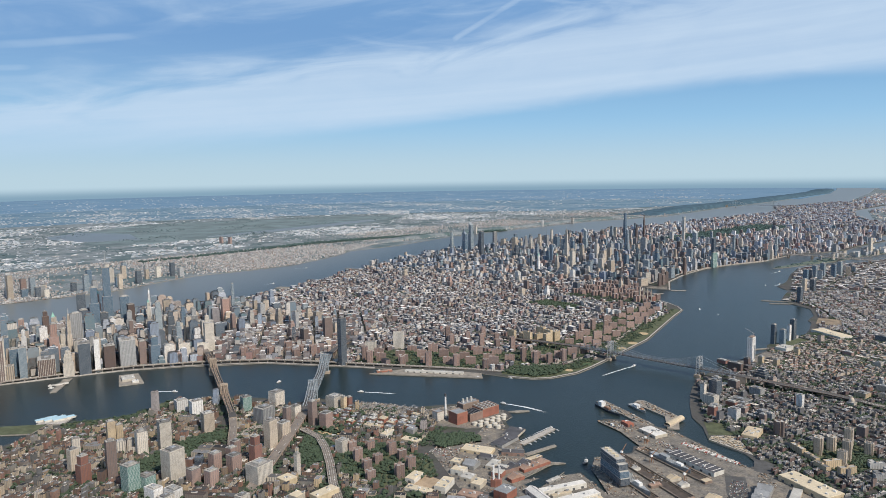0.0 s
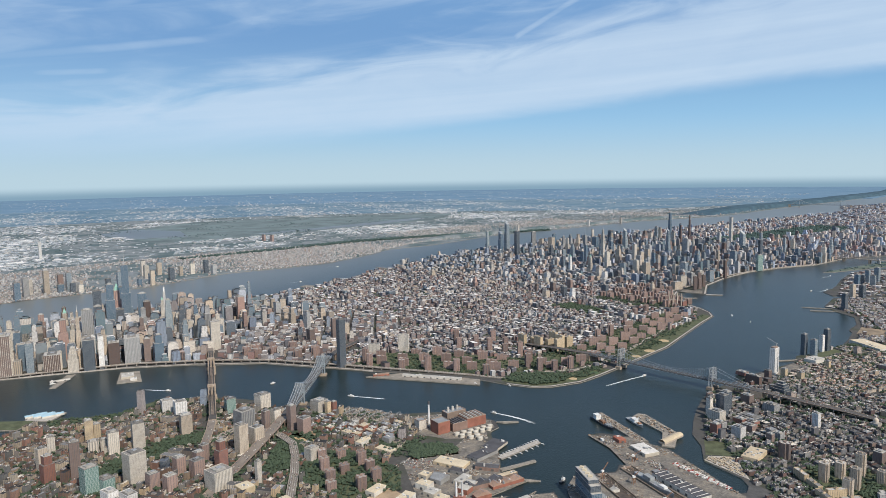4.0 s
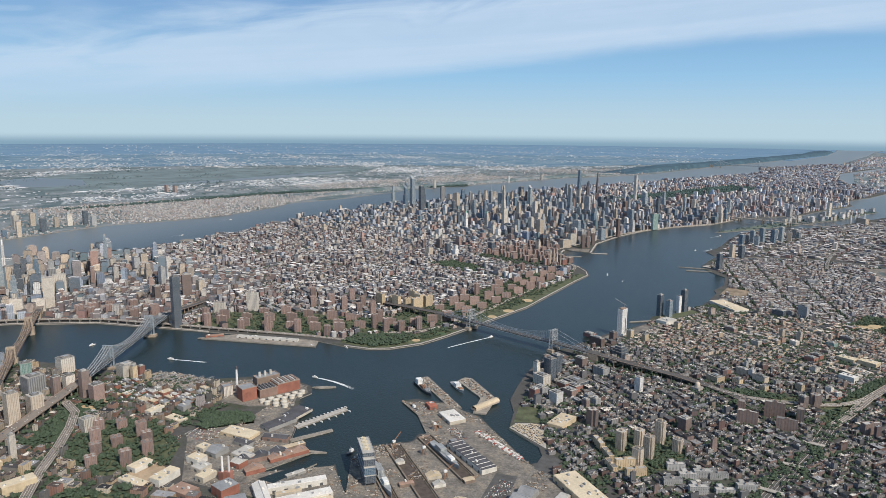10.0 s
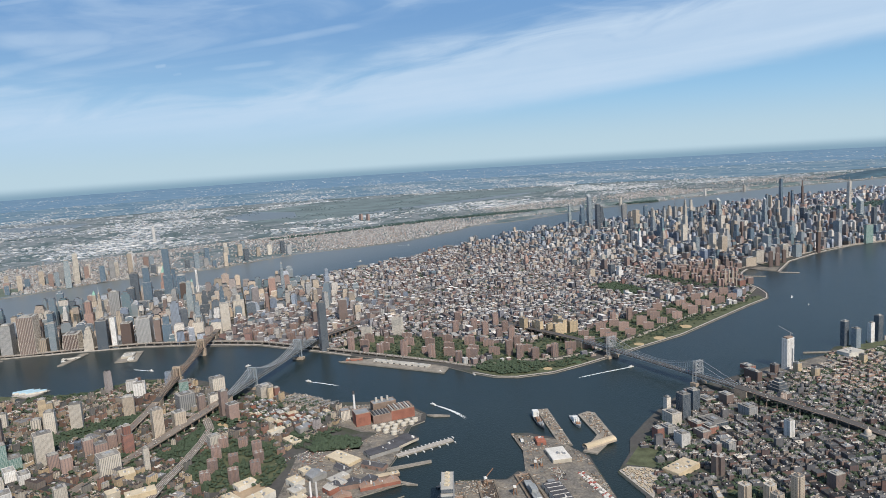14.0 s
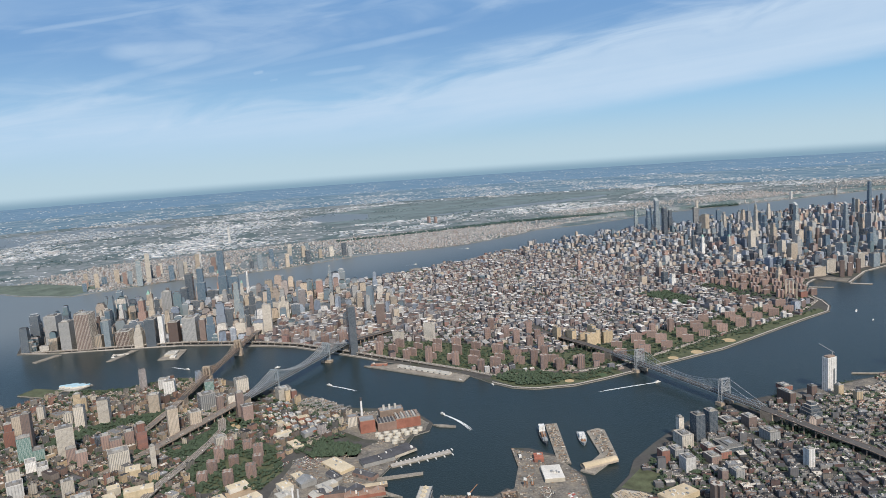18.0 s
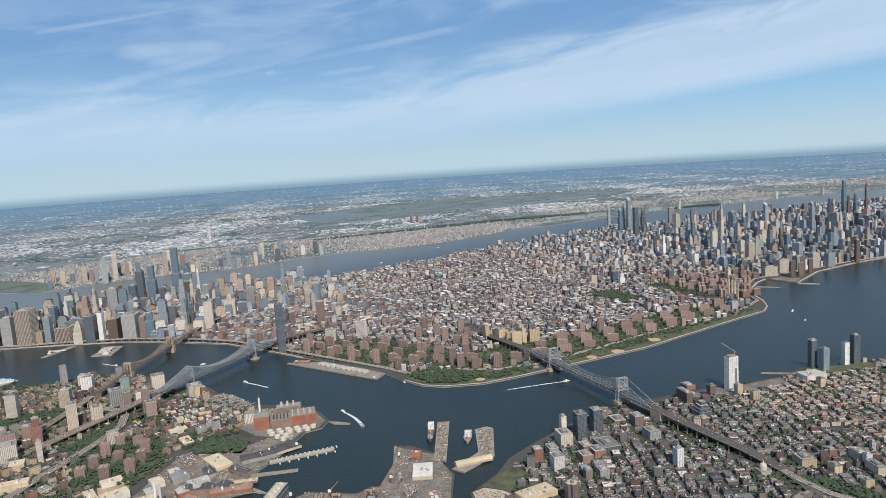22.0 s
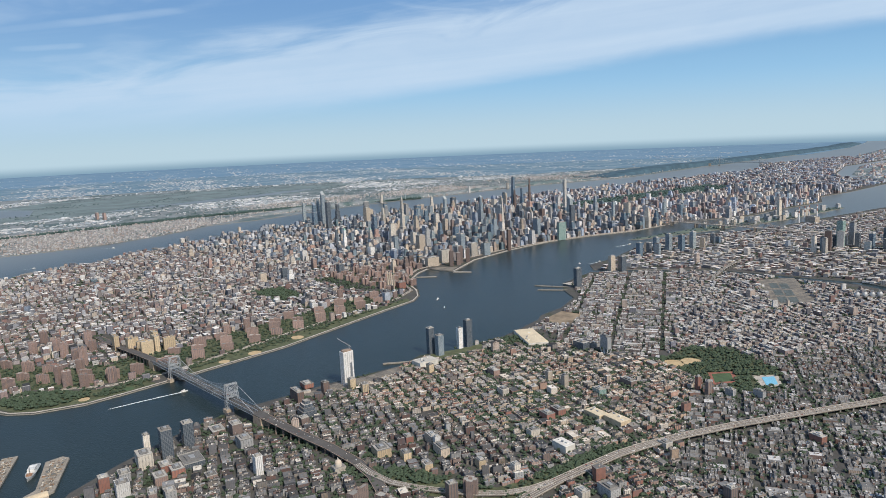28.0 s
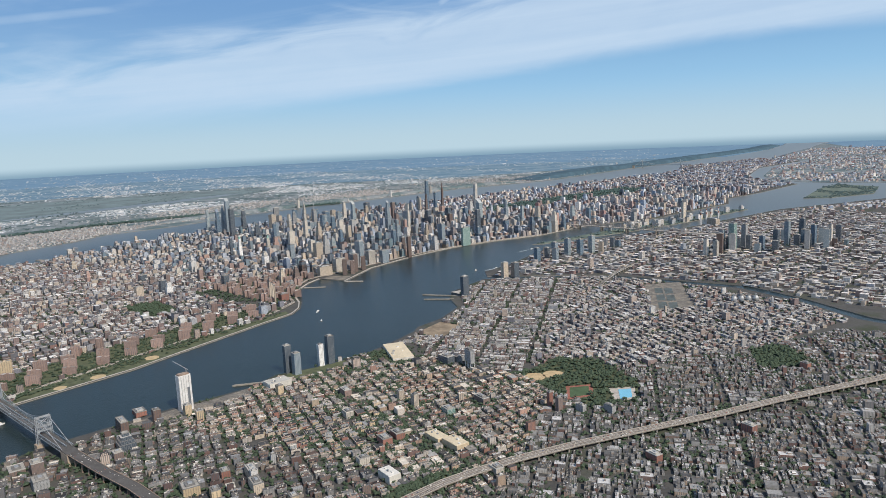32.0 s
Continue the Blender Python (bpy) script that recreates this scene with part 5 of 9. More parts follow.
for key, col, bar in (("dark", (0.07, 0.09, 0.115), (0.14, 0.155, 0.175)), ("blue", (0.08, 0.135, 0.19), (0.19, 0.23, 0.28)), ("glass", (0.15, 0.20, 0.245), (0.32, 0.35, 0.37)), ("teal", (0.13, 0.23, 0.215), (0.36, 0.42, 0.40)), ("ice", (0.20, 0.26, 0.30), (0.40, 0.42, 0.42))):
    W[key] = glass_wall(key + "_curtain_wall", [col], single=True, frame_col=bar)
WORDS = {"tan": "tan masonry", "stone": "pale stone", "white": "white concrete", "brown": "brown brick", "grey": "grey concrete", "redbrick": "dark red brick", "brick": "brown-red brick", "yellow": "yellow brick", "pale": "pale brick", "bronze": "dark bronze metal", "pink": "pink granite", "dark": "black glass", "blue": "blue glass", "glass": "grey-blue glass", "teal": "green glass", "ice": "silvery glass"}
M_TOPS = roofing("tower_roofs", [(0.40, 0.39, 0.37), (0.28, 0.27, 0.26), (0.5, 0.49, 0.47), (0.2, 0.2, 0.2)], True)
M_COPPER = plain("green_copper", (0.25, 0.45, 0.38), 0.7)
M_SHIPWHITE = plain("white_ship_paint", (0.78, 0.78, 0.76), 0.4)
M_MAST = plain("grey_mast_steel", (0.45, 0.46, 0.47), 0.5, 0.4)


def cone(parent, name, w, d, z0, z1, mat, top=0.05, label=""):
    bm_ = bmesh.new()
    lo = [bm_.verts.new((x * w / 2, y * d / 2, z0)) for x, y in ((-1, -1), (1, -1), (1, 1), (-1, 1))]
    hi = [bm_.verts.new((x * w / 2 * top, y * d / 2 * top, z1)) for x, y in ((-1, -1), (1, -1), (1, 1), (-1, 1))]
    for i in range(4):
        bm_.faces.new((lo[i], lo[(i + 1) % 4], hi[(i + 1) % 4], hi[i]))
    bm_.faces.new(hi)
    return part(name, bm_, mat, parent, label)


def rim(outline, z0, z1, inner):
    """One low wall that runs round a roof."""
    bm_ = bmesh.new()
    loops_ = [[bm_.verts.new((x_ * f, y_ * f, z_)) for x_, y_ in outline] for f, z_ in ((1.004, z0), (1.004, z1), (inner, z1), (inner, z0))]
    n_ = len(outline)
    for a_, b_ in zip(loops_, loops_[1:]):
        for i_ in range(n_):
            j_ = (i_ + 1) % n_
            bm_.faces.new((a_[i_], a_[j_], b_[j_], b_[i_]))
    return bm_


def tower(x, y, w, d, h, key, turn=-29.0, tiers=None, crown="box", where="among packed city blocks", group="", name="office_tower", category="tower", fins=0):
    """One tall building: body in steps, roof rim, plant room and what crowns it."""
    root = thing(name, x, y, LAND, turn, f"{WORDS[key]} high-rise {where}", category, group)
    ROADS.append((x, y, x + .01, y, max(w, d) * .62))
    steps = tiers or [(1.0, 1.0)]
    z = 0.0
    for f, s in steps:
        z2 = h * f
        body = stacks("body", np.array([0.0]), np.array([0.0]), np.array([w * s]), np.array([d * s]), np.array([0.0]), np.array([z]), [(np.array([z2 - z]), 1.0)], W[key], M_TOPS, root)
        last = (w * s, d * s)
        z = z2
    tw, td = last
    bm_ = rim([(-tw / 2, -td / 2), (tw / 2, -td / 2), (tw / 2, td / 2), (-tw / 2, td / 2)], h - .01, h + .18, 1 - .24 / min(tw, td))
    part("parapet", bm_, W[key] if key in ("white", "stone") else M_TOPS, root)
    if fins:
        for side_ in (-1, 1):
            for along, length in ((0, tw), (1, td)):
                for i in range(fins + 1):
                    bm_ = bmesh.new()
                    p = -length / 2 + length * i / fins
                    if along == 0:
                        block(bm_, p - .06, p + .06, side_ * td / 2 - .03 * 0, side_ * (td / 2 + .09), 0.2, h) if side_ > 0 else block(bm_, p - .06, p + .06, -td / 2 - .09, -td / 2, 0.2, h)
                    else:
                        block(bm_, tw / 2, tw / 2 + .09, p - .06, p + .06, 0.2, h) if side_ > 0 else block(bm_, -tw / 2 - .09, -tw / 2, p - .06, p + .06, 0.2, h)
                    part("facade_fin", bm_, M_FIN, root)
    if crown == "box":
        bm_ = bmesh.new()
        block(bm_, -tw * .28, tw * .28, -td * .28, td * .28, h, h + min(.9, .35 + h * .02))
        pr_ = part("plant_room", bm_, M_TOPS, root)
        bm_ = bmesh.new()
        block(bm_, -tw * .12, tw * .16, -td * .1, td * .14, h + min(.9, .35 + h * .02), h + min(.9, .35 + h * .02) + .22)
        part("cooling_unit", bm_, M_MAST, pr_)
    elif crown == "spire":
        cone(root, "stepped_cap", tw * .7, td * .7, h, h + h * .05, W[key], .4)
        cone(root, "spire", .5, .5, h + h * .05, h + h * .16, M_MAST, .12)
    elif crown == "mast":
        bm_ = bmesh.new()
        block(bm_, -tw * .2, tw * .2, -td * .2, td * .2, h, h + .5)
        part("plant_room", bm_, M_TOPS, root)
        cone(root, "mast", .5, .5, h + .5, h + 12, M_MAST, .2)
    elif crown == "pyramid":
        cone(root, "pyramid_roof", tw, td, h, h + tw * 1.4, M_COPPER, .05, "green copper pyramid roof")
    elif crown == "slant":
        bm_ = bmesh.new()
        lo = [bm_.verts.new(v) for v in ((-tw / 2, -td / 2, h), (tw / 2, -td / 2, h), (tw / 2, td / 2, h), (-tw / 2, td / 2, h))]
        hi = [bm_.verts.new(v) for v in ((-tw / 2, -td / 2, h + tw * .9), (-tw / 2, td / 2, h + tw * .9))]
        bm_.faces.new((lo[0], lo[1], hi[0]))
        bm_.faces.new((lo[2], lo[3], hi[1]))
        bm_.faces.new((lo[1], lo[2], hi[1], hi[0]))
        bm_.faces.new((lo[3], lo[0], hi[0], hi[1]))
        part("sloping_crown", bm_, W[key], root)
    return root


M_FIN = plain("pale_stone_fins", (0.62, 0.58, 0.52), 0.8)
MIDW = "in the middle of the island"
TIPW = "near the tip of the island"
STEP3 = [(.55, 1.0), (.85, .75), (1.0, .5)]
STEP2 = [(.7, 1.0), (1.0, .72)]
DECO = [(.3, 1.0), (.62, .68), (.9, .5), (1.0, .32)]
# latitude, longitude, width, depth, height, walls, steps, crown
for lat, lon, w, d, h, key, tiers, crown in (
        (40.7616, -73.9718, 2.9, 2.9, 42.2, "white", None, "none"), (40.7664, -73.9806, 3.2, 3.6, 43.0, "blue", [(.25, 1.25), (.8, 1.0), (1, .8)], "box"), (40.7647, -73.9776, 1.9, 2.4, 42.0, "bronze", [(.6, 1.0), (.85, .8), (1, .5)], "none"),
        (40.7655, -73.9790, 3.0, 3.2, 30.0, "blue", STEP2, "box"), (40.7484, -73.9857, 5.6, 4.2, 36.5, "stone", DECO, "spire"), (40.7516, -73.9755, 3.6, 3.6, 27.5, "stone", DECO, "spire"), (40.7533, -73.9766, 6.4, 3.0, 24.6, "grey", None, "box"),
        (40.7530, -73.9787, 4.2, 4.2, 33.0, "glass", STEP3, "slant"), (40.7556, -73.9847, 4.6, 4.2, 29.0, "ice", STEP2, "slant"), (40.7560, -73.9903, 4.0, 3.6, 22.8, "grey", None, "mast"), (40.7589, -73.9790, 6.5, 2.8, 25.9, "stone", STEP2, "box"),
        (40.7586, -73.9702, 4.6, 4.6, 25.4, "ice", None, "slant"), (40.7524, -73.9680, 2.6, 4.2, 26.2, "dark", None, "none"), (40.7490, -73.9680, 2.2, 8.6, 15.4, "teal", None, "box"), (40.7616, -73.9680, 3.4, 3.8, 24.6, "glass", STEP2, "box"), (40.7617, -73.9784, 2.6, 3.2, 32.0, "bronze", STEP3, "none"),
        (40.7590, -73.9652, 2.4, 2.6, 21.8, "ice", None, "box"), (40.7410, -73.9881, 1.8, 1.8, 18.8, "dark", None, "box"), (40.7412, -73.9873, 2.4, 2.6, 18.0, "white", STEP2, "pyramid"), (40.7427, -73.9855, 5.4, 5.0, 16.5, "stone", DECO, "pyramid"), (40.7452, -73.9868, 2.4, 2.6, 24.5, "blue", None, "box"),
        (40.7538, -74.0008, 4.6, 5.0, 36.0, "glass", [(.7, 1.0), (1, .8)], "slant"), (40.7527, -74.0012, 4.4, 4.4, 26.0, "blue", STEP2, "slant"), (40.7545, -74.0022, 3.4, 3.6, 30.8, "glass", STEP3, "box"), (40.7537, -74.0037, 3.0, 3.4, 27.0, "ice", STEP2, "box"), (40.7520, -73.9985, 4.4, 4.4, 29.8, "dark", None, "box"), (40.7555, -74.0001, 4.0, 4.2, 23.6, "dark", STEP2, "box"),
        (40.7608, -73.9998, 2.4, 6.4, 20.6, "grey", None, "box"), (40.7600, -73.9962, 2.2, 5.0, 19.0, "blue", None, "box"), (40.7606, -73.9842, 3.6, 3.6, 22.0, "dark", STEP2, "box"), (40.7625, -73.9835, 3.8, 3.8, 23.0, "brown", None, "box"), (40.7577, -73.9858, 3.6, 3.6, 22.4, "bronze", STEP2, "box"), (40.7594, -73.9745, 4.8, 4.2, 20.2, "dark", None, "box"),
        (40.7562, -73.9755, 4.4, 4.0, 21.5, "dark", None, "box"), (40.7548, -73.9722, 3.6, 3.8, 19.6, "bronze", None, "box"), (40.7570, -73.9720, 4.0, 3.8, 18.7, "grey", STEP2, "box"), (40.7503, -73.9752, 3.4, 3.6, 20.5, "pink", STEP2, "box"), (40.7497, -73.9725, 3.0, 3.2, 17.0, "tan", STEP2, "box"), (40.7480, -73.9795, 3.0, 3.0, 18.0, "brown", STEP2, "box"),
        (40.7467, -73.9745, 3.2, 3.0, 16.5, "blue", None, "box"), (40.7437, -73.9713, 2.0, 3.0, 16.5, "bronze", None, "box"), (40.7443, -73.9722, 2.0, 3.0, 14.6, "bronze", None, "box"), (40.7600, -73.9725, 3.8, 3.8, 19.0, "blue", None, "box"), (40.7640, -73.9735, 4.0, 3.6, 21.0, "white", None, "box"), (40.7673, -73.9822, 2.6, 3.4, 22.9, "tan", None, "box"), (40.7685, -73.9830, 4.6, 3.0, 22.9, "glass", STEP2, "box")):
    X, Y = G(lat, lon)
    tower(X, Y, w, d, h, key, -29, tiers, crown, MIDW, "towers of the middle island", fins=6 if (key == "white" and h > 40) else 0)
for lat, lon, w, d, h, key, tiers, crown in (
        (40.7130, -74.0132, 6.0, 6.0, 41.7, "blue", [(.1, 1.0), (.55, .97), (1, .72)], "mast"), (40.7109, -74.0116, 5.0, 5.4, 32.9, "blue", STEP2, "box"), (40.7103, -74.0120, 4.6, 4.8, 29.8, "dark", None, "box"), (40.7133, -74.0119, 3.6, 5.4, 22.6, "blue", None, "box"), (40.7136, -74.0152, 5.0, 5.0, 22.5, "pink", STEP2, "pyramid"), (40.7123, -74.0083, 4.4, 4.2, 22.0, "stone", [(.52, 1.0), (.9, .5), (1, .36)], "pyramid"),
        (40.7131, -74.0092, 3.0, 3.0, 28.2, "white", DECO, "box"), (40.7108, -74.0056, 3.2, 3.8, 26.5, "ice", [(.2, 1.2), (.6, 1), (.85, .9), (1, .72)], "box"), (40.7178, -74.0062, 2.6, 2.6, 25.0, "glass", STEP3, "box"), (40.7107, -74.0012, 3.6, 5.2, 16.5, "pale", None, "none"), (40.7130, -74.0038, 4.4, 7.0, 14.0, "stone", [(.8, 1.0), (1, .35)], "spire"), (40.7168, -74.0060, 5.2, 4.6, 16.8, "pink", None, "box"),
        (40.7078, -74.0089, 3.4, 6.0, 24.8, "grey", None, "box"), (40.7070, -74.0097, 4.2, 4.2, 24.0, "tan", STEP3, "pyramid"), (40.7065, -74.0076, 3.6, 3.6, 27.0, "tan", DECO, "spire"), (40.7062, -74.0085, 4.6, 4.6, 22.7, "pink", STEP2, "box"), (40.7094, -74.0105, 5.6, 4.4, 22.6, "dark", None, "box"), 
        
        (40.7027, -74.0130, 4.0, 4.0, 16.4, "ice", None, "box"), (40.7040, -74.0135, 4.2, 4.6, 15.0, "tan", STEP2, "box"), (40.7049, -74.0120, 4.0, 3.8, 15.6, "stone", STEP3, "box"), (40.7055, -74.0100, 3.4, 3.4, 20.0, "white", STEP3, "box"), (40.7085, -74.0120, 3.6, 4.6, 16.0, "stone", STEP2, "box"), (40.7098, -74.0068, 3.0, 3.0, 17.0, "brown", STEP2, "box"), (40.7114, -74.0090, 3.8, 4.0, 18.0, "grey", STEP2, "box"),
        (40.7148, -73.9950, 3.2, 5.0, 13.4, "brown", None, "box"), (40.7090, -74.0160, 4.0, 4.4, 15.0, "brick", STEP2, "box"), (40.7148, -74.0165, 3.4, 4.2, 22.0, "blue", None, "box")):
    X, Y = G(lat, lon)
    tower(X - 3, Y - 2, w, d, h, key, -38, tiers, crown, TIPW, "towers of the island's tip", fins=10 if key == "brown" and h > 20 else 0)
for x, y, w, d, h, key in ((-310.3, -87.7, 8.4, 7, 19.7, "grey"), (-298.5, -84.1, 7.1, 6, 16.7, "grey"), (-287.3, -77.1, 9.8, 8.2, 21.3, "brown"), (-285.3, -71.1, 4.7, 3.9, 6.9, "tan"), (-279.7, -67.9, 4.2, 3.5, 16, "glass"), (-271.6, -61.3, 9.1, 7.7, 9.5, "bronze"), (-262.3, -56.5, 6.1, 5.1, 12.5, "stone"), (-256.8, -51.3, 6.6, 5.5, 16.1, "dark"), (-252.7, -47.1, 3, 2.6, 17.2, "white"), (-251.6, -40.1, 6.4, 5.4, 12.6, "bronze"), (-247.8, -31.7, 9.3, 7.8, 14, "grey"), (-241.6, -27.2, 4.1, 3.4, 12.3, "brown"), (-243.5, -20.3, 5.3, 4.5, 5.9, "tan")):
    tower(x, y, w, d, h, key, -40, [(.55, 1), (.75, .82), (.9, .62), (1, .45)] if key == "stone" else None, "box", "in the front row at the island's tip", "front row of the tip", fins=10 if key in ("brown", "bronze") and w > 8 else 0)
tower(-134.8, 1.5, 2.8, 3.8, 25.3, "dark", -20, None, "box", "alone beside the steel bridge")
for lat, lon, w, d, h, key, tiers, crown in ((40.7134, -74.0338, 4.6, 4.6, 23.8, "ice", [(.85, 1), (1, .8)], "box"), (40.7146, -74.0352, 3.2, 4.2, 27.1, "stone", None, "box"), (40.7160, -74.0335, 4.4, 4.4, 15.0, "blue", None, "box"), (40.7172, -74.0345, 4.0, 4.4, 16.5, "grey", None, "box"), (40.7185, -74.0338, 4.0, 4.0, 21.0, "tan", None, "box"), (40.7192, -74.0352, 3.4, 3.6, 21.5, "white", None, "box"), (40.7205, -74.0340, 4.2, 4.0, 16.0, "glass", None, "box"),
                                             (40.7262, -74.0345, 4.2, 4.2, 14.0, "blue", None, "box"), (40.7275, -74.0330, 4.0, 4.4, 13.0, "stone", None, "box"), (40.7285, -74.0350, 4.0, 4.0, 15.5, "pale", None, "box"), (40.7295, -74.0338, 3.8, 4.4, 12.5, "tan", None, "box"), (40.7305, -74.0350, 4.0, 4.0, 14.5, "glass", None, "box"), (40.7335, -74.0630, 2.6, 3.0, 22.0, "white", None, "box"), (40.7340, -74.0640, 2.6, 3.0, 17.0, "ice", None, "box"),
                                             (40.7130, -74.0365, 3.6, 3.6, 12.0, "brick", None, "box"), (40.7110, -74.0375, 3.6, 3.8, 13.5, "tan", None, "box"), (40.7155, -74.0375, 3.4, 3.6, 14.0, "dark", None, "box"), (40.7170, -74.0395, 3.4, 3.6, 12.0, "pale", None, "box"), (40.7580, -74.0470, 6.5, 3.0, 9.5, "brick", None, "box"), (40.7582, -74.0490, 6.5, 3.0, 9.5, "brick", None, "box"), (40.7780, -74.0100, 3.4, 3.4, 12.5, "pale", None, "box"), (40.7925, -74.0010, 3.2, 3.6, 11.0, "white", None, "box"), (40.7990, -73.9960, 3.4, 3.4, 10.5, "pale", None, "box")):
    X, Y = G(lat, lon)
    tower(X, Y, w, d, h, key, -20, tiers, crown, "on the far west bank", "towers of the west bank")
rs_ = random.Random(31)
WESTBANK = [(-520, -5), (-494, 72), (-474, 104), (-449, 158), (-444, 245), (-468, 252), (-492, 160), (-530, 70), (-560, 10)]
left = 30
while left:
    x, y = rs_.uniform(-560, -444), rs_.uniform(-5, 250)
    if inside([x], [y], WESTBANK)[0] and all(math.hypot(x - r[0], y - r[1]) > 6 for r in ROADS if abs(r[0] - r[2]) < .1):
        tower(x, y, rs_.uniform(2.8, 4.4), rs_.uniform(3.0, 4.8), rs_.uniform(6, 15), rs_.choice(["blue", "pale", "grey", "tan", "glass", "brick", "stone", "dark"]), -20, None, "box", "on the far west bank", "towers of the west bank")
        left -= 1


def strew(poly, count, wide, tall_, keys, turn, where, group, seed, apart=3.2, name="office_tower", shapes=(None, None, STEP2, STEP3)):
    """Towers at uneven spots inside an outline, clear of those that stand already."""
    r_ = random.Random(seed)
    xs_, ys_ = [p[0] for p in poly], [p[1] for p in poly]
    tries = 0
    while count and tries < 6000:
        tries += 1
        x_, y_ = r_.uniform(min(xs_), max(xs_)), r_.uniform(min(ys_), max(ys_))
        if not inside([x_], [y_], poly)[0] or any(math.hypot(x_ - r[0], y_ - r[1]) < apart + r[4] * .6 for r in ROADS if abs(r[0] - r[2]) < .1):
            continue
        key_ = r_.choice(keys)
        tower(x_, y_, r_.uniform(*wide), r_.uniform(*wide), r_.uniform(tall_[0] ** .5, tall_[1] ** .5) ** 2, key_, turn + r_.choice((0, 0, 6)), r_.choice(shapes), "box", where, group, name)
        count -= 1


strew([(-330, -84), (-312, -92), (-268, -54), (-232, -26), (-236, 30), (-300, 60), (-340, 20), (-345, -40)], 64, (3.0, 5.2), (8, 19), ["stone", "tan", "dark", "grey", "blue", "dark", "brown", "stone", "bronze", "tan", "blue", "glass"], -38, TIPW, "towers of the island's tip", 61)
strew([(-262, 30), (-180, 20), (-170, 70), (-200, 110), (-290, 110)], 22, (2.6, 4.6), (5, 12), ["stone", "brown", "tan", "grey", "brick", "pale"], -28, TIPW, "towers above the tip", 62)
strew([(-150, 420), (-70, 330), (20, 350), (60, 430), (120, 520), (150, 580), (20, 600), (-60, 640), (-150, 640), (-200, 540)], 104, (3.0, 5.8), (9, 23), ["blue", "glass", "grey", "stone", "tan", "stone", "ice", "pink", "pale", "stone", "glass", "tan", "blue", "dark"], -29, MIDW, "towers of the middle island", 63, 3.0, "skyscraper")
strew([(-250, 300), (-120, 200), (-10, 250), (0, 300), (-60, 340), (-140, 420), (-260, 430)], 36, (2.6, 4.6), (4.5, 10), ["tan", "stone", "pale", "brown", "grey", "white", "pink", "dark", "brick"], -29, "over mid-rise city blocks", "towers of the lower middle island", 64, 3.2, "apartment_tower")
strew([(24, 610), (140, 566), (176, 602), (202, 630), (224, 674), (252, 722), (272, 756), (275, 812), (305, 884), (240, 960), (215, 950)], 76, (3.0, 5.4), (6.5, 11.5), ["white", "pale", "tan", "stone", "brown", "pale", "glass", "grey", "pink"], -29, "east of the long park", "towers east of the long park", 65, 3.0, "apartment_tower")
strew([(254, 402), (330, 428), (346, 462), (320, 476), (270, 440), (246, 420)], 20, (2.4, 4.2), (6, 15), ["dark", "blue", "glass", "grey", "bronze", "ice"], -22, "by the rail yards across the creek", "towers across the creek", 66, 2.4, "apartment_tower", (None,))
strew([(136, 360), (175, 405), (196, 440), (184, 446), (160, 420), (130, 384)], 9, (2.6, 3.8), (5, 10), ["glass", "blue", "grey", "tan", "dark"], -22, "on the far bank across the creek", "towers across the creek", 67, 2.4, "apartment_tower", (None,))
# the east bank: new riverside towers
ONE = tower(68.6, 70.5, 2.6, 4.4, 12.8, "white", -25, None, "none", "under construction beside the river", name="apartment_tower")
bm = bmesh.new()
block(bm, -.9, .9, -1.8, 1.8, 12.8, 13.5)
part("unfinished_top", bm, M_BROWNSTEEL, ONE, "dark unfinished top floors")
bm = bmesh.new()
beam(bm, (.3, 1.2, 12.8), (.3, 1.2, 15.0), .2, .2)
beam(bm, (.9, 1.6, 14.5), (-3.2, -1.6, 17.6), .16, .2)
part("crane", bm, M_MAST, ONE, "luffing tower crane")
bm = bmesh.new()
block(bm, 1.31, 1.36, .6, 1.5, 1.0, 8.5)
part("glazed_slot", bm, W["dark"], ONE, "dark glazed slot")
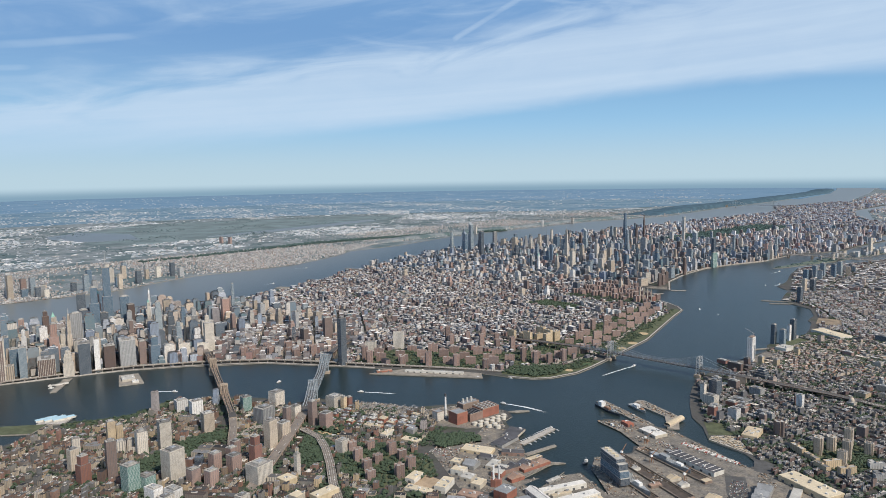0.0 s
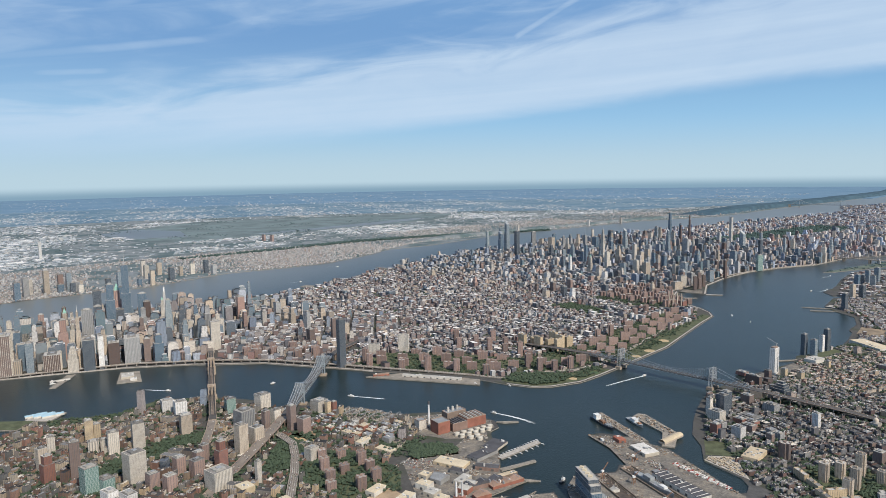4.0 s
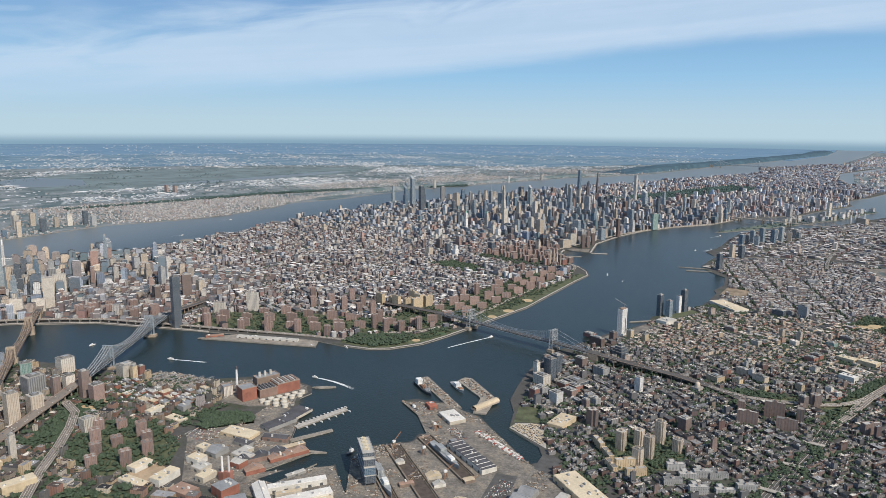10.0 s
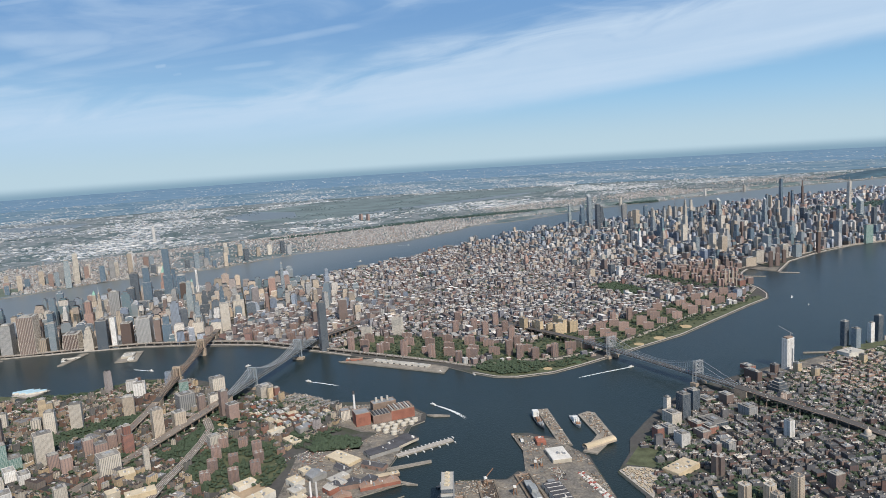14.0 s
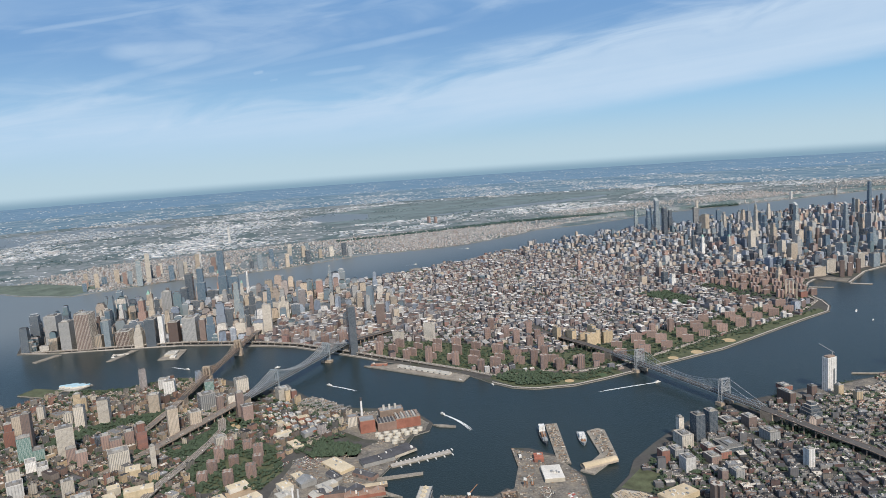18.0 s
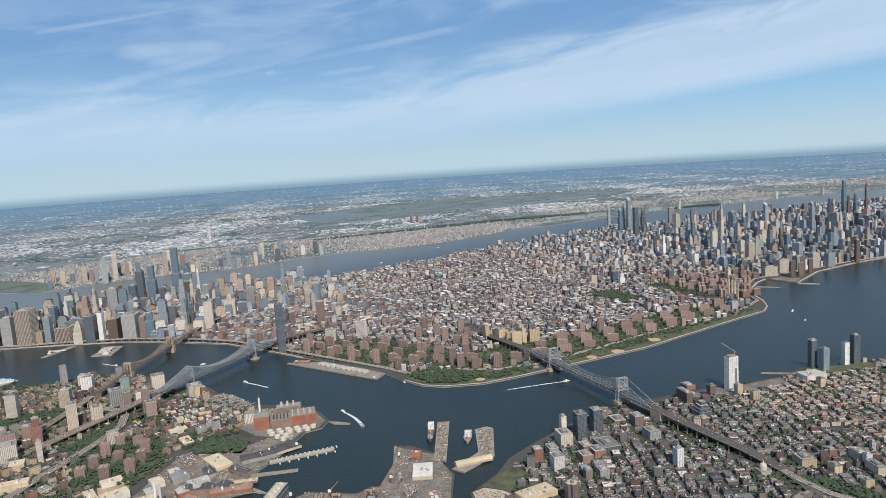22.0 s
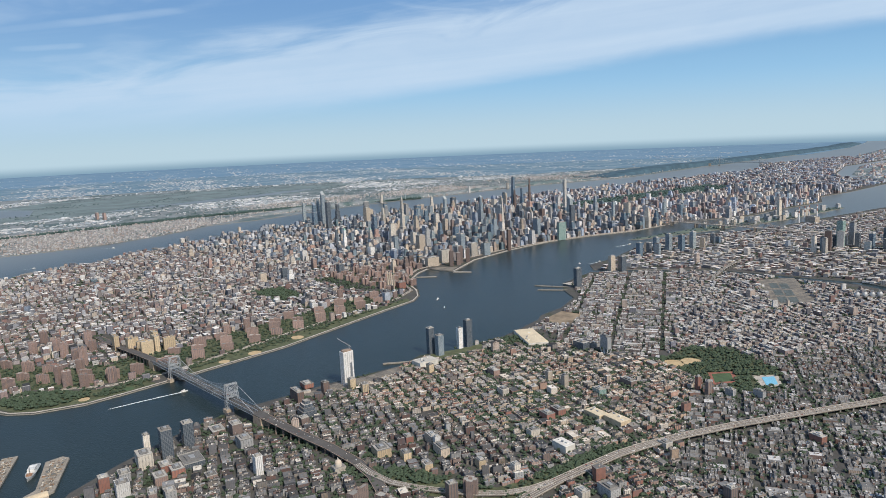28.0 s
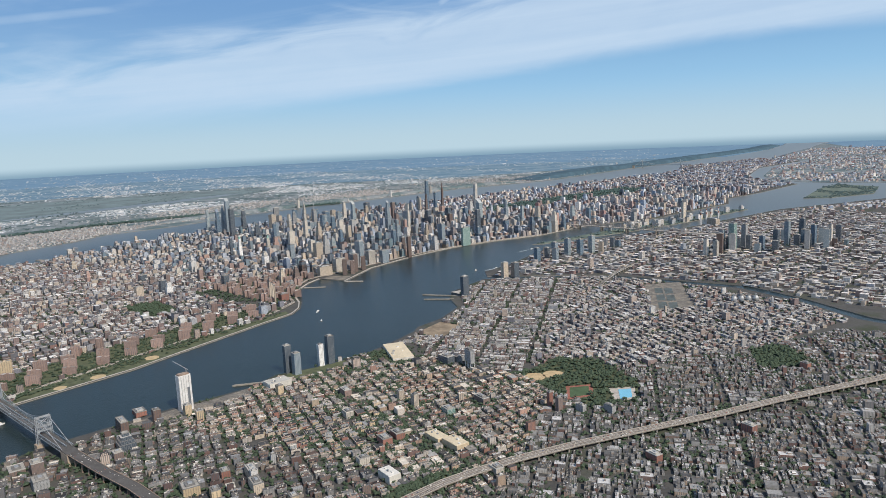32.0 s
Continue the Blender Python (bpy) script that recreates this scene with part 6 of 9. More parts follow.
for x, y, w, d, h, key in ((83.4, 113.5, 2.2, 2.8, 11.3, "dark"), (88, 112.5, 2.6, 2.8, 8.8, "glass"), (92.5, 124, 1.8, 2.2, 9.0, "white"), (95.0, 127.5, 2.4, 3.0, 11.8, "dark"), (114.5, 252.5, 2.6, 4.0, 11.8, "dark"), (124.5, 306.5, 2.6, 4.2, 10.0, "tan"), (131, 308, 3.2, 4.4, 9.8, "dark"), (133.5, 366, 3.4, 3.4, 9.6, "blue"), (151, 393, 3.6, 3.6, 12.4, "glass"), (160, 394, 3.4, 3.8, 11.6, "blue"), (167, 406, 3.4, 3.6, 12.6, "ice"), (143, 384, 3.4, 3.4, 11.0, "glass"),
                           (247.5, 397.5, 2.4, 2.8, 12.0, "pale"), (254, 394, 2.6, 3.0, 11.0, "pale"), (266, 420, 4.2, 4.2, 20.1, "teal"), (259, 421, 2.6, 3.2, 15.0, "glass"), (275, 434, 3.4, 3.4, 17.0, "grey"), (286, 424, 3.0, 3.4, 10.5, "blue"), (296, 431, 3.4, 3.4, 14.0, "dark"), (305, 446, 3.2, 3.4, 18.0, "glass"), (318, 467, 3.4, 3.6, 17.5, "dark"), (323, 449, 3.0, 3.4, 15.0, "blue"), (335, 455, 2.2, 3.0, 14.5, "pale"),
                           (44.4, -3.3, 2, 1.8, 7.7, "pale"), (47.4, -7.3, 5.5, 4.1, 4.3, "stone"), (49.1, -0.4, 3.7, 3.3, 8.9, "dark"), (50.1, 7.3, 3.4, 3.1, 8, "dark"), (56, -22.6, 3.8, 3.4, 4.3, "white"), (47.9, -21.7, 3, 2.7, 4, "redbrick"), (49.2, -16.1, 4, 3, 2.9, "grey"), (55.9, -7.7, 4.2, 3.2, 2.5, "redbrick"), (60, -7.6, 4.9, 3.7, 2.1, "redbrick"), (59.4, -13.1, 4.6, 3.4, 2.3, "brick"), (59.4, -1.2, 7.9, 5.9, 1.7, "dark"), (51, 18.7, 5.5, 4.1, 1.4, "brown"), (57.9, 19.8, 4.2, 3.2, 3.8, "brown"), (67.1, 12.9, 5.2, 3.9, 3.2, "grey"), (82.8, -0.1, 2.4, 2.2, 5.5, "white"), (71.5, -6.6, 3.2, 2.9, 1.4, "brick"), (66.7, -22.7, 2.2, 2, 3.1, "brown"), (69.4, -19.3, 3.1, 2.8, 2.7, "grey"), (75.2, 32.4, 3, 2.7, 2.9, "brown"), (54.8, 63.2, 4.9, 3.7, 1.6, "redbrick"), (60, 50, 7, 2.4, 4.0, "bronze"), (73, 66, 2.4, 2.2, 4.2, "yellow"), (66, 59, 2.4, 2.4, 4.6, "bronze"), (142.5, 137.5, 6.0, 3.6, 3.2, "dark"), (147.5, 139.5, 3.4, 3.2, 2.4, "grey"), (147, 91, 2.0, 2.0, 4.6, "tan"), (93, 92, 2.4, 2.2, 3.2, "yellow"), (100, -29, 3.0, 3.4, 4.2, "brown")):
    tower(x, y, w, d, h, key, -32, None, "box", "near the east bank of the river", "towers of the east bank", "apartment_tower")
tower(71.5, 39.5, 5.2, 4.8, 5.4, "dark", -32, [(.42, 1.0), (.62, .84), (.82, .64), (1, .42)], "none", "stepping down towards the bridge", name="apartment_tower")
# a hotel raised on white slanting struts
HOTEL = thing("strutted_hotel", 153.5, 134, LAND, -48, "grey slab hotel raised on white slanting struts", "hotel")
ROADS.append((153.5, 134, 153.51, 134, 3.4))
stacks("body", np.array([0.0]), np.array([0.0]), np.array([5.6]), np.array([1.8]), np.array([0.0]), np.array([2.4]), [(np.array([5.0]), 1.0)], W["grey"], M_TOPS, HOTEL)
bm = bmesh.new()
block(bm, -1.2, 1.2, -.8, .8, 0, 2.4)
part("core", bm, W["dark"], HOTEL)
for k in range(4):
    for sy in (-.85, .85):
        bm = bmesh.new()
        beam(bm, (-2.1 + k * 1.4, sy, 0), (-2.1 + k * 1.4 + (.7 if k % 2 else -.7), sy, 2.4), .22, .22)
        part("strut", bm, M_SHIPWHITE, HOTEL, "white slanting strut")
bm = bmesh.new()
block(bm, -1.6, 1.2, -.6, .6, 7.4, 7.9)
part("plant_room", bm, M_TOPS, HOTEL)
# brick and stone high-rises between the two old bridges' approaches
for x, y, w, d, h, key, turn in ((-104.3, -119.8, 3.1, 3.4, 10, "redbrick", -14), (-94.5, -131.7, 5.9, 6.5, 6.5, "stone", -14), (-106.6, -107, 3.4, 3.7, 11.2, "tan", -14), (-107.1, -98.2, 3.8, 4.2, 7.1, "tan", -14), (-141, -99.5, 3.9, 4.2, 7.6, "tan", -32), (-145.9, -117.9, 3.8, 4.2, 10, "pale", -32), (-169.2, -120.5, 2.7, 2.9, 8.4, "yellow", -32), (-166.9, -118.7, 2.2, 2.4, 6.7, "yellow", -32), (-149, -126.2, 3.4, 3.7, 9, "pale", -32), (-142.6, -146.3, 2.8, 3.1, 13.7, "brown", -32), (-123, -139.5, 5.2, 5.7, 10.7, "stone", -14), (-113.9, -140.6, 3.1, 3.4, 5.6, "brick", -14), (-107.8, -139.2, 3.2, 3.5, 5.4, "brick", -14), (-114.6, -128.7, 3.1, 3.4, 6.2, "brick", -14), (-107.6, -127.7, 3.5, 3.9, 6, "brick", -14), (-113.6, -120.9, 2.8, 3.1, 5.2, "brick", -14), (-115, -116.8, 2.4, 2.7, 5.9, "brick", -14), (-84.8, -124, 1.5, 1.7, 7.8, "pale", -14), (-167.7, -83.7, 4.3, 4.7, 5, "white", -32), (-158.4, -85.3, 4.3, 4.7, 6.2, "white", -32), (-132.6, -64, 4.8, 5.3, 6.1, "pale", -14), (-140.6, -75, 3.5, 3.8, 6.5, "teal", -32), (-125, -84.3, 5.8, 6.4, 6.6, "grey", -14), (-114.5, -83.8, 2.3, 2.6, 7.5, "brown", -14), (-113.3, -79.2, 3, 3.3, 6.7, "pale", -14), (-104.8, -80.1, 2.6, 2.8, 9.7, "brown", -14), (-98.2, -80.9, 3.6, 4, 6, "brick", -14), (-106.5, -58.9, 5.1, 5.6, 5.1, "pale", -14), (-101.2, -60.3, 1.8, 2, 5.5, "yellow", -14), (-99.7, -58.2, 1.9, 2.1, 5, "redbrick", -14), (-79.5, -102.1, 3.5, 3.8, 4.9, "stone", -14), (-157.5, -127.9, 3.1, 3.5, 4.8, "pale", -32), (-156, -124.7, 2.2, 2.4, 4.5, "pale", -32), (-127, -147.5, 4.6, 3.8, 4.6, "teal", -12), (-130, -151, 4, 4.4, 9.2, "teal", -12), (-150, -151, 3.2, 3.6, 9.5, "redbrick", -12), (-160, -146, 2.6, 3.0, 8.5, "tan", -12), (-120, -152, 5, 3.4, 3.4, "white", -12), (-114, -150, 5, 3.4, 3.0, "white", -12), (-108, -160, 3.4, 4.0, 6.0, "stone", -12), (-98, -162, 4.6, 4.6, 5.6, "white", -12), (-172, -134, 2.2, 2.6, 6.4, "pale", -35), (-88, -150, 3.0, 3.6, 4.8, "stone", -12), (-76, -150, 3.4, 5.4, 3.4, "pale", -12)):
    tower(x, y, w, d, h, key, turn, STEP2 if key == "redbrick" and h > 8 else None, "box", "among trees by the bridge approaches", "high-rises by the approaches", "apartment_tower")

# ---- brick tower estates ----


def wall_prism(name, outline, h, mats, parent):
    """An upright prism over an outline, with storeys counted up its walls."""
    bm_ = bmesh.new()
    uv = bm_.loops.layers.uv.new("UVMap")
    lo = [bm_.verts.new((x, y, 0)) for x, y in outline]
    hi = [bm_.verts.new((x, y, h)) for x, y in outline]
    run = 0.0
    n = len(outline)
    for i in range(n):
        j = (i + 1) % n
        l = math.hypot(outline[j][0] - outline[i][0], outline[j][1] - outline[i][1])
        f = bm_.faces.new((lo[i], lo[j], hi[j], hi[i]))
        for loop, c in zip(f.loops, ((run, 0), (run + l, 0), (run + l, h), (run, h))):
            loop[uv].uv = c
        run += l
    top = bm_.faces.new(hi)
    top.material_index = 1
    return part(name, bm_, mats, parent)


def cross(arm, wide):
    a, b = arm / 2, wide / 2
    return [(-b, -a), (b, -a), (b, -b), (a, -b), (a, b), (b, b), (b, a), (-b, a), (-b, b), (-a, b), (-a, -b), (-b, -b)]


def zigzag(l, w):
    return [(-l / 2, -w), (-l / 6, -w), (-l / 6, -w / 2), (l / 2, -w / 2), (l / 2, w / 2), (l / 6, w / 2), (l / 6, w), (-l / 2, w)]


def estate_block(outline, h, key, label, group):
    root = thing("apartment_block", 0, 0, -60, 0, label, "apartment block", group)
    wall_prism("outer_wall", outline, h, [W[key], M_TOPS], root)
    xs, ys = [p[0] for p in outline], [p[1] for p in outline]
    bm_ = bmesh.new()
    block(bm_, -.45, .45, -.4, .4, h, h + .42)
    lh = part("lift_house", bm_, W[key], root)
    bm_ = bmesh.new()
    block(bm_, -.22, .2, -.2, .2, h + .42, h + .62)
    part("water_tank", bm_, M_BROWNSTEEL, lh)
    part("parapet", rim(outline, h - .01, h + .13, .93), W[key], root)
    return root


def place_all(first, spots):
    """Stands the first at the first spot and copies it to the others. Spots: x, y, turn."""
    for n, (x, y, turn) in enumerate(spots):
        m = pose(x, y, LAND, 0, 0, turn) @ Matrix.Diagonal((1, 1, (1.0, .82, 1.12, .9, 1.2, .76, 1.04)[n % 7], 1))
        if n == 0:
            first.matrix_world = m
        else:
            copy_thing(first, m)
        ROADS.append((x, y, x + .01, y, 2.4))


FAR_E = estate_block(cross(3.4, 1.2), 4.1, "brick", "brown-red brick cross-shaped apartment block among trees", "brick estate by the yard")
place_all(FAR_E, [(-76.5, -100.5, 12), (-71, -96.5, 12), (-62, -97.5, 12), (-56.5, -101, 12), (-70.5, -107.5, 12), (-63.5, -106, 12), (-50.5, -107, 12), (-64, -113.5, 12), (-60, -119, 12), (-51.5, -114.5, 12)])
WYT = estate_block(cross(2.8, 1.9), 6.2, "tan", "tan brick apartment tower standing on a lawn", "pale brick towers on a lawn")
place_all(WYT, [(82, -51.5, -25), (87, -46.2, -25), (90.4, -54, -25), (87.8, -60.5, -25), (93, -42.5, -25), (98.4, -47.5, -25)])
WYL = estate_block([(-3, -.8), (3, -.8), (3, .8), (-3, .8)], 2.6, "yellow", "long low yellow brick apartment slab", "pale brick slabs")
place_all(WYL, [(75.5, -52.5, -60), (79, -58.5, -60), (84.5, -63, 30), (81, -66, -60), (88, -68, 30)])
BRN = estate_block(cross(3.6, 1.8), 5.6, "brown", "dark brown brick apartment tower over low houses", "dark brick towers")
place_all(BRN, [(71, -36.5, -25), (143.2, 8.6, 10)])
ZIG = estate_block(zigzag(5.2, 1.0), 4.0, "brick", "brown-red brick slab block of a riverside estate", "riverside brick estate")
LESB = [(-28, 47, 20), (-34, 40, 20), (-22, 54, 20), (-40, 44, 20), (-16, 62, 25), (-20, 70, 25), (-12, 78, 25), (-18, 84, 25), (-8, 92, 25), (-14, 98, 25), (-4, 106, 25), (-10, 112, 25), (-2, 120, 25), (-8, 126, 25), (2, 132, 25), (-4, 140, 25), (6, 146, 25), (0, 154, 25), (9, 160, 25), (3, 168, 25), (12, 176, 25), (6, 184, 25), (15, 190, 25), (8, 198, 25), (-22, 104, 25), (-24, 92, 25), (-28, 80, 25), (-12, 132, 25), (-14, 146, 25), (-6, 162, 25), (-2, 176, 25),
        (-52, 34, 10), (-58, 24, 10), (-64, 34, 10), (-70, 22, 10), (-76, 30, 10), (-62, 44, 10), (-72, 42, 10), (-82, 20, 5), (-88, 30, 5), (-94, 18, 5), (-100, 28, 5), (-106, 16, 5), (-112, 26, 5), (-118, 14, 5), (-86, 42, 5), (-98, 40, 5), (-110, 38, 5), (-124, 24, 5)]
place_all(ZIG, LESB)
TALLB = estate_block(cross(3.2, 1.6), 6.6, "brick", "tall brown-red brick apartment tower by the river", "riverside brick towers")
place_all(TALLB, [(-38, 34, 15), (-31, 36, 15), (-45, 36, 15), (-25, 44, 20), (-90, 12, 5), (-104, 10, 5), (-122, 8, 5), (-76, 16, 5), (-60, 16, 5), (-128, 14, 0), (-48, 48, 15), (-56, 56, 15), (-66, 60, 15), (-76, 62, 15), (-86, 66, 15), (-70, 72, 15), (-80, 78, 15), (-94, 60, 15), (-100, 70, 15), (-26, 112, 25), (-20, 120, 25), (-10, 190, 25), (-16, 182, 25)])
SMI = estate_block(cross(4.4, 1.7), 5.0, "brick", "brown brick cross-shaped block by the stone bridge", "brick estate by the stone bridge")
place_all(SMI, [(-166, 6, 20), (-174, 12, 20), (-182, 6, 20), (-190, 2, 20), (-160, 14, 20), (-170, 20, 20), (-180, 20, 20), (-190, 14, 20), (-198, 10, 20), (-196, 0, 20)])
SOU = estate_block([(-3, -1.1), (3, -1.1), (3, 1.1), (-3, 1.1)], 8.0, "pale", "pale brick slab tower by the stone bridge", "pale slab towers")
place_all(SOU, [(-228, -10, 40), (-222, -2, 40), (-236, -4, -50), (-230, 8, 40), (-120, 42, 10), (-132, 30, 10)])
YEL = estate_block([(-2.6, -1.1), (2.6, -1.1), (2.6, 1.1), (-2.6, 1.1)], 6.4, "yellow", "sunlit yellow brick apartment slab", "yellow brick slabs")
place_all(YEL, [(-52, 77, -28), (-46, 79, 62), (-41, 82, -28), (-37, 86, 62), (-46, 86, -28), (-56, 82, 62), (-62, 78, -28), (-40, 76, 62)])
STU = estate_block(cross(5.0, 1.6), 4.0, "brick", "red-brown brick block of a large estate", "large brick estate")
stu = []
for i in range(9):
    for j in range(8):
        u, v = -62 + i * 8.5, 226 + j * 8.5
        stu.append((u * 1.0 + (v - 226) * .42 + (i % 2) * 1.5, v - (u + 62) * .46 + 26, 16 + 45 * ((i + j) % 2)))
STUY = [(-60, 232), (14, 204), (14, 236), (2, 262), (-6, 292), (-36, 304)]
PARKS.append(STUY)
wood(STUY, 500, 0.6, 1.0)
place_all(STU, [s for s in stu if inside([s[0]], [s[1]], STUY)[0]])
WAT = estate_block(cross(3.0, 2.0), 11.0, "brown", "dark brown brick tower standing over the river", "brown river towers")
place_all(WAT, [(12, 303, 16), (15, 309, 16), (14, 316, 16), (17, 322, 16)])
for x, y, w, d, h, key in ((-2, 300, 4, 10, 6.5, "tan"), (0, 318, 4, 8, 9.0, "pale"), (6, 330, 5, 5, 10.0, "grey"), (12, 345, 4, 6, 10.0, "stone"), (20, 352, 4, 6, 9.5, "glass"), (10, 228, 4, 5, 4.0, "redbrick"), (-8, 266, 6, 5, 3.0, "grey")):
    tower(x, y, w, d, h, key, -29, None, "box", "by the river drive", "riverside hospital blocks", "riverside_block")
# the domed bank beside the bridge road
bank = thing("domed_bank", 103.5, 8.6, LAND, -32, "pale stone bank with a tall ribbed dome", "bank")
ROADS.append((103.5, 8.6, 103.51, 8.6, 2.4))
wall_prism("hall", [(-1.5, -1.7), (1.5, -1.7), (1.5, 1.7), (-1.5, 1.7)], 1.7, [W["stone"], M_TOPS], bank)
bm = bmesh.new()
bmesh.ops.create_cone(bm, cap_ends=True, segments=16, radius1=1.0, radius2=1.0, depth=.8)
bmesh.ops.translate(bm, verts=bm.verts, vec=(0, 0, 2.1))
part("drum", bm, W["stone"], bank)
bm = bmesh.new()
bmesh.ops.create_uvsphere(bm, u_segments=16, v_segments=8, radius=1.0)
bmesh.ops.bisect_plane(bm, geom=bm.verts[:] + bm.edges[:] + bm.faces[:], plane_co=(0, 0, 0), plane_no=(0, 0, 1), clear_inner=True)
for v in bm.verts:
    v.co.z = v.co.z * 1.1 + 2.5
dome = part("dome", bm, W["tan"], bank, "tan ribbed dome")
bm = bmesh.new()
bmesh.ops.create_cone(bm, cap_ends=True, segments=10, radius1=.25, radius2=.08, depth=.7)
bmesh.ops.translate(bm, verts=bm.verts, vec=(0, 0, 3.9))
part("lantern", bm, W["stone"], dome)
for x, y in ((10, 219), (7, 222), (4, 225), (1, 228)):
    st = thing("power_chimney", x, y, LAND, 0, "tall tan power station chimney by the bend", "chimney", "power station chimneys")
    bm = bmesh.new()
    bmesh.ops.create_cone(bm, cap_ends=True, segments=14, radius1=.55, radius2=.38, depth=11)
    bmesh.ops.translate(bm, verts=bm.verts, vec=(0, 0, 5.5))
    part("shaft", bm, W["tan"], st)
    bm = bmesh.new()
    bmesh.ops.create_cone(bm, cap_ends=True, segments=14, radius1=.46, radius2=.46, depth=.4)
    bmesh.ops.translate(bm, verts=bm.verts, vec=(0, 0, 11.0))
    part("rim", bm, M_TOPS, st)

for k, (x, y) in enumerate(((247, 563), (252, 569), (256, 575), (263, 583))):
    st = thing("power_chimney", x, y, LAND, 0, "red and white banded power station chimney on the far bank", "chimney", "banded chimneys")
    for z0, z1, key in ((0, 9, "white"), (9, 11, "redbrick"), (11, 13, "white"), (13, 14.4, "redbrick")):
        bm = bmesh.new()
        bmesh.ops.create_cone(bm, cap_ends=True, segments=12, radius1=.75 - z0 * .02, radius2=.75 - z1 * .02, depth=z1 - z0)
        bmesh.ops.translate(bm, verts=bm.verts, vec=(0, 0, (z0 + z1) / 2))
        part("chimney_band", bm, W[key], st)
tower(258, 566, 12, 5, 5.5, "tan", -50, None, "box", "beside banded chimneys on the far bank", "", "boiler_house")
SLB = estate_block(zigzag(6.4, 1.1), 5.0, "brown", "broad dark brown brick slab near the expressway", "dark brick slabs")
place_all(SLB, [(119.5, -17.5, -10), (131.5, -17.5, -10), (136.5, -8.5, 80), (118.5, -5.5, 80), (128.5, -8.5, -10), (157, -10, 30)])
LOW = estate_block([(-2.6, -.8), (2.6, -.8), (2.6, .8), (.2, .8), (.2, 2.6), (-1.4, 2.6), (-1.4, .8), (-2.6, .8)], 1.9, "grey", "grey brick walk-up block with a flat roof", "pale walk-up blocks")
place_all(LOW, [(98.4, -58.5, 20), (102, -62.5, 20), (105.8, -60.4, 20), (110, -59.5, 20), (104.8, -70.5, 20), (111.5, -67.8, 20), (98, -68, 20), (117, -64, 20)])
for x, y, w, d, h, key in ((120.5, 34, 5, 2.6, 2.6, "tan"), (126.5, 27.5, 5.4, 2.8, 2.8, "tan"), (118, 21.5, 3.2, 2.4, 2.4, "yellow"), (148.5, 62, 4.4, 3.2, 2.2, "redbrick"), (123.5, 31, 1.8, 1.8, 3.6, "white"), (114, 31, 3.0, 2.4, 2.6, "redbrick"), (122, 42.5, 1.2, 1.4, 2.8, "grey"), (151, 66, 4.6, 3.0, 2.4, "redbrick"), (139, 6, 2.2, 2.6, 4.2, "brown"), (80, 63.5, 2.2, 2.4, 3.8, "yellow"), (110, 21.5, 5.0, 4.4, 2.6, "yellow"), (170, 16.5, 3.2, 2.6, 2.4, "pale"), (176, 20, 5.2, 3.2, 2.8, "grey"), (140, 24, 2.6, 2.2, 2.4, "yellow"), (127, 17, 2.4, 2.4, 2.4, "yellow"), (150, 24.5, 2.2, 2.0, 2.4, "pale"), (195, 98, 1.6, 1.8, 4.8, "brown"), (191.5, 101, 1.4, 1.6, 5.2, "redbrick"), (202, 99, 3.4, 1.6, 2.6, "grey"), (211, 101, 3.8, 1.8, 2.4, "grey"), (226, 70, 4, 2.4, 2.0, "redbrick"), (252, 95, 3.8, 2.6, 2.4, "redbrick"), (276, 158, 3.0, 2.4, 2.2, "redbrick"), (160, 88, 4, 3, 2.2, "teal"), (168, 100, 6, 2.6, 2.2, "brown"), (140, 95, 2, 2, 4.0, "tan"), (128, 78, 4, 2.6, 2.2, "stone"), (118, 96, 5, 2.6, 2.4, "pink"), (148, 48, 2.6, 3.2, 2.2, "pale"), (186, 52, 3.4, 2.6, 2.0, "pale"), (204, 28, 2.4, 2.4, 3.4, "brown")):
    tower(x, y, w, d, h, key, -40, None, "box", "standing over low row houses", "larger houses of the east bank", "apartment_house", "house")

# ---- the old shipyard, power station and piers ----
M_WHITEROOF = plain("white_roof_sheet", (0.72, 0.70, 0.66), 0.7, 0, 0.3, 0.15)
M_TANROOF = plain("tan_roof_gravel", (0.56, 0.47, 0.34), 0.9, 0, 0.3, 0.15)
M_DARKROOF = plain("dark_tarred_roof", (0.09, 0.09, 0.10), 0.8, 0, 0.3, 0.3)
M_GREYROOF = plain("grey_metal_roof", (0.33, 0.34, 0.35), 0.6, 0.2, 0.3, 0.2)
M_PALESHEET = plain("pale_grey_roof_sheet", (0.50, 0.485, 0.45), 0.75, 0, 0.3, 0.18)
M_CREAMROOF = plain("cream_roof_coating", (0.66, 0.57, 0.42), 0.85, 0, 0.25, 0.12)
M_RUSTYROOF = plain("faded_pink_roof", (0.36, 0.245, 0.19), 0.9, 0, 0.4, 0.25)
M_REDROOF = plain("rust_red_roof", (0.40, 0.15, 0.10), 0.8)
ROOFS = {"white": M_WHITEROOF, "tan": M_TANROOF, "dark": M_DARKROOF, "grey": M_GREYROOF, "red": M_REDROOF, "pale": M_PALESHEET, "cream": M_CREAMROOF, "rusty": M_RUSTYROOF, "striped": M_DARKROOF}


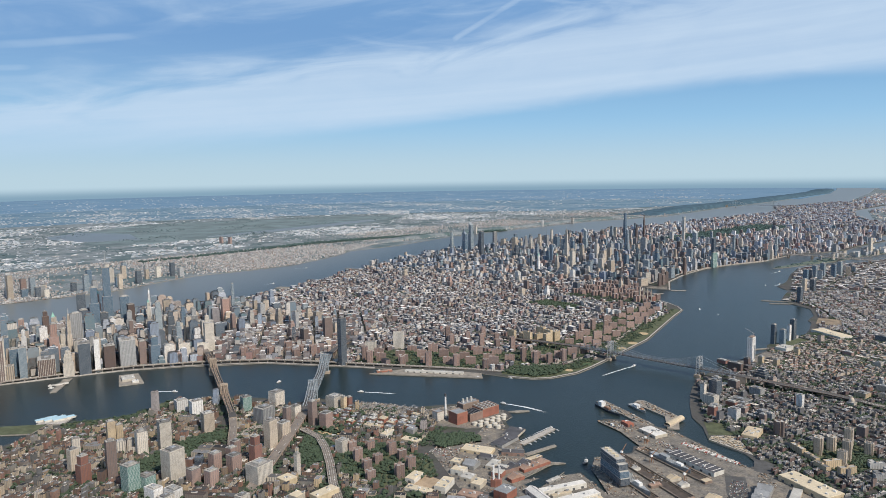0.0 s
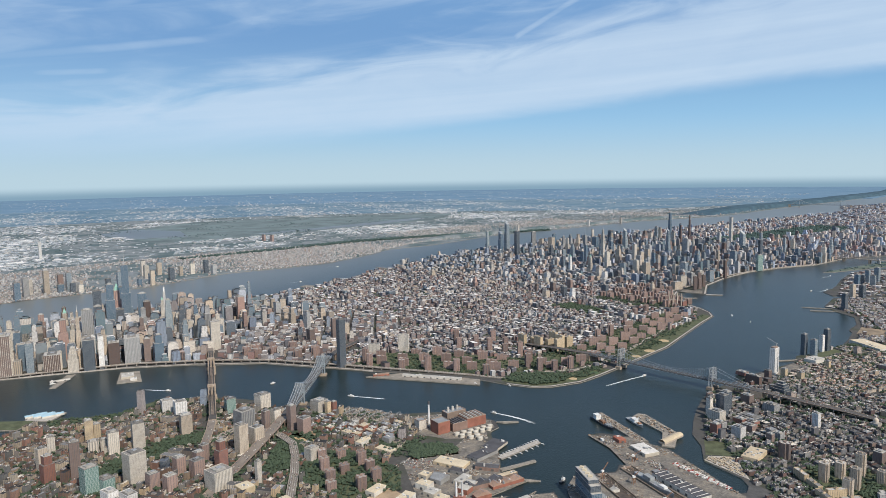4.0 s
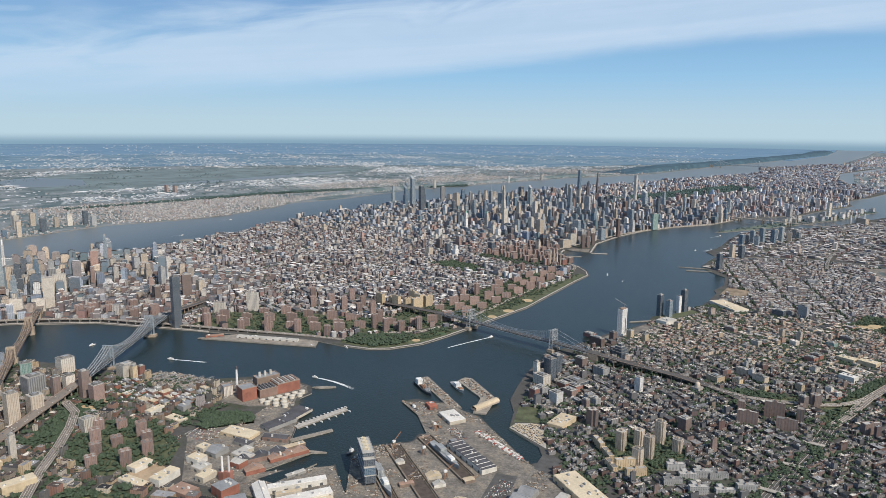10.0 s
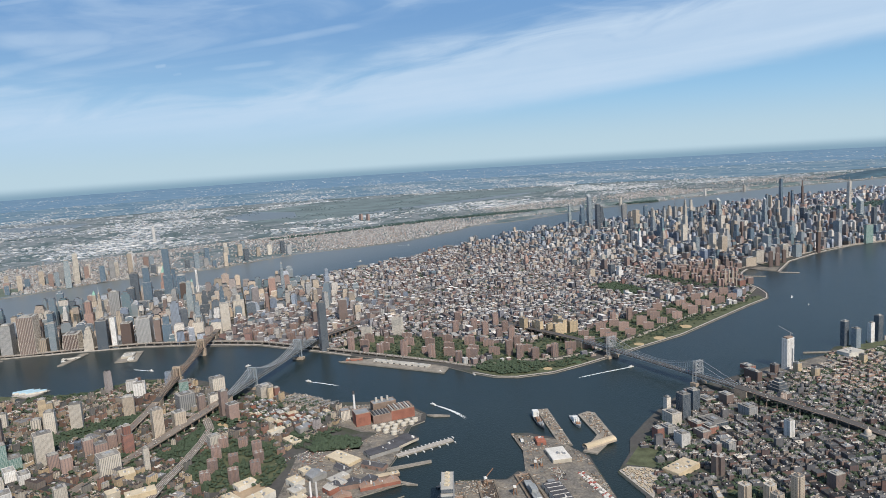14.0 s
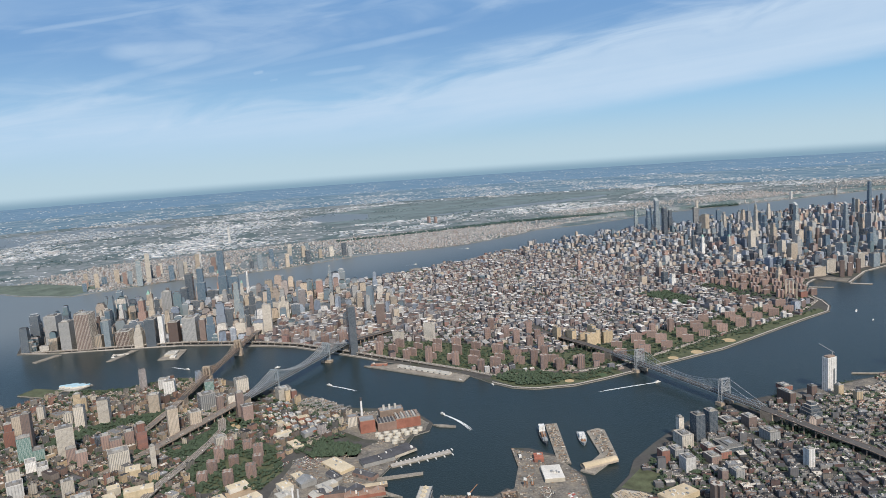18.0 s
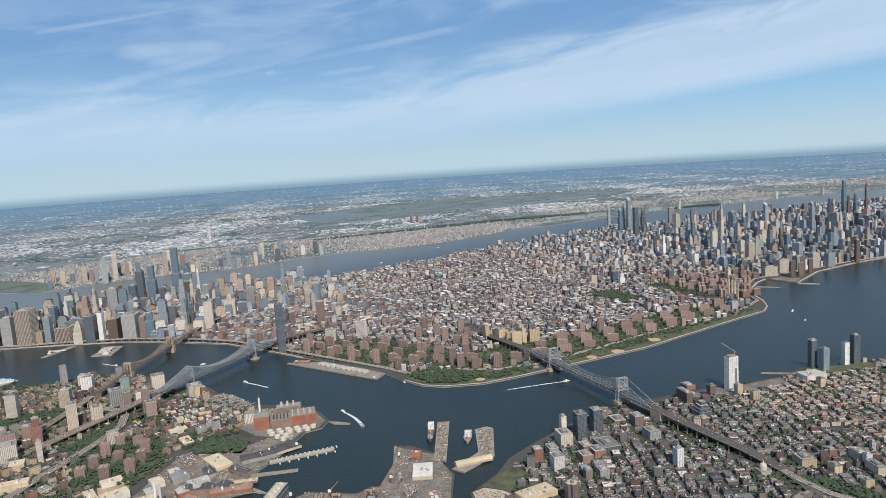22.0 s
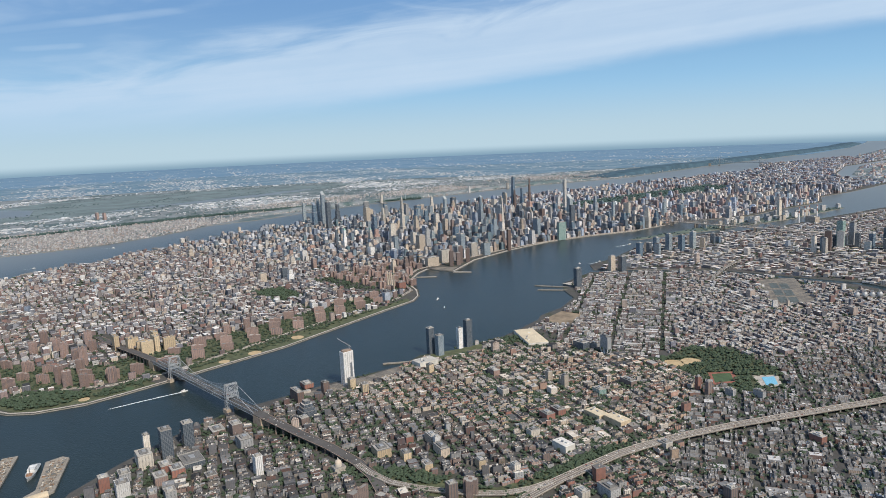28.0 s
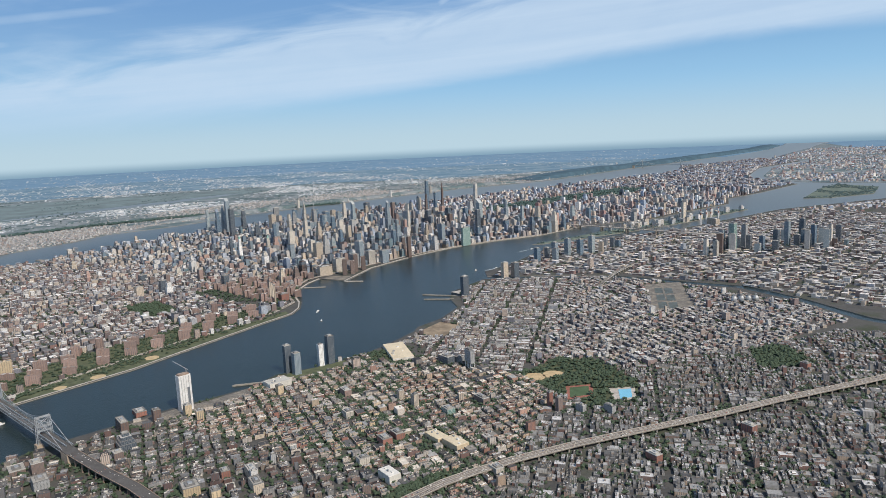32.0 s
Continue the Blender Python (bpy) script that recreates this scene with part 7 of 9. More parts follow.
SHEDWALL = {key: plain(key + "_shed_wall", col, 0.85, 0, 0.5, 0.2) for key, col in (("white", (0.62, 0.60, 0.55)), ("pale", (0.48, 0.44, 0.37)), ("grey", (0.28, 0.28, 0.275)), ("yellow", (0.58, 0.48, 0.33)), ("stone", (0.50, 0.46, 0.39)), ("redbrick", (0.30, 0.13, 0.095)), ("brick", (0.26, 0.18, 0.15)), ("brown", (0.22, 0.17, 0.14)), ("tan", (0.50, 0.41, 0.29)))}
M_SHUT = plain("dark_roller_shutter", (0.10, 0.105, 0.11), 0.6)


def shed(x, y, w, d, h, turn, wall, roof, shape="flat", vents=3, label="", name="warehouse"):
    """A works building: walls, roof of its shape, and roof vents each on its own."""
    root = thing(name, x, y, LAND + .05, turn, label or f"{WORDS[wall]} works building with a {roof} roof", "warehouse", "yard buildings")
    ROADS.append((x, y, x + .01, y, max(w, d) * .5))
    wall_prism("outer_wall", [(-w / 2, -d / 2), (w / 2, -d / 2), (w / 2, d / 2), (-w / 2, d / 2)], h, [SHEDWALL[wall], ROOFS[roof]], root)
    bm_ = bmesh.new()
    if shape == "gable":
        n = max(1, round(d / 4.5))
        for i in range(n):
            y0, y1 = -d / 2 + d * i / n, -d / 2 + d * (i + 1) / n
            m, r = (y0 + y1) / 2, h + (y1 - y0) * .22
            vs = [bm_.verts.new(v) for v in ((-w / 2, y0, h), (w / 2, y0, h), (w / 2, y1, h), (-w / 2, y1, h), (-w / 2, m, r), (w / 2, m, r))]
            for f in ((0, 1, 5, 4), (2, 3, 4, 5), (0, 4, 3), (1, 2, 5)):
                bm_.faces.new([vs[k] for k in f])
            bmesh.ops.recalc_face_normals(bm_, faces=bm_.faces)
            part("roof", bm_, ROOFS[roof], root)
            bm_ = bmesh.new()
            block(bm_, -w / 2, w / 2, m - .08, m + .08, r - .03, r + .06)
            if i < n - 1:
                part("ridge_cap", bm_, M_GREYROOF, root)
                bm_ = bmesh.new()
    elif shape == "saw":
        n = max(2, round(w / 2.2))
        for i in range(n):
            x0, x1 = -w / 2 + w * i / n, -w / 2 + w * (i + 1) / n
            vs = [bm_.verts.new(v) for v in ((x0, -d / 2, h), (x1, -d / 2, h), (x1, d / 2, h), (x0, d / 2, h), (x0, -d / 2, h + .55), (x0, d / 2, h + .55))]
            for f in ((4, 1, 2, 5), (0, 4, 5, 3), (0, 1, 4), (2, 3, 5)):
                bm_.faces.new([vs[k] for k in f])
        bmesh.ops.recalc_face_normals(bm_, faces=bm_.faces)
    else:
        block(bm_, -w / 2 + .1, w / 2 - .1, -d / 2 + .1, d / 2 - .1, h, h + .08)
    part("ridge_cap" if shape == "gable" else "roof", bm_, M_GREYROOF if shape == "gable" else ROOFS[roof], root)
    if roof == "striped":
        for k in range(9):
            bm_ = bmesh.new()
            px_ = -w / 2 + w * (k + .5) / 9
            block(bm_, px_ - .09, px_ + .09, -d / 2 + .2, d / 2 - .2, h + .05, h + .16)
            part("skylight_strip", bm_, M_WHITEROOF, root)
    for side_, length in ((-1, w), (1, w)):
        for k in range(max(1, int(length / 3.2))):
            px_ = -length / 2 + length * (k + .5) / max(1, int(length / 3.2))
            bm_ = bmesh.new()
            block(bm_, px_ - .45, px_ + .45, side_ * d / 2 - .03, side_ * d / 2 + .03, 0.02, min(.8, h * .6))
            part("loading_door", bm_, M_SHUT, root)
    rs = random.Random(int(x * 7 + y * 3))
    for k in range(vents):
        vx, vy, vs_ = rs.uniform(-.4, .4) * w, rs.uniform(-.38, .38) * d, rs.uniform(.2, .5)
        bm_ = bmesh.new()
        block(bm_, vx - vs_, vx + vs_, vy - vs_ * .6, vy + vs_ * .6, h + .05, h + .3 + rs.random() * .3 + (.5 if shape == "gable" else 0))
        part("roof_vent", bm_, M_GREYROOF if k % 2 else M_WHITEROOF, root)
    return root


for row in ((41, -74.2, 20, 5.2, 1.5, -40, "white", "striped", "flat", 3), (26, -49.5, 9, 6, 1.2, -44, "pale", "white", "flat", 6), (16, -43, 3, 4.5, 1.2, 42, "redbrick", "red", "flat", 2), (46.3, -100.5, 2.6, 6.6, 1.0, -35, "grey", "tan", "gable", 0), (-3.9, -115.6, 11, 3.6, 1.6, -45, "white", "white", "gable", 1), (1.8, -107.3, 16, 2.6, 1.6, 41, "white", "white", "flat", 5), (7.1, -112.9, 15.5, 3.4, 1.6, 45, "white", "white", "flat", 5), (2.2, -112.3, 7, 1.5, 1.5, 43, "pale", "tan", "flat", 2),
            (75.3, -82.4, 18, 7.2, 1.8, -47, "yellow", "cream", "flat", 14), (85.4, -92.2, 8.5, 7.4, 1.2, -47, "brick", "dark", "flat", 6), (59.6, -97, 4.4, 22, 1.4, -15, "grey", "grey", "gable", 5), (69.6, -92.4, 2.8, 14.5, 1.0, -15, "stone", "pale", "flat", 4), (52.6, -106.5, 3.6, 7.5, 1.0, -8, "pale", "tan", "gable", 1),
            (-46.2, -114.4, 3.6, 6.3, 1.5, -8, "white", "cream", "flat", 3), (-41.4, -122, 9.2, 3.0, 1.0, -7, "white", "cream", "flat", 4), (-34.5, -117.5, 3.8, 7.7, 2.2, -4, "white", "cream", "flat", 6), (-33, -85.8, 11.5, 5.6, 1.0, -4, "yellow", "cream", "flat", 4), (-25.7, -75.2, 5, 11, 1.2, -20, "grey", "dark", "flat", 3), (-24.8, -65.4, 6.2, 9, .9, -8, "pale", "dark", "flat", 3), (-16.9, -97.4, 2.8, 15.5, 1.4, -38, "brick", "dark", "gable", 2), (-20.2, -101.2, 3.6, 7.4, 1.6, -8, "redbrick", "pale", "gable", 1), (-10.5, -92.8, 2.9, 12.2, 1.0, -35, "redbrick", "rusty", "gable", 3), (-12.6, -87.4, 2.2, 8, .8, -35, "brown", "tan", "flat", 2), (-31.2, -99.2, 4.4, 5.2, 1.5, -10, "grey", "grey", "gable", 1), (-33.6, -105.4, 4.6, 3.8, 1.8, -8, "white", "cream", "flat", 3), (-29.4, -108.6, 4.2, 4.2, 1.2, -10, "pale", "pale", "flat", 2), (-27.6, -91.2, 6, 3, 1.1, -8, "grey", "dark", "gable", 1), (-20.2, -84.6, 8, 3.2, 1.2, 10, "brick", "dark", "gable", 2), (-6.8, -122.5, 6, 5.4, 2.4, -45, "pale", "grey", "flat", 4), (-14.5, -117, 5, 5.5, 2.6, -20, "redbrick", "grey", "flat", 4), (-24.6, -121.4, 7, 4.6, 1.6, -8, "brick", "rusty", "flat", 3), (34.6, -88.8, 2.4, 4.4, .9, -50, "pale", "tan", "gable", 0), (37.8, -92.6, 1.8, 3.4, .9, -50, "white", "pale", "gable", 0), (29.2, -95.5, 1.8, 4.2, .8, -50, "brown", "rusty", "flat", 1), (22.4, -84.6, 1.8, 2.6, .8, -50, "white", "pale", "gable", 0), (44.6, -87.2, 2.2, 3.2, .8, -45, "brown", "tan", "flat", 0), (-24.5, -112.5, 3.4, 5, 1.6, -10, "pale", "cream", "flat", 2), (-14.2, -104.6, 2.6, 5.4, 1.2, -38, "redbrick", "rusty", "gable", 1), (-24.2, -96.6, 3.2, 6.4, 1.2, -8, "stone", "pale", "flat", 2), (-36.8, -98.6, 3.4, 3.4, 1.4, -10, "pale", "cream", "flat", 2), (12.2, -110.8, 4.4, 3, 1.0, 45, "pale", "cream", "flat", 2), (20.4, -112.6, 6, 3.4, 1.2, -5, "stone", "cream", "flat", 4), (-2.4, -101.6, 6, 1.6, .7, 60, "grey", "pale", "flat", 1), (33.6, -66.8, 5.4, 2.2, .6, -42, "brown", "grey", "flat", 1),
            (-67.7, -135.9, 8.6, 4, 2.6, 68, "yellow", "cream", "flat", 5), (-69.1, -144, 6.6, 3.2, 2.4, -11, "yellow", "cream", "flat", 3), (-84.4, -131.1, 5, 4.6, 2.6, -20, "yellow", "cream", "flat", 3), (-74.5, -141, 3.4, 3.8, 3.0, -14, "pale", "cream", "flat", 2), (-60, -84.1, 3.7, 7.3, .7, 80, "pale", "cream", "flat", 2),
            (61.5, -40, 5.6, 10.5, 1.6, -16, "yellow", "tan", "flat", 9), (118, 145, 9, 22, 1.6, 35, "white", "cream", "flat", 5), (87.5, 99, 6, 9, 2.2, -30, "white", "pale", "flat", 5), (159, 41.5, 6, 3.6, 2.4, -35, "white", "white", "flat", 3), (163, 68, 7, 4, 1.8, -35, "yellow", "cream", "flat", 4), (170.3, 64.2, 7.5, 4.4, 2.3, -35, "tan", "cream", "flat", 3)):
    shed(*row)
M_BLUEROOF = plain("pale_blue_awning", (0.46, 0.66, 0.76), 0.6, 0, 0.5, 0.12)
ROOFS["blue"] = M_BLUEROOF


def pier_house(x, y, w, d, h, turn, wall, roof, label, vents=2):
    """A shed on a pier, raised to its deck."""
    root = shed(x, y, w, d, h, turn, wall, roof, "flat", vents, label, "pier_shed")
    root.location.z = .5
    return root


pier_house(-83, 1.6, 30, 2.6, .9, 9, "white", "pale", "long low white shed on the flat pier", 6)
pier_house(-108, -4.2, 8, 2.4, .8, 38, "redbrick", "rusty", "low red shed at the end of the flat pier", 1)
pier_house(-226, -54, 8, 6, 1.1, -40, "pale", "pale", "low market hall on a broad pier", 5)
pier_house(-219, -56.5, 4, 3, .8, -40, "white", "white", "small white hall on a broad pier", 2)
pier_house(-252, -72, 9, 1.2, .6, 58, "white", "pale", "long ferry shed on a finger pier", 1)
for k in range(3):
    pier_house(-208.2 - k * 3.2, -107.4 - k * 1.5, 2.4, 8.4, .8, -27, "white", "blue", "pale blue canopy over a pier's sports courts", 0)
# loft and factory buildings between the steel bridge and the power station
rs_ = random.Random(8)
for i in range(13):
    for j in range(9):
        x, y = -104 + i * 4.1 + j * .8 + rs_.uniform(-.3, .3), -54 - j * 3.3 + i * .9 + rs_.uniform(-.3, .3)
        if inside([x], [y], [(-106, -66), (-98, -60), (-86, -66), (-76, -64), (-66, -58), (-64, -66), (-63, -80), (-84, -79), (-102, -79)])[0] and not inside([x], [y], SWITCHYARD)[0] and all(math.hypot(x - r[0], y - r[1]) > min(r[4], 2.4) + 1.2 for r in ROADS if abs(r[0] - r[2]) < .1):
            shed(x, y, rs_.uniform(2.2, 3.6), rs_.uniform(1.8, 2.7), rs_.uniform(.7, 1.7), -14, rs_.choice(["redbrick", "brick", "brown", "brown", "stone", "brick", "grey"]), rs_.choice(["grey", "dark", "pale", "dark", "grey", "grey", "tan"]), "flat", rs_.randint(1, 3), name="loft_building")
# transformers and busbar frames in the switching station
sw = np.random.RandomState(18)
sx, sy = sw.uniform(-99, -68, 3000), sw.uniform(-64, -48, 3000)
ok = inside(sx, sy, [(-86.4 + (x + 86.4) * .95, -56.3 + (y + 56.3) * .93) for x, y in SWITCHYARD])
sx, sy = sx[ok][:640], sy[ok][:640]
M_SWITCH = facade("switch_gear_paint", [(0.34, 0.33, 0.31), (0.24, 0.235, 0.225), (0.46, 0.44, 0.41), (0.18, 0.17, 0.165), (0.36, 0.29, 0.23)], 9, 9, .02)
M_SWITCHTOP = roofing("switch_gear_tops", [(0.38, 0.37, 0.35), (0.26, 0.25, 0.24), (0.52, 0.50, 0.47), (0.20, 0.19, 0.185), (0.44, 0.36, 0.28)])
tagged(stacks("switch_gear", sx, sy, sw.uniform(.2, 1.3, len(sx)), sw.uniform(.12, .4, len(sx)), radians(-14) + sw.choice([0, math.pi / 2], len(sx)), LAND + .05, [(sw.uniform(.15, .75, len(sx)), 1.0)], M_SWITCH, M_SWITCHTOP), "grey transformers and steel frames of a switching station", "electrical gear", kind="stuff")
for k in range(6):
    x0, y0 = -94 + k * 3.9, -60 + k * .75
    rack = thing("busbar_rack", x0, y0, LAND + .05, -14, "long grey steel busbar rack in the switch yard", "switchgear", "busbar racks of the switch yard")
    for m in range(5):
        bm = bmesh.new()
        block(bm, -.06, .06, m * 1.8 - .06, m * 1.8 + .06, 0, 1.1)
        part("post", bm, M_GREYROOF, rack)
    for px_ in (-.45, 0, .45):
        bm = bmesh.new()
        block(bm, px_ - .035, px_ + .035, -.2, 7.4, 1.1, 1.17)
        part("bar", bm, M_GREYROOF, rack)
sx, sy = sw.uniform(-67, -29, 2500), sw.uniform(-66, -40, 2500)
ok = inside(sx, sy, STATION) & ~inside(sx, sy, [(-58, -66), (-46, -42), (-36, -42), (-31, -48), (-36, -62), (-44, -66)])
sx, sy = sx[ok][:150], sy[ok][:150]
tagged(stacks("station_gear", sx, sy, sw.uniform(.3, 1.6, len(sx)), sw.uniform(.2, .7, len(sx)), radians(-31) + sw.choice([0, math.pi / 2], len(sx)), LAND + .04, [(sw.uniform(.15, .6, len(sx)), 1.0)], M_SWITCH, M_SWITCHTOP), "low sheds, boxes and pipes round the power station", "gear", kind="stuff")
# long pale apartment house and a dark one below the old quarter
shed(-70.6, -82.4, 2.6, 6.2, 1.7, -6, "white", "cream", "flat", 3, "long white apartment house with a cream roof", "apartment_house")
shed(-62.6, -77.2, 3.4, 3.4, 2.2, -10, "grey", "grey", "flat", 3, "dark grey square office house", "office_building")

# power station: brick halls, switch hall, stack and tanks
PS = thing("power_station", -44, -55, LAND, 59, "red brick power station halls beside the river", "power station")
ROADS.append((-50, -60, -40, -46, 8))
for x, y, w, d, h, key in ((8, 2, 9, 7, 3.6, "redbrick"), (0, 1.5, 7, 6, 3.0, "brick"), (-7, 2, 5.5, 5.5, 4.6, "redbrick"), (3, 7.2, 9, 4, 5.0, "brown"), (-11.6, 9.2, 3.4, 3.4, 3.8, "white")):
    wp = wall_prism("hall", [(x - w / 2, y - d / 2), (x + w / 2, y - d / 2), (x + w / 2, y + d / 2), (x - w / 2, y + d / 2)], h, [SHEDWALL[key] if key != "white" else W["pale"], M_GREYROOF], PS)
    rm = rim([(-w / 2, -d / 2), (w / 2, -d / 2), (w / 2, d / 2), (-w / 2, d / 2)], h - .01, h + .2, .94)
    bmesh.ops.translate(rm, verts=rm.verts, vec=(x, y, 0))
    part("parapet", rm, M_BROWNSTEEL, PS)
for i in range(8):
    bm = bmesh.new()
    block(bm, 3.9 + i * 1.05, 4.4 + i * 1.05, -.9, 4.9, 3.6, 4.1)
    part("roof_monitor", bm, M_BROWNSTEEL if i % 2 else M_PALESHEET, PS)
for i in range(5):
    bm = bmesh.new()
    block(bm, -3 + i * 1.25, -2.4 + i * 1.25, -.9, 4, 3.0, 3.4)
    part("roof_duct", bm, M_DARKROOF, PS)
for i in range(3):
    bm = bmesh.new()
    bmesh.ops.create_cone(bm, cap_ends=True, segments=12, radius1=.5, radius2=.45, depth=1.8)
    bmesh.ops.translate(bm, verts=bm.verts, vec=(.4 + i * 2.2, 7.4, 5.8))
    part("boiler_flue", bm, M_PALESHEET, PS)
bm = bmesh.new()
bmesh.ops.create_cone(bm, cap_ends=True, segments=16, radius1=.5, radius2=.34, depth=9.2)
bmesh.ops.translate(bm, verts=bm.verts, vec=(-7.7, 9.1, 4.6))
part("chimney", bm, W["white"], PS, "tall white chimney with a black tip")
bm = bmesh.new()
bmesh.ops.create_cone(bm, cap_ends=True, segments=16, radius1=.42, radius2=.42, depth=1.2)
bmesh.ops.translate(bm, verts=bm.verts, vec=(-7.7, 9.1, 9.7))
part("chimney_tip", bm, M_DARKROOF, PS)
TK = thing("oil_tank", -33.2, -48.6, LAND, 0, "cream-white cylindrical oil tank by the river", "tank", "oil tanks")
bm = bmesh.new()
bmesh.ops.create_cone(bm, cap_ends=True, segments=18, radius1=1.05, radius2=1.05, depth=1.1)
bmesh.ops.translate(bm, verts=bm.verts, vec=(0, 0, .55))
M_TANK = plain("weathered_tank_paint", (0.62, 0.58, 0.50), 0.6, 0, 0.5, 0.15)
part("shell", bm, M_TANK, TK)
bm = bmesh.new()
bmesh.ops.create_cone(bm, cap_ends=True, segments=18, radius1=1.1, radius2=.2, depth=.25)
bmesh.ops.translate(bm, verts=bm.verts, vec=(0, 0, 1.22))
part("cap", bm, M_TANK, TK)
for x, y in ((-34.9, -51), (-36.5, -53.4), (-38.2, -56), (-40, -58.6), (-41.8, -61.2), (-32.6, -51.4), (-34.2, -54), (-35.9, -56.6), (-37.6, -59.2), (-39.3, -61.9), (-34.0, -59.4), (-35.6, -62.0), (-32.0, -61.8)):
    copy_thing(TK, pose(x, y, LAND))
for x, y in ((257.5, 257.5), (261, 259), (264.5, 260), (268, 261.2)):
    eg = thing("digester_egg", x, y, LAND, 0, "silvery egg-shaped tank of the water works", "tank", "silver eggs")
    bm = bmesh.new()
    bmesh.ops.create_uvsphere(bm, u_segments=16, v_segments=10, radius=1.45)
    for v in bm.verts:
        v.co.z = v.co.z * 1.3 + 1.9
    part("shell", bm, M_MAST, eg)
    bm = bmesh.new()
    block(bm, -.5, .5, -.5, .5, 3.8, 4.4)
    part("access_house", bm, M_GREYROOF, eg)
for x, y in ((-19.9, -111.2), (-18.3, -110.4)):
    stk = thing("boiler_chimney", x, y, LAND, 0, "slim pale chimney over the yard's boiler house", "chimney", "boiler chimneys")
    bm = bmesh.new()
    bmesh.ops.create_cone(bm, cap_ends=True, segments=12, radius1=.34, radius2=.28, depth=4.6)
    bmesh.ops.translate(bm, verts=bm.verts, vec=(0, 0, 4.6))
    part("shaft", bm, W["white"], stk)
    bm = bmesh.new()
    block(bm, -.8, .8, -.8, .8, 0, 2.4)
    part("base", bm, W["redbrick"], stk)

# the dark office block on the basin
D72 = thing("dock_office", 17, -91, LAND, 0, "long dark glass office block with stepped floors over the basin", "office")
ROADS.append((12.5, -88, 20.5, -100, 2.6))
ox, oy = np.array([20.3 - 12.6, -99.6 + 89.0]) / 13.1
for i, (s0, s1, h0, h1, glass_) in enumerate(((0.0, 1.0, 0.9, 3.2, "dark"), (.0, .97, 3.2, 5.4, "blue"), (0.0, .9, 5.4, 7.4, "dark"), (.0, .78, 7.4, 8.6, "dark"))):
    ln = 13.1 * (s1 - s0)
    cxm = -4.4 + ox * 13.1 * (s0 + s1) / 2
    cym = 2.0 + oy * 13.1 * (s0 + s1) / 2
    fl = stacks("glazed_body", np.array([cxm]), np.array([cym]), np.array([ln]), np.array([3.2]), np.array([math.atan2(oy, ox)]), np.array([h0]), [(np.array([h1 - h0 - .12]), 1.0)], W[glass_], M_PALESHEET, D72)
    for sgn in (-1, 1):
        bm = bmesh.new()
        a = Vector((-4.4 + ox * 13.1 * s0 - oy * 1.65 * sgn, 2.0 + oy * 13.1 * s0 + ox * 1.65 * sgn, h1 - .06))
        b = Vector((-4.4 + ox * 13.1 * s1 - oy * 1.65 * sgn, 2.0 + oy * 13.1 * s1 + ox * 1.65 * sgn, h1 - .06))
        beam(bm, a, b, .16, .12)
        part("floor_edge", bm, M_GREYROOF, D72)
for k in range(4):
    bm = bmesh.new()
    px_, py_ = -4.4 + ox * 13.1 * (k + .5) * .17, 2.0 + oy * 13.1 * (k + .5) * .17
    block(bm, px_ - .6, px_ + .6, py_ - .5, py_ + .5, 8.48, 8.9 + .1 * (k % 2))
    part("plant_room", bm, M_CREAMROOF, D72)
for k in range(6):
    px_, py_ = -4.4 + ox * 13.1 * (k + .5) / 6, 2.0 + oy * 13.1 * (k + .5) / 6
    for sgn in (-1, 1):
        bm = bmesh.new()
        beam(bm, (px_ - oy * 1.3 * sgn, py_ + ox * 1.3 * sgn, 0), (px_ - oy * 1.3 * sgn, py_ + ox * 1.3 * sgn, .9), .25, .25)
        part("stilt", bm, M_CONCRETE, D72)

# dry docks: long basins with stepped stone sides, seen as dark troughs
M_DOCKFLOOR = plain("wet_dock_floor", (0.10, 0.08, 0.065), 0.6, 0, 0.6, 0.4)
M_DOCKWALL = plain("stained_dock_wall", (0.21, 0.175, 0.14), 0.9, 0, 0.7, 0.3)
for (x0, y0), (x1, y1), w, lab in (((14.3, -86.8), (29.7, -104.7), 3.6, "deep stone dry dock with a ship in it"), ((15.5, -75), (39.2, -101.4), 5.4, "broad empty stone dry dock"), ((22.6, -66), (44.2, -86), 4.8, "deep stone dry dock beside long sheds")):
    l = math.hypot(x1 - x0, y1 - y0)
    dk = thing("dry_dock", (x0 + x1) / 2, (y0 + y1) / 2, LAND + .055, math.degrees(math.atan2(y1 - y0, x1 - x0)), lab, "dry dock", "dry docks")
    bm = bmesh.new()
    block(bm, -l / 2 + .4, l / 2 - .4, -w / 2 + .4, w / 2 - .4, -.04, .02)
    part("dock_floor", bm, M_DOCKFLOOR, dk)
    for sgn in (-1, 1):
        bm = bmesh.new()
        block(bm, -l / 2, l / 2, min(sgn * w / 2, sgn * (w / 2 - .4)), max(sgn * w / 2, sgn * (w / 2 - .4)), -.04, .62)
        block(bm, -l / 2, l / 2, min(sgn * (w / 2 - .4), sgn * (w / 2 - .75)), max(sgn * (w / 2 - .4), sgn * (w / 2 - .75)), -.04, .22)
        part("dock_wall", bm, M_DOCKWALL, dk)
    for sgn in (-1, 1):
        bm = bmesh.new()
        block(bm, sgn * l / 2 - .25, sgn * l / 2 + .25, -w / 2 + .4, w / 2 - .4, -.04, .45)
        part("dock_gate", bm, M_BROWNSTEEL, dk)

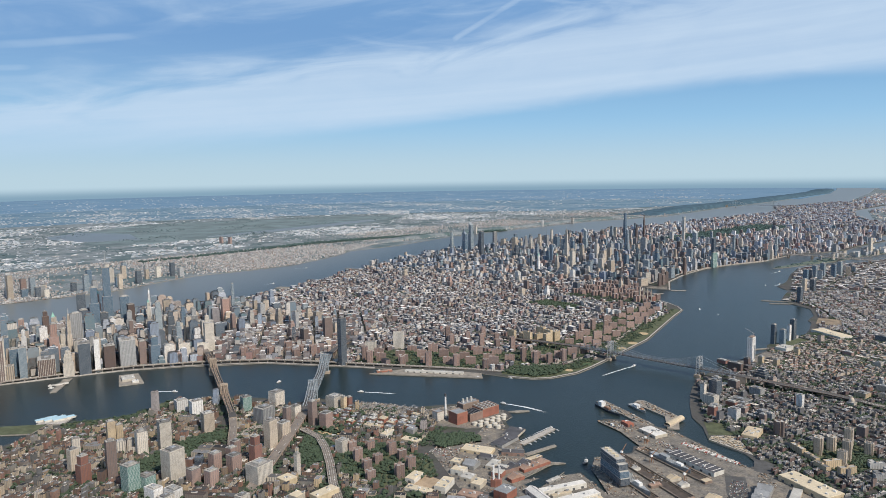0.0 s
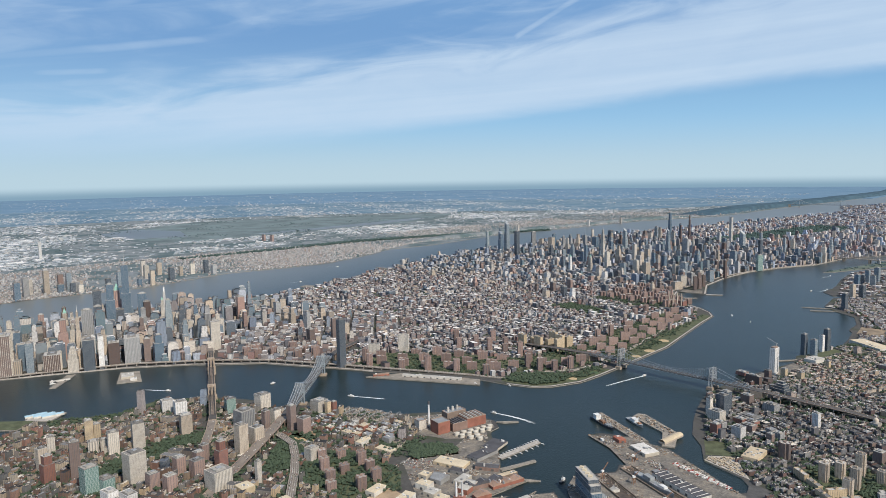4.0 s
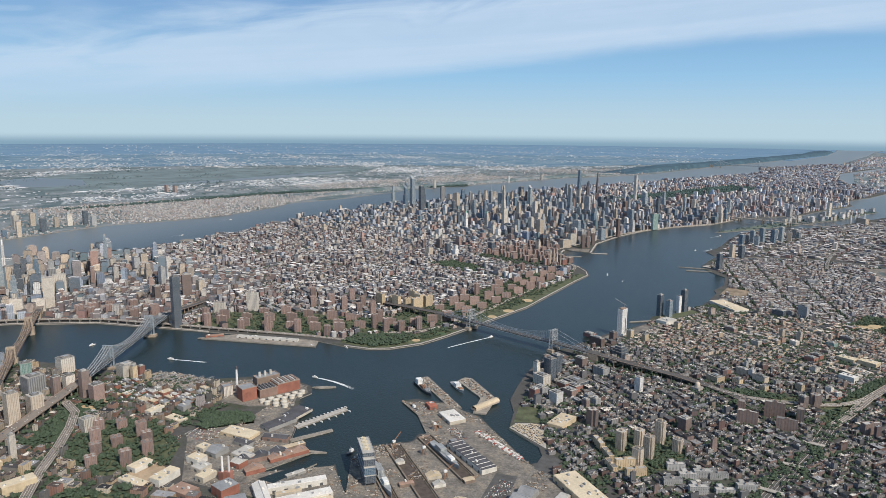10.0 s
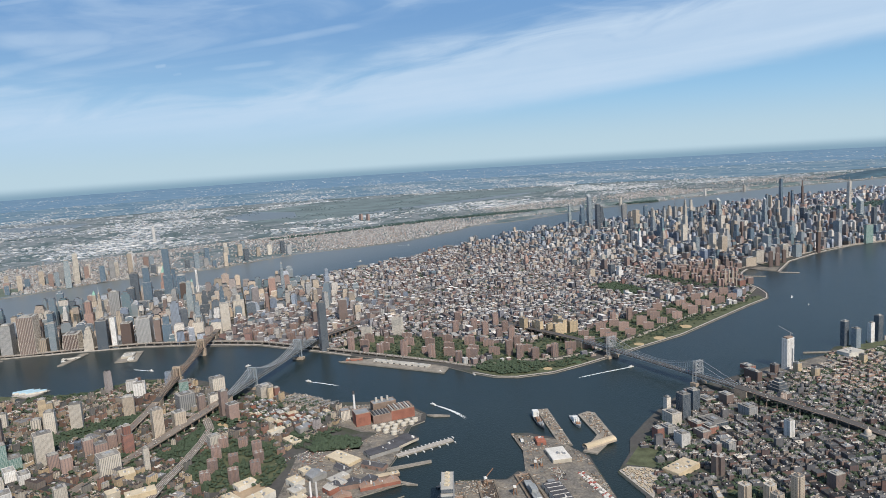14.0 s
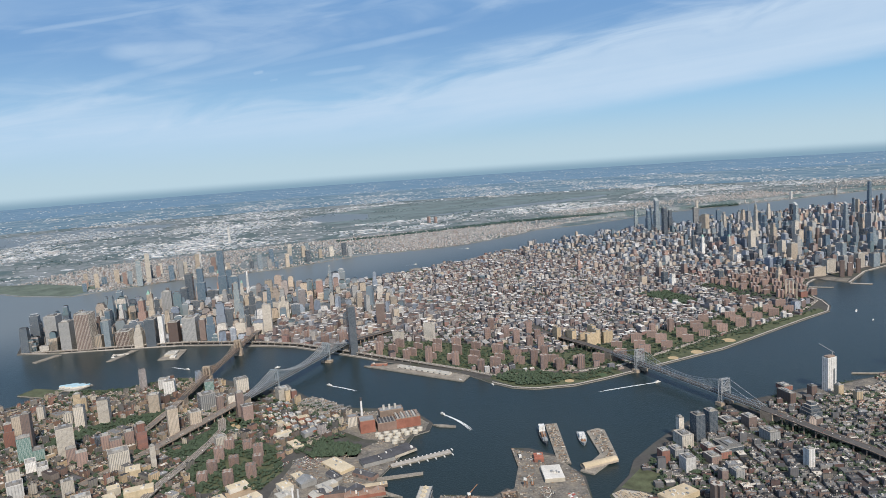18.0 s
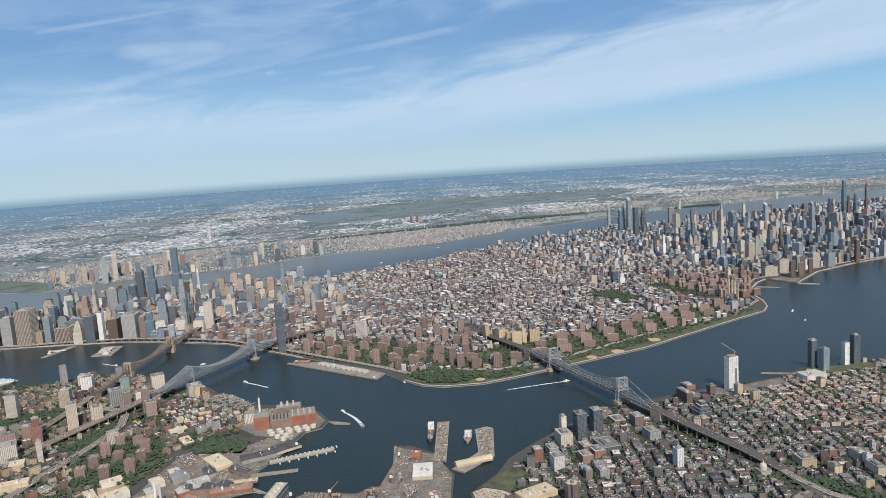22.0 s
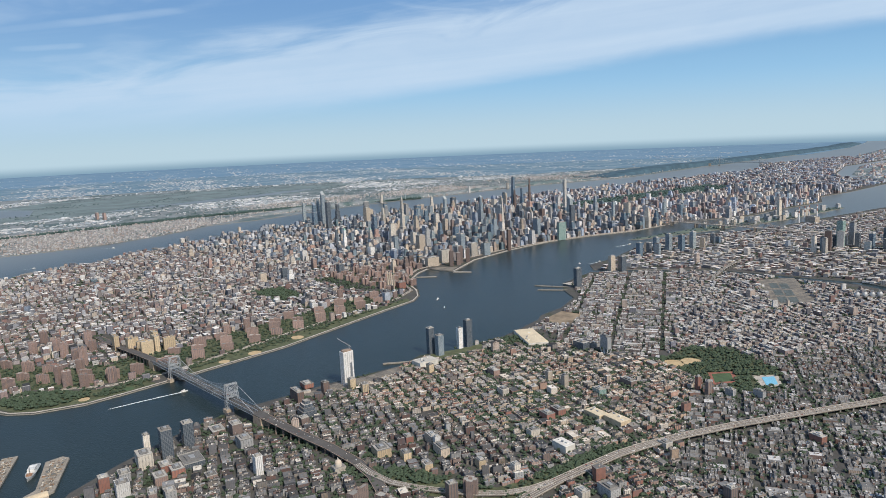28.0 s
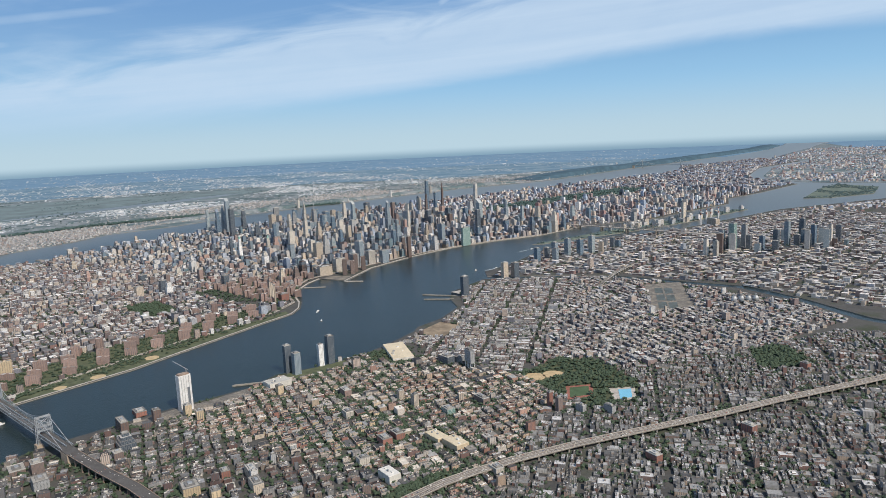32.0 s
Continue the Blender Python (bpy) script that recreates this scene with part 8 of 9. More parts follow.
# piers in the bay
for nm, poly, mat, lab in (("pier_east_arm", [(16, -15.5), (17.5, -11), (20.5, -11), (35, -27), (35.5, -41.5), (31, -42), (29.5, -28.5)], M_PIER, "cranked concrete pier with a dredger alongside"), ("pier_ship", [(0.5, -18.5), (3.6, -15.5), (26, -39.5), (21, -40)], M_PIER, "long grey finger pier with a ship alongside"), ("pier_marina", [(-20.5, -74), (-18.5, -75.2), (-10.3, -55.8), (-12.4, -54.6)], M_PAVE, "pale marina pier with small boats"), ("pier_low", [(-16.5, -83), (-15.2, -84.2), (-6.8, -72.4), (-7.8, -71.4)], M_PIER, "thin low timber pier"), ("pier_spit", [(-4, -88), (-13.5, -89.5), (-12.6, -88), (-1, -86.4)], M_PIER, "low stone spit at the yard"), ("pier_spur", [(-33, -42), (-30, -40), (-25, -38), (-24.6, -38.8), (-30, -42)], M_PIER, "low timber spur at the tank farm"),
                           ("pier_point", [(103, 262), (108, 268), (114, 262), (112, 256)], M_PAVE, "low pier by the inlet"), ("pier_thin", [(88, 254), (110, 254), (110, 253.2), (88, 253.2)], M_PIER, "thin timber pier reaching into the river"), ("pier_thin", [(93, 243), (110, 246), (110, 245.2), (93, 242.2)], M_PIER, "thin timber pier reaching into the river"), ("pier_thin", [(70, 96), (80, 102), (80, 101), (70, 95)], M_PIER, "old broken timber pier"), ("pier_ferry", [(-258, -64), (-246, -82), (-244, -80), (-255, -61)], M_PIER, "finger pier at the island's tip"), ("pier_ferry", [(-236, -50), (-222, -64), (-214, -56), (-229, -44)], M_PIER, "broad market pier below the towers"), ("pier_ferry", [(-290, -94), (-284, -108), (-281, -107), (-287, -92)], M_PIER, "finger pier at the island's tip"),
                           ("pier_heights", [(-207, -124), (-222, -131), (-226, -122), (-210, -114)], M_GRASS, "old pier made into a green lawn"), ("pier_heights", [(-204, -112), (-214, -116), (-218, -107), (-207, -102)], M_PAVE, "old pier with pale decks"), ("pier_west", [(-300, 205), (-312, 205), (-312, 214), (-300, 214)], M_PIER, "broad pier on the far shore"), ("pier_west", [(-320, 122), (-338, 128), (-336, 134), (-318, 128)], M_GRASS, "green pier on the far shore"), ("pier_west", [(-294, 330), (-310, 334), (-309, 338), (-293, 335)], M_PIER, "finger pier on the far shore"), ("pier_cove", [(22, 284), (34, 286), (34, 284.5), (22, 282)], M_PAVE, "small pier in the cove"), ("pier_cove", [(4, 262), (17, 266), (17, 265.2), (4, 261)], M_PAVE, "thin pier in the cove")):
    tagged(slab(nm, poly, -.4, .5, mat, M_WALLEDGE), lab, "pier", kind="structure")
PF = thing("salt_shed", 33.4, -35, .5, 64, "long tan barrel-roofed shed on the pier", "shed")
bm = bmesh.new()
block(bm, -6, 6, -1.3, 1.3, 0, .6)
part("outer_wall", bm, W["tan"], PF)
bm = bmesh.new()
pr = None
for k in range(9):
    a = math.pi * k / 8
    row = [bm.verts.new((sx * 6, -1.35 * math.cos(a), .6 + .9 * math.sin(a))) for sx in (-1, 1)]
    if pr:
        bm.faces.new((pr[0], pr[1], row[1], row[0]))
    pr = row
part("roof", bm, M_TANROOF, PF)

# ---- ships and boats ----
M_HULL = plain("dark_ship_hull", (0.07, 0.075, 0.085), 0.5)
M_SHIPGREY = plain("grey_ship_paint", (0.33, 0.35, 0.36), 0.5)
M_FOAM = plain("white_wake_foam", (0.75, 0.79, 0.80), 0.7, 0, 1.6, 0.1)
M_RUST = plain("rusty_deck", (0.32, 0.18, 0.11), 0.8)


def hull_mesh(l, w, h, sheer=.25):
    bm_ = bmesh.new()
    rows = []
    for i in range(9):
        f = i / 8
        x = -l / 2 + l * f
        hw = w / 2 * (1 - max(0, (f - .6) / .4) ** 2 * .97) * (.85 if i == 0 else 1)
        z = h * (1 + sheer * max(0, (f - .5) * 2) ** 2)
        rows.append([bm_.verts.new(v) for v in ((x, -hw * .8, 0), (x, -hw, z), (x, hw, z), (x, hw * .8, 0))])
    for p, q in zip(rows, rows[1:]):
        for k in range(3):
            bm_.faces.new((p[k], q[k], q[k + 1], p[k + 1]))
    bm_.faces.new(rows[0])
    bm_.faces.new(rows[-1])
    bmesh.ops.recalc_face_normals(bm_, faces=bm_.faces)
    return bm_


def ship(x, y, z, turn, l, w, h, hull_mat, label, houses, masts=(), name="ship"):
    root = thing(name, x, y, z, turn, label, "ship", "")
    part("hull", hull_mesh(l, w, h), hull_mat, root)
    for x0, x1, hw, z0, z1, mat in houses:
        bm_ = bmesh.new()
        block(bm_, x0 * l, x1 * l, -hw * w / 2, hw * w / 2, z0 * h, z1 * h)
        part("deckhouse", bm_, mat, root)
    for mx, mz in masts:
        bm_ = bmesh.new()
        beam(bm_, (mx * l, 0, h), (mx * l, 0, mz * h), .18, .18)
        beam(bm_, (mx * l, 0, mz * h * .9), (mx * l + l * .1, 0, h * 1.6), .1, .1)
        part("derrick", bm_, M_MAST, root)
    return root


W_ = M_SHIPWHITE
ship(6.6, -27.6, -.1, -46, 15.5, 2.6, 1.0, M_HULL, "black-hulled cargo ship moored along the pier", ((-.36, -.2, .8, 1, 2.9, W_), (-.1, .1, .6, 1, 1.7, M_RUST), (.18, .32, .6, 1, 1.5, M_SHIPGREY)), ((-.05, 3.2), (.15, 3.0), (.34, 2.8)))
ship(22, -95.8, LAND + .08, -49.3, 19, 2.3, 1.2, M_SHIPGREY, "grey ship standing in a dry dock", ((-.3, -.05, .8, 1, 2.2, M_SHIPGREY), (.1, .25, .6, 1, 1.8, W_)), ((.0, 3.2),))
ship(33.2, -75.8, LAND + .08, -42.8, 18, 2.3, 1.1, M_SHIPGREY, "long grey ship between stone dock walls", ((-.25, -.05, .8, 1, 2.0, M_SHIPGREY), (.15, .3, .6, 1, 1.6, W_)), ((.05, 2.8),))
ship(18.2, -21.4, -.05, -49, 10.5, 2.8, .8, M_SHIPGREY, "dredger barge moored at the cranked pier", ((-.2, .1, .7, 1, 2.3, W_), (.2, .34, .5, 1, 1.6, M_RUST)), ((.2, 4.0),), "barge")
ship(5.5, -83.2, -.1, 75, 3.6, 1.2, .5, M_HULL, "small black tug beside the office block", ((-.1, .2, .7, 1, 2.6, W_),), ((.0, 4),), "tugboat")
ship(24.5, -57.5, -.1, -50, 3.2, 1.1, .5, M_HULL, "small dark tug at the yard's quay", ((-.1, .2, .7, 1, 2.4, M_RUST),), ((.1, 6),), "tugboat")
ship(10, -45, -.1, -42, 4.4, 1.2, .5, M_HULL, "small dark tug near the pier", ((-.1, .2, .7, 1, 2.4, W_),), (), "tugboat")


def wake(root, l, w, bend=0.0):
    """A trail of foam behind a boat: two arms and a ragged middle, just proud of the water."""
    rs = random.Random(int(l * 10))
    for nm_, off, w0, w1, up in (("wake_arm", .45, .14, .26, .034), ("wake_arm", -.45, .14, .26, .038), ("wake_middle", 0, .36, .55, .03)):
        bm_ = bmesh.new()
        pr_ = None
        for i in range(19):
            f = i / 18
            x = -l * f
            y = off * w * (.15 + f * .85) + bend * f * f + rs.uniform(-.06, .06)
            hw = (w0 + (w1 - w0) * f) * (1 - f ** 3) * rs.uniform(.6, 1.25) + .015
            rr = [bm_.verts.new((x, y - hw, up)), bm_.verts.new((x, y + hw, up))]
            if pr_:
                bm_.faces.new((pr_[0], rr[0], rr[1], pr_[1]))
            pr_ = rr
        bmesh.ops.recalc_face_normals(bm_, faces=bm_.faces)
        for f_ in bm_.faces:
            if f_.normal.z < 0:
                f_.normal_flip()
        part(nm_, bm_, M_FOAM, root)


for x, y, turn, l, wl, ww, bend, lab in ((-105.5, -36, 190, 3.0, 17, .8, .6, "white ferry running with a foaming wake"), (-38, -32, 178, 2.6, 20, 1.5, 4.5, "white ferry turning with a curved wake"), (11.5, 45, 57, 2.6, 27, .7, -1.0, "fast white ferry with a long thin wake"), (-190, -62, 15, 2.6, 12, .6, 0, "white ferry off the island's tip"), (-151, -34, 80, 3.0, 0, 0, 0, "white ferry at rest between the bridges"), (44, 208, 100, 3.0, 3, .4, 0, "white ferry in the wide river"), (56, 190, 80, 1.4, 0, 0, 0, "small white motor boat in the river"), (110, 340, 70, 2.4, 12, .5, 2, "white ferry with a short wake upriver"), (118, 420, 60, 3.0, 18, .4, 0, "white ferry with a long wake upriver"), (-44, 5, 170, 1.6, 0, 0, 0, "small white boat by the point"), (-213, -104, 90, 1.0, 0, 0, 0, "small white sailing boat off the piers"), (-330, 230, 60, 2.6, 10, .4, 0, "white ferry on the wide western river"), (-355, 330, 30, 2.6, 12, .4, 0, "white ferry far out on the western river"), (-252, -76, 60, 2.6, 0, 0, 0, "white ferry moored at a finger pier"), (-60, 1.5, 175, 2.4, 0, 0, 0, "white ferry moored by the long pier"), (98, 330, 40, 1.6, 0, 0, 0, "small white boat near the inlet")):
    b = thing("ferry" if l > 2 else "motor_boat", x, y, 0, turn, lab, "boat", "boats on the river")
    part("hull", hull_mesh(l, l * .3, .32), M_SHIPWHITE, b)
    bm = bmesh.new()
    block(bm, -l * .38, l * .15, -l * .12, l * .12, .3, .62)
    block(bm, -l * .1, l * .1, -l * .09, l * .09, .62, .85)
    part("cabin", bm, M_SHIPWHITE, b)
    if wl:
        wake(b, wl, ww, bend)
YB = thing("yacht", -19.6, -71.6, 0, 60, "small white yacht moored at the marina pier", "boat", "moored yachts")
part("hull", hull_mesh(1.5, .45, .22), M_SHIPWHITE, YB)
bm = bmesh.new()
block(bm, -.35, .2, -.14, .14, .2, .4)
part("cabin", bm, M_SHIPWHITE, YB)
for k in range(15):
    f = k / 14
    copy_thing(YB, pose(-20.8 + 8.2 * f, -72.8 + 19.4 * f, 0, 0, 0, 155))
    if k % 2:
        copy_thing(YB, pose(-17.0 + 8.2 * f, -74.2 + 19.4 * f, 0, 0, 0, -25))
# boxes, trailers and cars stored in the yard, and cars on the roads
CARCOL = [(0.62, 0.62, 0.61), (0.05, 0.05, 0.055), (0.24, 0.25, 0.27), (0.10, 0.10, 0.11), (0.30, 0.10, 0.085), (0.12, 0.15, 0.22), (0.8, 0.8, 0.78), (0.2, 0.19, 0.18), (0.55, 0.5, 0.4)]
M_CARS = roofing("car_paint", CARCOL)


def cars(name, label, spots, seed, lz=.14, lw=.19, ll=.46):
    """Many small cars: body with a narrower cabin above."""
    rs = np.random.RandomState(seed)
    s = np.array(spots)
    ob = stacks(name, s[:, 0], s[:, 1], np.full(len(s), ll), np.full(len(s), lw), s[:, 3], s[:, 2], [(np.full(len(s), lz * .55), 1.0), (np.full(len(s), lz), .7)], M_CARS, M_CARS)
    return tagged(ob, label, "cars", kind="stuff")


rsn = np.random.RandomState(4)
spots = []
for pts, w in ((EXPRESS, 3.0), (EXPRESS2, 2.8), (RIVERDRIVE, 1.8), (DRIVE2, 1.7), ([(-111.8, -73, 4.5), (-102, -106, 2.4), (-91, -147, .6)], 3.6), ([(63.6, 27.2, 4.0), (107, 13, 1.6)], 3.2), ([(-1.5, 54, 4.1), (43, 35.7, 4.1)], 3.0), ([(-136.8, -14.2, 4.6), (-119.6, -54.6, 4.6)], 3.0), ([(-137.5, -88.5, 3.9), (-113, -122, .7)], 2.7)):
    for (x0, y0, z0), (x1, y1, z1) in zip(pts, pts[1:]):
        l = math.hypot(x1 - x0, y1 - y0)
        for k in range(int(l * .9)):
            f, o = rsn.rand(), rsn.choice([-.36, -.2, .2, .36]) * w
            a = math.atan2(y1 - y0, x1 - x0)
            spots.append((x0 + (x1 - x0) * f - math.sin(a) * o, y0 + (y1 - y0) * f + math.cos(a) * o, z0 + (z1 - z0) * f + .03, a))
cars("road_traffic", "small cars spread over the big roads", spots, 5)
spots = []
for cx_, cy_, w, d, turn in ((-44, -89, 10, 9, -8), (54, -92, 5.5, 20, -8), (14, -45, 7, 3, 42), (-50, -96, 4, 6, 30), (31.5, -59, 4, 9, 43)):
    a = radians(turn)
    for i in range(int(w / .32)):
        for j in range(int(d / .75)):
            if rsn.rand() < .5:
                u, v = -w / 2 + i * .32, -d / 2 + j * .75
                spots.append((cx_ + u * math.cos(a) - v * math.sin(a), cy_ + u * math.sin(a) + v * math.cos(a), LAND + .056, a + math.pi / 2))
cars("parked_cars", "rows of cars parked in the yard", spots, 6)
spots = [(37.4 + f * 18 + o * .6, -55.6 - f * 13 + o * .8 + rsn.uniform(-.1, .1), LAND + .056, radians(54)) for f in np.linspace(0, 1, 46) for o in (-1.1, 0)]
M_CARS = roofing("truck_paint", [(0.74, 0.73, 0.71), (0.42, 0.12, 0.10), (0.66, 0.65, 0.63), (0.78, 0.77, 0.75), (0.36, 0.35, 0.34)])
cars("parked_trucks", "white and red box trucks parked along the channel", spots, 7, .38, .3, .95)

# stacked boxes, sheds and gear strewn over the shipyard
M_GEAR = facade("yard_gear_paint", [(0.24, 0.16, 0.11), (0.38, 0.34, 0.29), (0.18, 0.165, 0.15), (0.52, 0.49, 0.44), (0.30, 0.22, 0.16), (0.15, 0.17, 0.18)], 9, 9, .02)
M_GEARTOP = roofing("yard_gear_tops", [(0.24, 0.17, 0.12), (0.38, 0.35, 0.30), (0.16, 0.15, 0.14), (0.58, 0.55, 0.50), (0.30, 0.23, 0.17), (0.20, 0.2, 0.2)])
rsn = np.random.RandomState(14)
hx_, hy_ = rsn.uniform(-50, 90, 260), rsn.uniform(-118, -12, 260)
pick = rsn.randint(0, 260, 9000)
gx = hx_[pick] + rsn.normal(0, 1.5, 9000)
gy = hy_[pick] + rsn.normal(0, 1.5, 9000)
ok = inside(gx, gy, YARD) | inside(gx, gy, [(0.9, -18.5), (3.6, -16), (25, -39), (21, -39.6)]) | inside(gx, gy, [(17, -15), (20, -12), (34, -28), (34.5, -33), (30.5, -29)])
for x0, y0, x1, y1, half in ROADS:
    if math.hypot(x1 - x0, y1 - y0) < 1:
        ok &= np.hypot(gx - x0, gy - y0) > half + .2
ok &= ~inside(gx, gy, [(-11.4, -107.8), (-2, -92), (.2, -93.4), (-5.2, -108.4)])
for poly in ([(12, -76), (15, -74), (48, -98), (52, -90), (30, -62), (24, -60)],):
    ok &= ~(inside(gx, gy, poly) & (rsn.rand(len(gx)) < .6))
gx, gy = gx[ok][:3200], gy[ok][:3200]
n_ = len(gx)
tagged(stacks("yard_gear", gx, gy, rsn.uniform(.15, 1.0, n_) ** 1.3, rsn.uniform(.12, .5, n_), radians(43) + rsn.choice([0, math.pi / 2], n_), LAND + .056, [(rsn.uniform(.06, .36, n_), 1.0)], M_GEAR, M_GEARTOP), "rusty boxes, hut roofs and gear strewn over the shipyard", "gear", kind="stuff")
for x, y, turn, h in ((27, -77, 40, 3.6), (38, -88, 40, 3.2), (24, -60, 20, 3.4), (17, -77, 60, 3.8)):
    cr = thing("dock_crane", x, y, LAND + .055, turn, "rusty travelling crane beside a dry dock", "crane", "dock cranes")
    bm = bmesh.new()
    for sx in (-.5, .5):
        for sy in (-.5, .5):
            beam(bm, (sx, sy, 0), (sx * .5, sy * .5, h * .6), .14, .14)
    part("portal", bm, M_RUST, cr)
    bm = bmesh.new()
    block(bm, -.5, .4, -.35, .35, h * .6, h * .6 + .6)
    part("cab", bm, M_SHIPWHITE, cr)
    bm = bmesh.new()
    beam(bm, (.2, 0, h * .6 + .5), (2.6, 0, h * 1.3), .14, .18)
    part("jib", bm, M_RUST, cr)

for nm, poly, lab in (("dock_basin", [(-11, -107.6), (-2, -92.6), (-.2, -93.6), (-5.5, -108)], "narrow dark dock basin between sheds"),):
    tagged(slab(nm, poly, 0, LAND + .07, M_WATER, M_WALLEDGE), lab, "water", kind="structure")
rsn = np.random.RandomState(16)
gx, gy = rsn.uniform(0, 36, 1600), rsn.uniform(-42, -11, 1600)
ok = inside(gx, gy, [(1.2, -18.5), (3.6, -16.4), (25, -39), (21.5, -39.4)]) | inside(gx, gy, [(17, -14.5), (20.2, -12), (34.2, -27.6), (34.4, -29), (30.4, -28.5)])
gx, gy = gx[ok][:190], gy[ok][:190]
tagged(stacks("pier_gear", gx, gy, rsn.uniform(.2, 1.2, len(gx)), rsn.uniform(.15, .5, len(gx)), radians(-47) + rsn.choice([0, math.pi / 2], len(gx)), .5, [(rsn.uniform(.08, .5, len(gx)), 1.0)], M_GEAR, M_GEARTOP), "boxes, pipes and gear stored on the piers", "gear", kind="stuff")
rsn = np.random.RandomState(15)
gx, gy = rsn.uniform(45, 62, 900), rsn.uniform(-60, -42, 900)
ok = inside(gx, gy, [(46.6, -48.6), (47.4, -45.4), (52, -43.6), (55.6, -43.8), (59.8, -58.5)])
gx, gy = gx[ok][:190], gy[ok][:190]
tagged(stacks("stone_piles", gx, gy, rsn.uniform(.4, 1.3, len(gx)), rsn.uniform(.2, .5, len(gx)), radians(-35) + rsn.uniform(-.2, .2, len(gx)), LAND + .05, [(rsn.uniform(.1, .35, len(gx)), 1.0)], M_GEAR, M_TANROOF), "stacks of tan stone stored on the lot", "stone piles", kind="stuff")
# the tall concrete store with a planted roof, and its lower neighbour
for x, y, w, d, roofmat, lab in ((17.1, -124.3, 10.5, 4.8, M_GRASS, "tall cream concrete storehouse with a planted roof"), (28.3, -122.4, 7.0, 5.0, M_CREAMROOF, "tall cream concrete storehouse with plant on its roof")):
    st = thing("storehouse", x, y, LAND, -5, lab, "warehouse", "storehouses by the yard")
    ROADS.append((x, y, x + .01, y, 6))
    wall_prism("outer_wall", [(-w / 2, -d / 2), (w / 2, -d / 2), (w / 2, d / 2), (-w / 2, d / 2)], 5.9, [W["white"], M_CREAMROOF], st)
    bm = bmesh.new()
    block(bm, -w / 2 + .35, w / 2 - .35, -d / 2 + .35, d / 2 - .35, 5.9, 5.96)
    part("planted_roof" if roofmat is M_GRASS else "roof", bm, roofmat, st)
    for k in range(4):
        bm = bmesh.new()
        block(bm, -w / 2, w / 2, (-d / 2, d / 2 - .2)[k] if k < 2 else -d / 2, (-d / 2 + .2, d / 2)[k] if k < 2 else d / 2, 5.9, 6.15) if k < 2 else block(bm, (-w / 2, w / 2 - .2)[k - 2], (-w / 2 + .2, w / 2)[k - 2], -d / 2 + .2, d / 2 - .2, 5.9, 6.15)
        part("parapet", bm, W["white"], st)
    for k in range(5):
        bm = bmesh.new()
        block(bm, -w / 2 + w * (k + .6) / 6, -w / 2 + w * (k + 1.2) / 6, -.5 + k % 2 * .5, .3 + k % 2 * .6, 5.9, 6.4 + k % 3 * .2)
        part("plant_room", bm, M_CREAMROOF, st)
    for k in range(int(w / 1.0) + 1):
        bm = bmesh.new()
        px_ = -w / 2 + k * w / int(w / 1.0)
        block(bm, px_ - .09, px_ + .09, -d / 2 - .08, -d / 2, .1, 5.9)
        part("pilaster", bm, SHEDWALL["white"], st)

# ---- the city, quarter by quarter ----
WBURG_S = [(42, 30), (50, 30), (62, 60), (330, 10), (330, -120), (250, -220), (60, -220), (66, -70), (60, -56), (48, -47), (44, -20)]
WBURG_N = [(54, 50), (70, 80), (80, 96), (84, 110), (100, 136), (110, 150), (176, 128), (190, 122), (190, 37), (62, 60)]
WBURG_E = [(190, 130), (190, 30), (330, 10), (520, -60), (640, 100), (420, 165), (350, 190), (300, 215), (260, 180)]
GREEN = [(112, 150), (178, 128), (172, 255), (164, 310), (150, 308), (116, 299), (108, 262), (122, 230), (120, 204), (116, 180)]
GREEN_E = [(178, 128), (190, 130), (262, 180), (304, 232), (288, 262), (230, 301), (190, 314), (166, 311), (172, 255)]
HEIGHTS = [(-203, -140), (-203, -118), (-180, -92), (-170, -68), (-150, -64), (-128, -66), (-110, -56), (-72, -52), (-50, -60), (-56, -84), (-50, -120), (-30, -120), (0, -122), (60, -112), (60, -220), (-160, -240), (-215, -235)]
QUEENS_S = [(116, 312), (190, 326), (262, 304), (300, 270), (420, 190), (640, 200), (640, 470), (420, 640), (330, 670), (222, 512), (172, 480), (140, 446), (124, 380)]


def some_tall(x, y, h, rs):
    r = rs.rand(len(x))
    return np.where(r > .985, h * rs.uniform(2.2, 3.6, len(x)), np.where(r > .93, h * rs.uniform(1.3, 2.0, len(x)), h))


M_PALEWALL = facade("pale_town_walls", [(0.60, 0.59, 0.58), (0.50, 0.47, 0.45), (0.70, 0.69, 0.69), (0.44, 0.43, 0.43), (0.56, 0.56, 0.58), (0.42, 0.44, 0.48), (0.62, 0.56, 0.48)])
# house palettes lightened and blued, so the walls hold painted distance haze
M_HIGHWALL = facade("hazed_upper_town_walls", [(min(.8, r * 1.06), g * 1.12, b * 1.26) for r, g, b in TENEMENTS + STONES])
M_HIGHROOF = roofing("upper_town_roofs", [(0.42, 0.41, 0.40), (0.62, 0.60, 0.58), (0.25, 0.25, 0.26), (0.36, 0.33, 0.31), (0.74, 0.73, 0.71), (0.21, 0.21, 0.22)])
M_BANKWALL = facade("west_bank_walls", [(0.50, 0.50, 0.51), (0.36, 0.35, 0.35), (0.62, 0.61, 0.60), (0.28, 0.29, 0.31), (0.47, 0.43, 0.41), (0.40, 0.33, 0.30)])
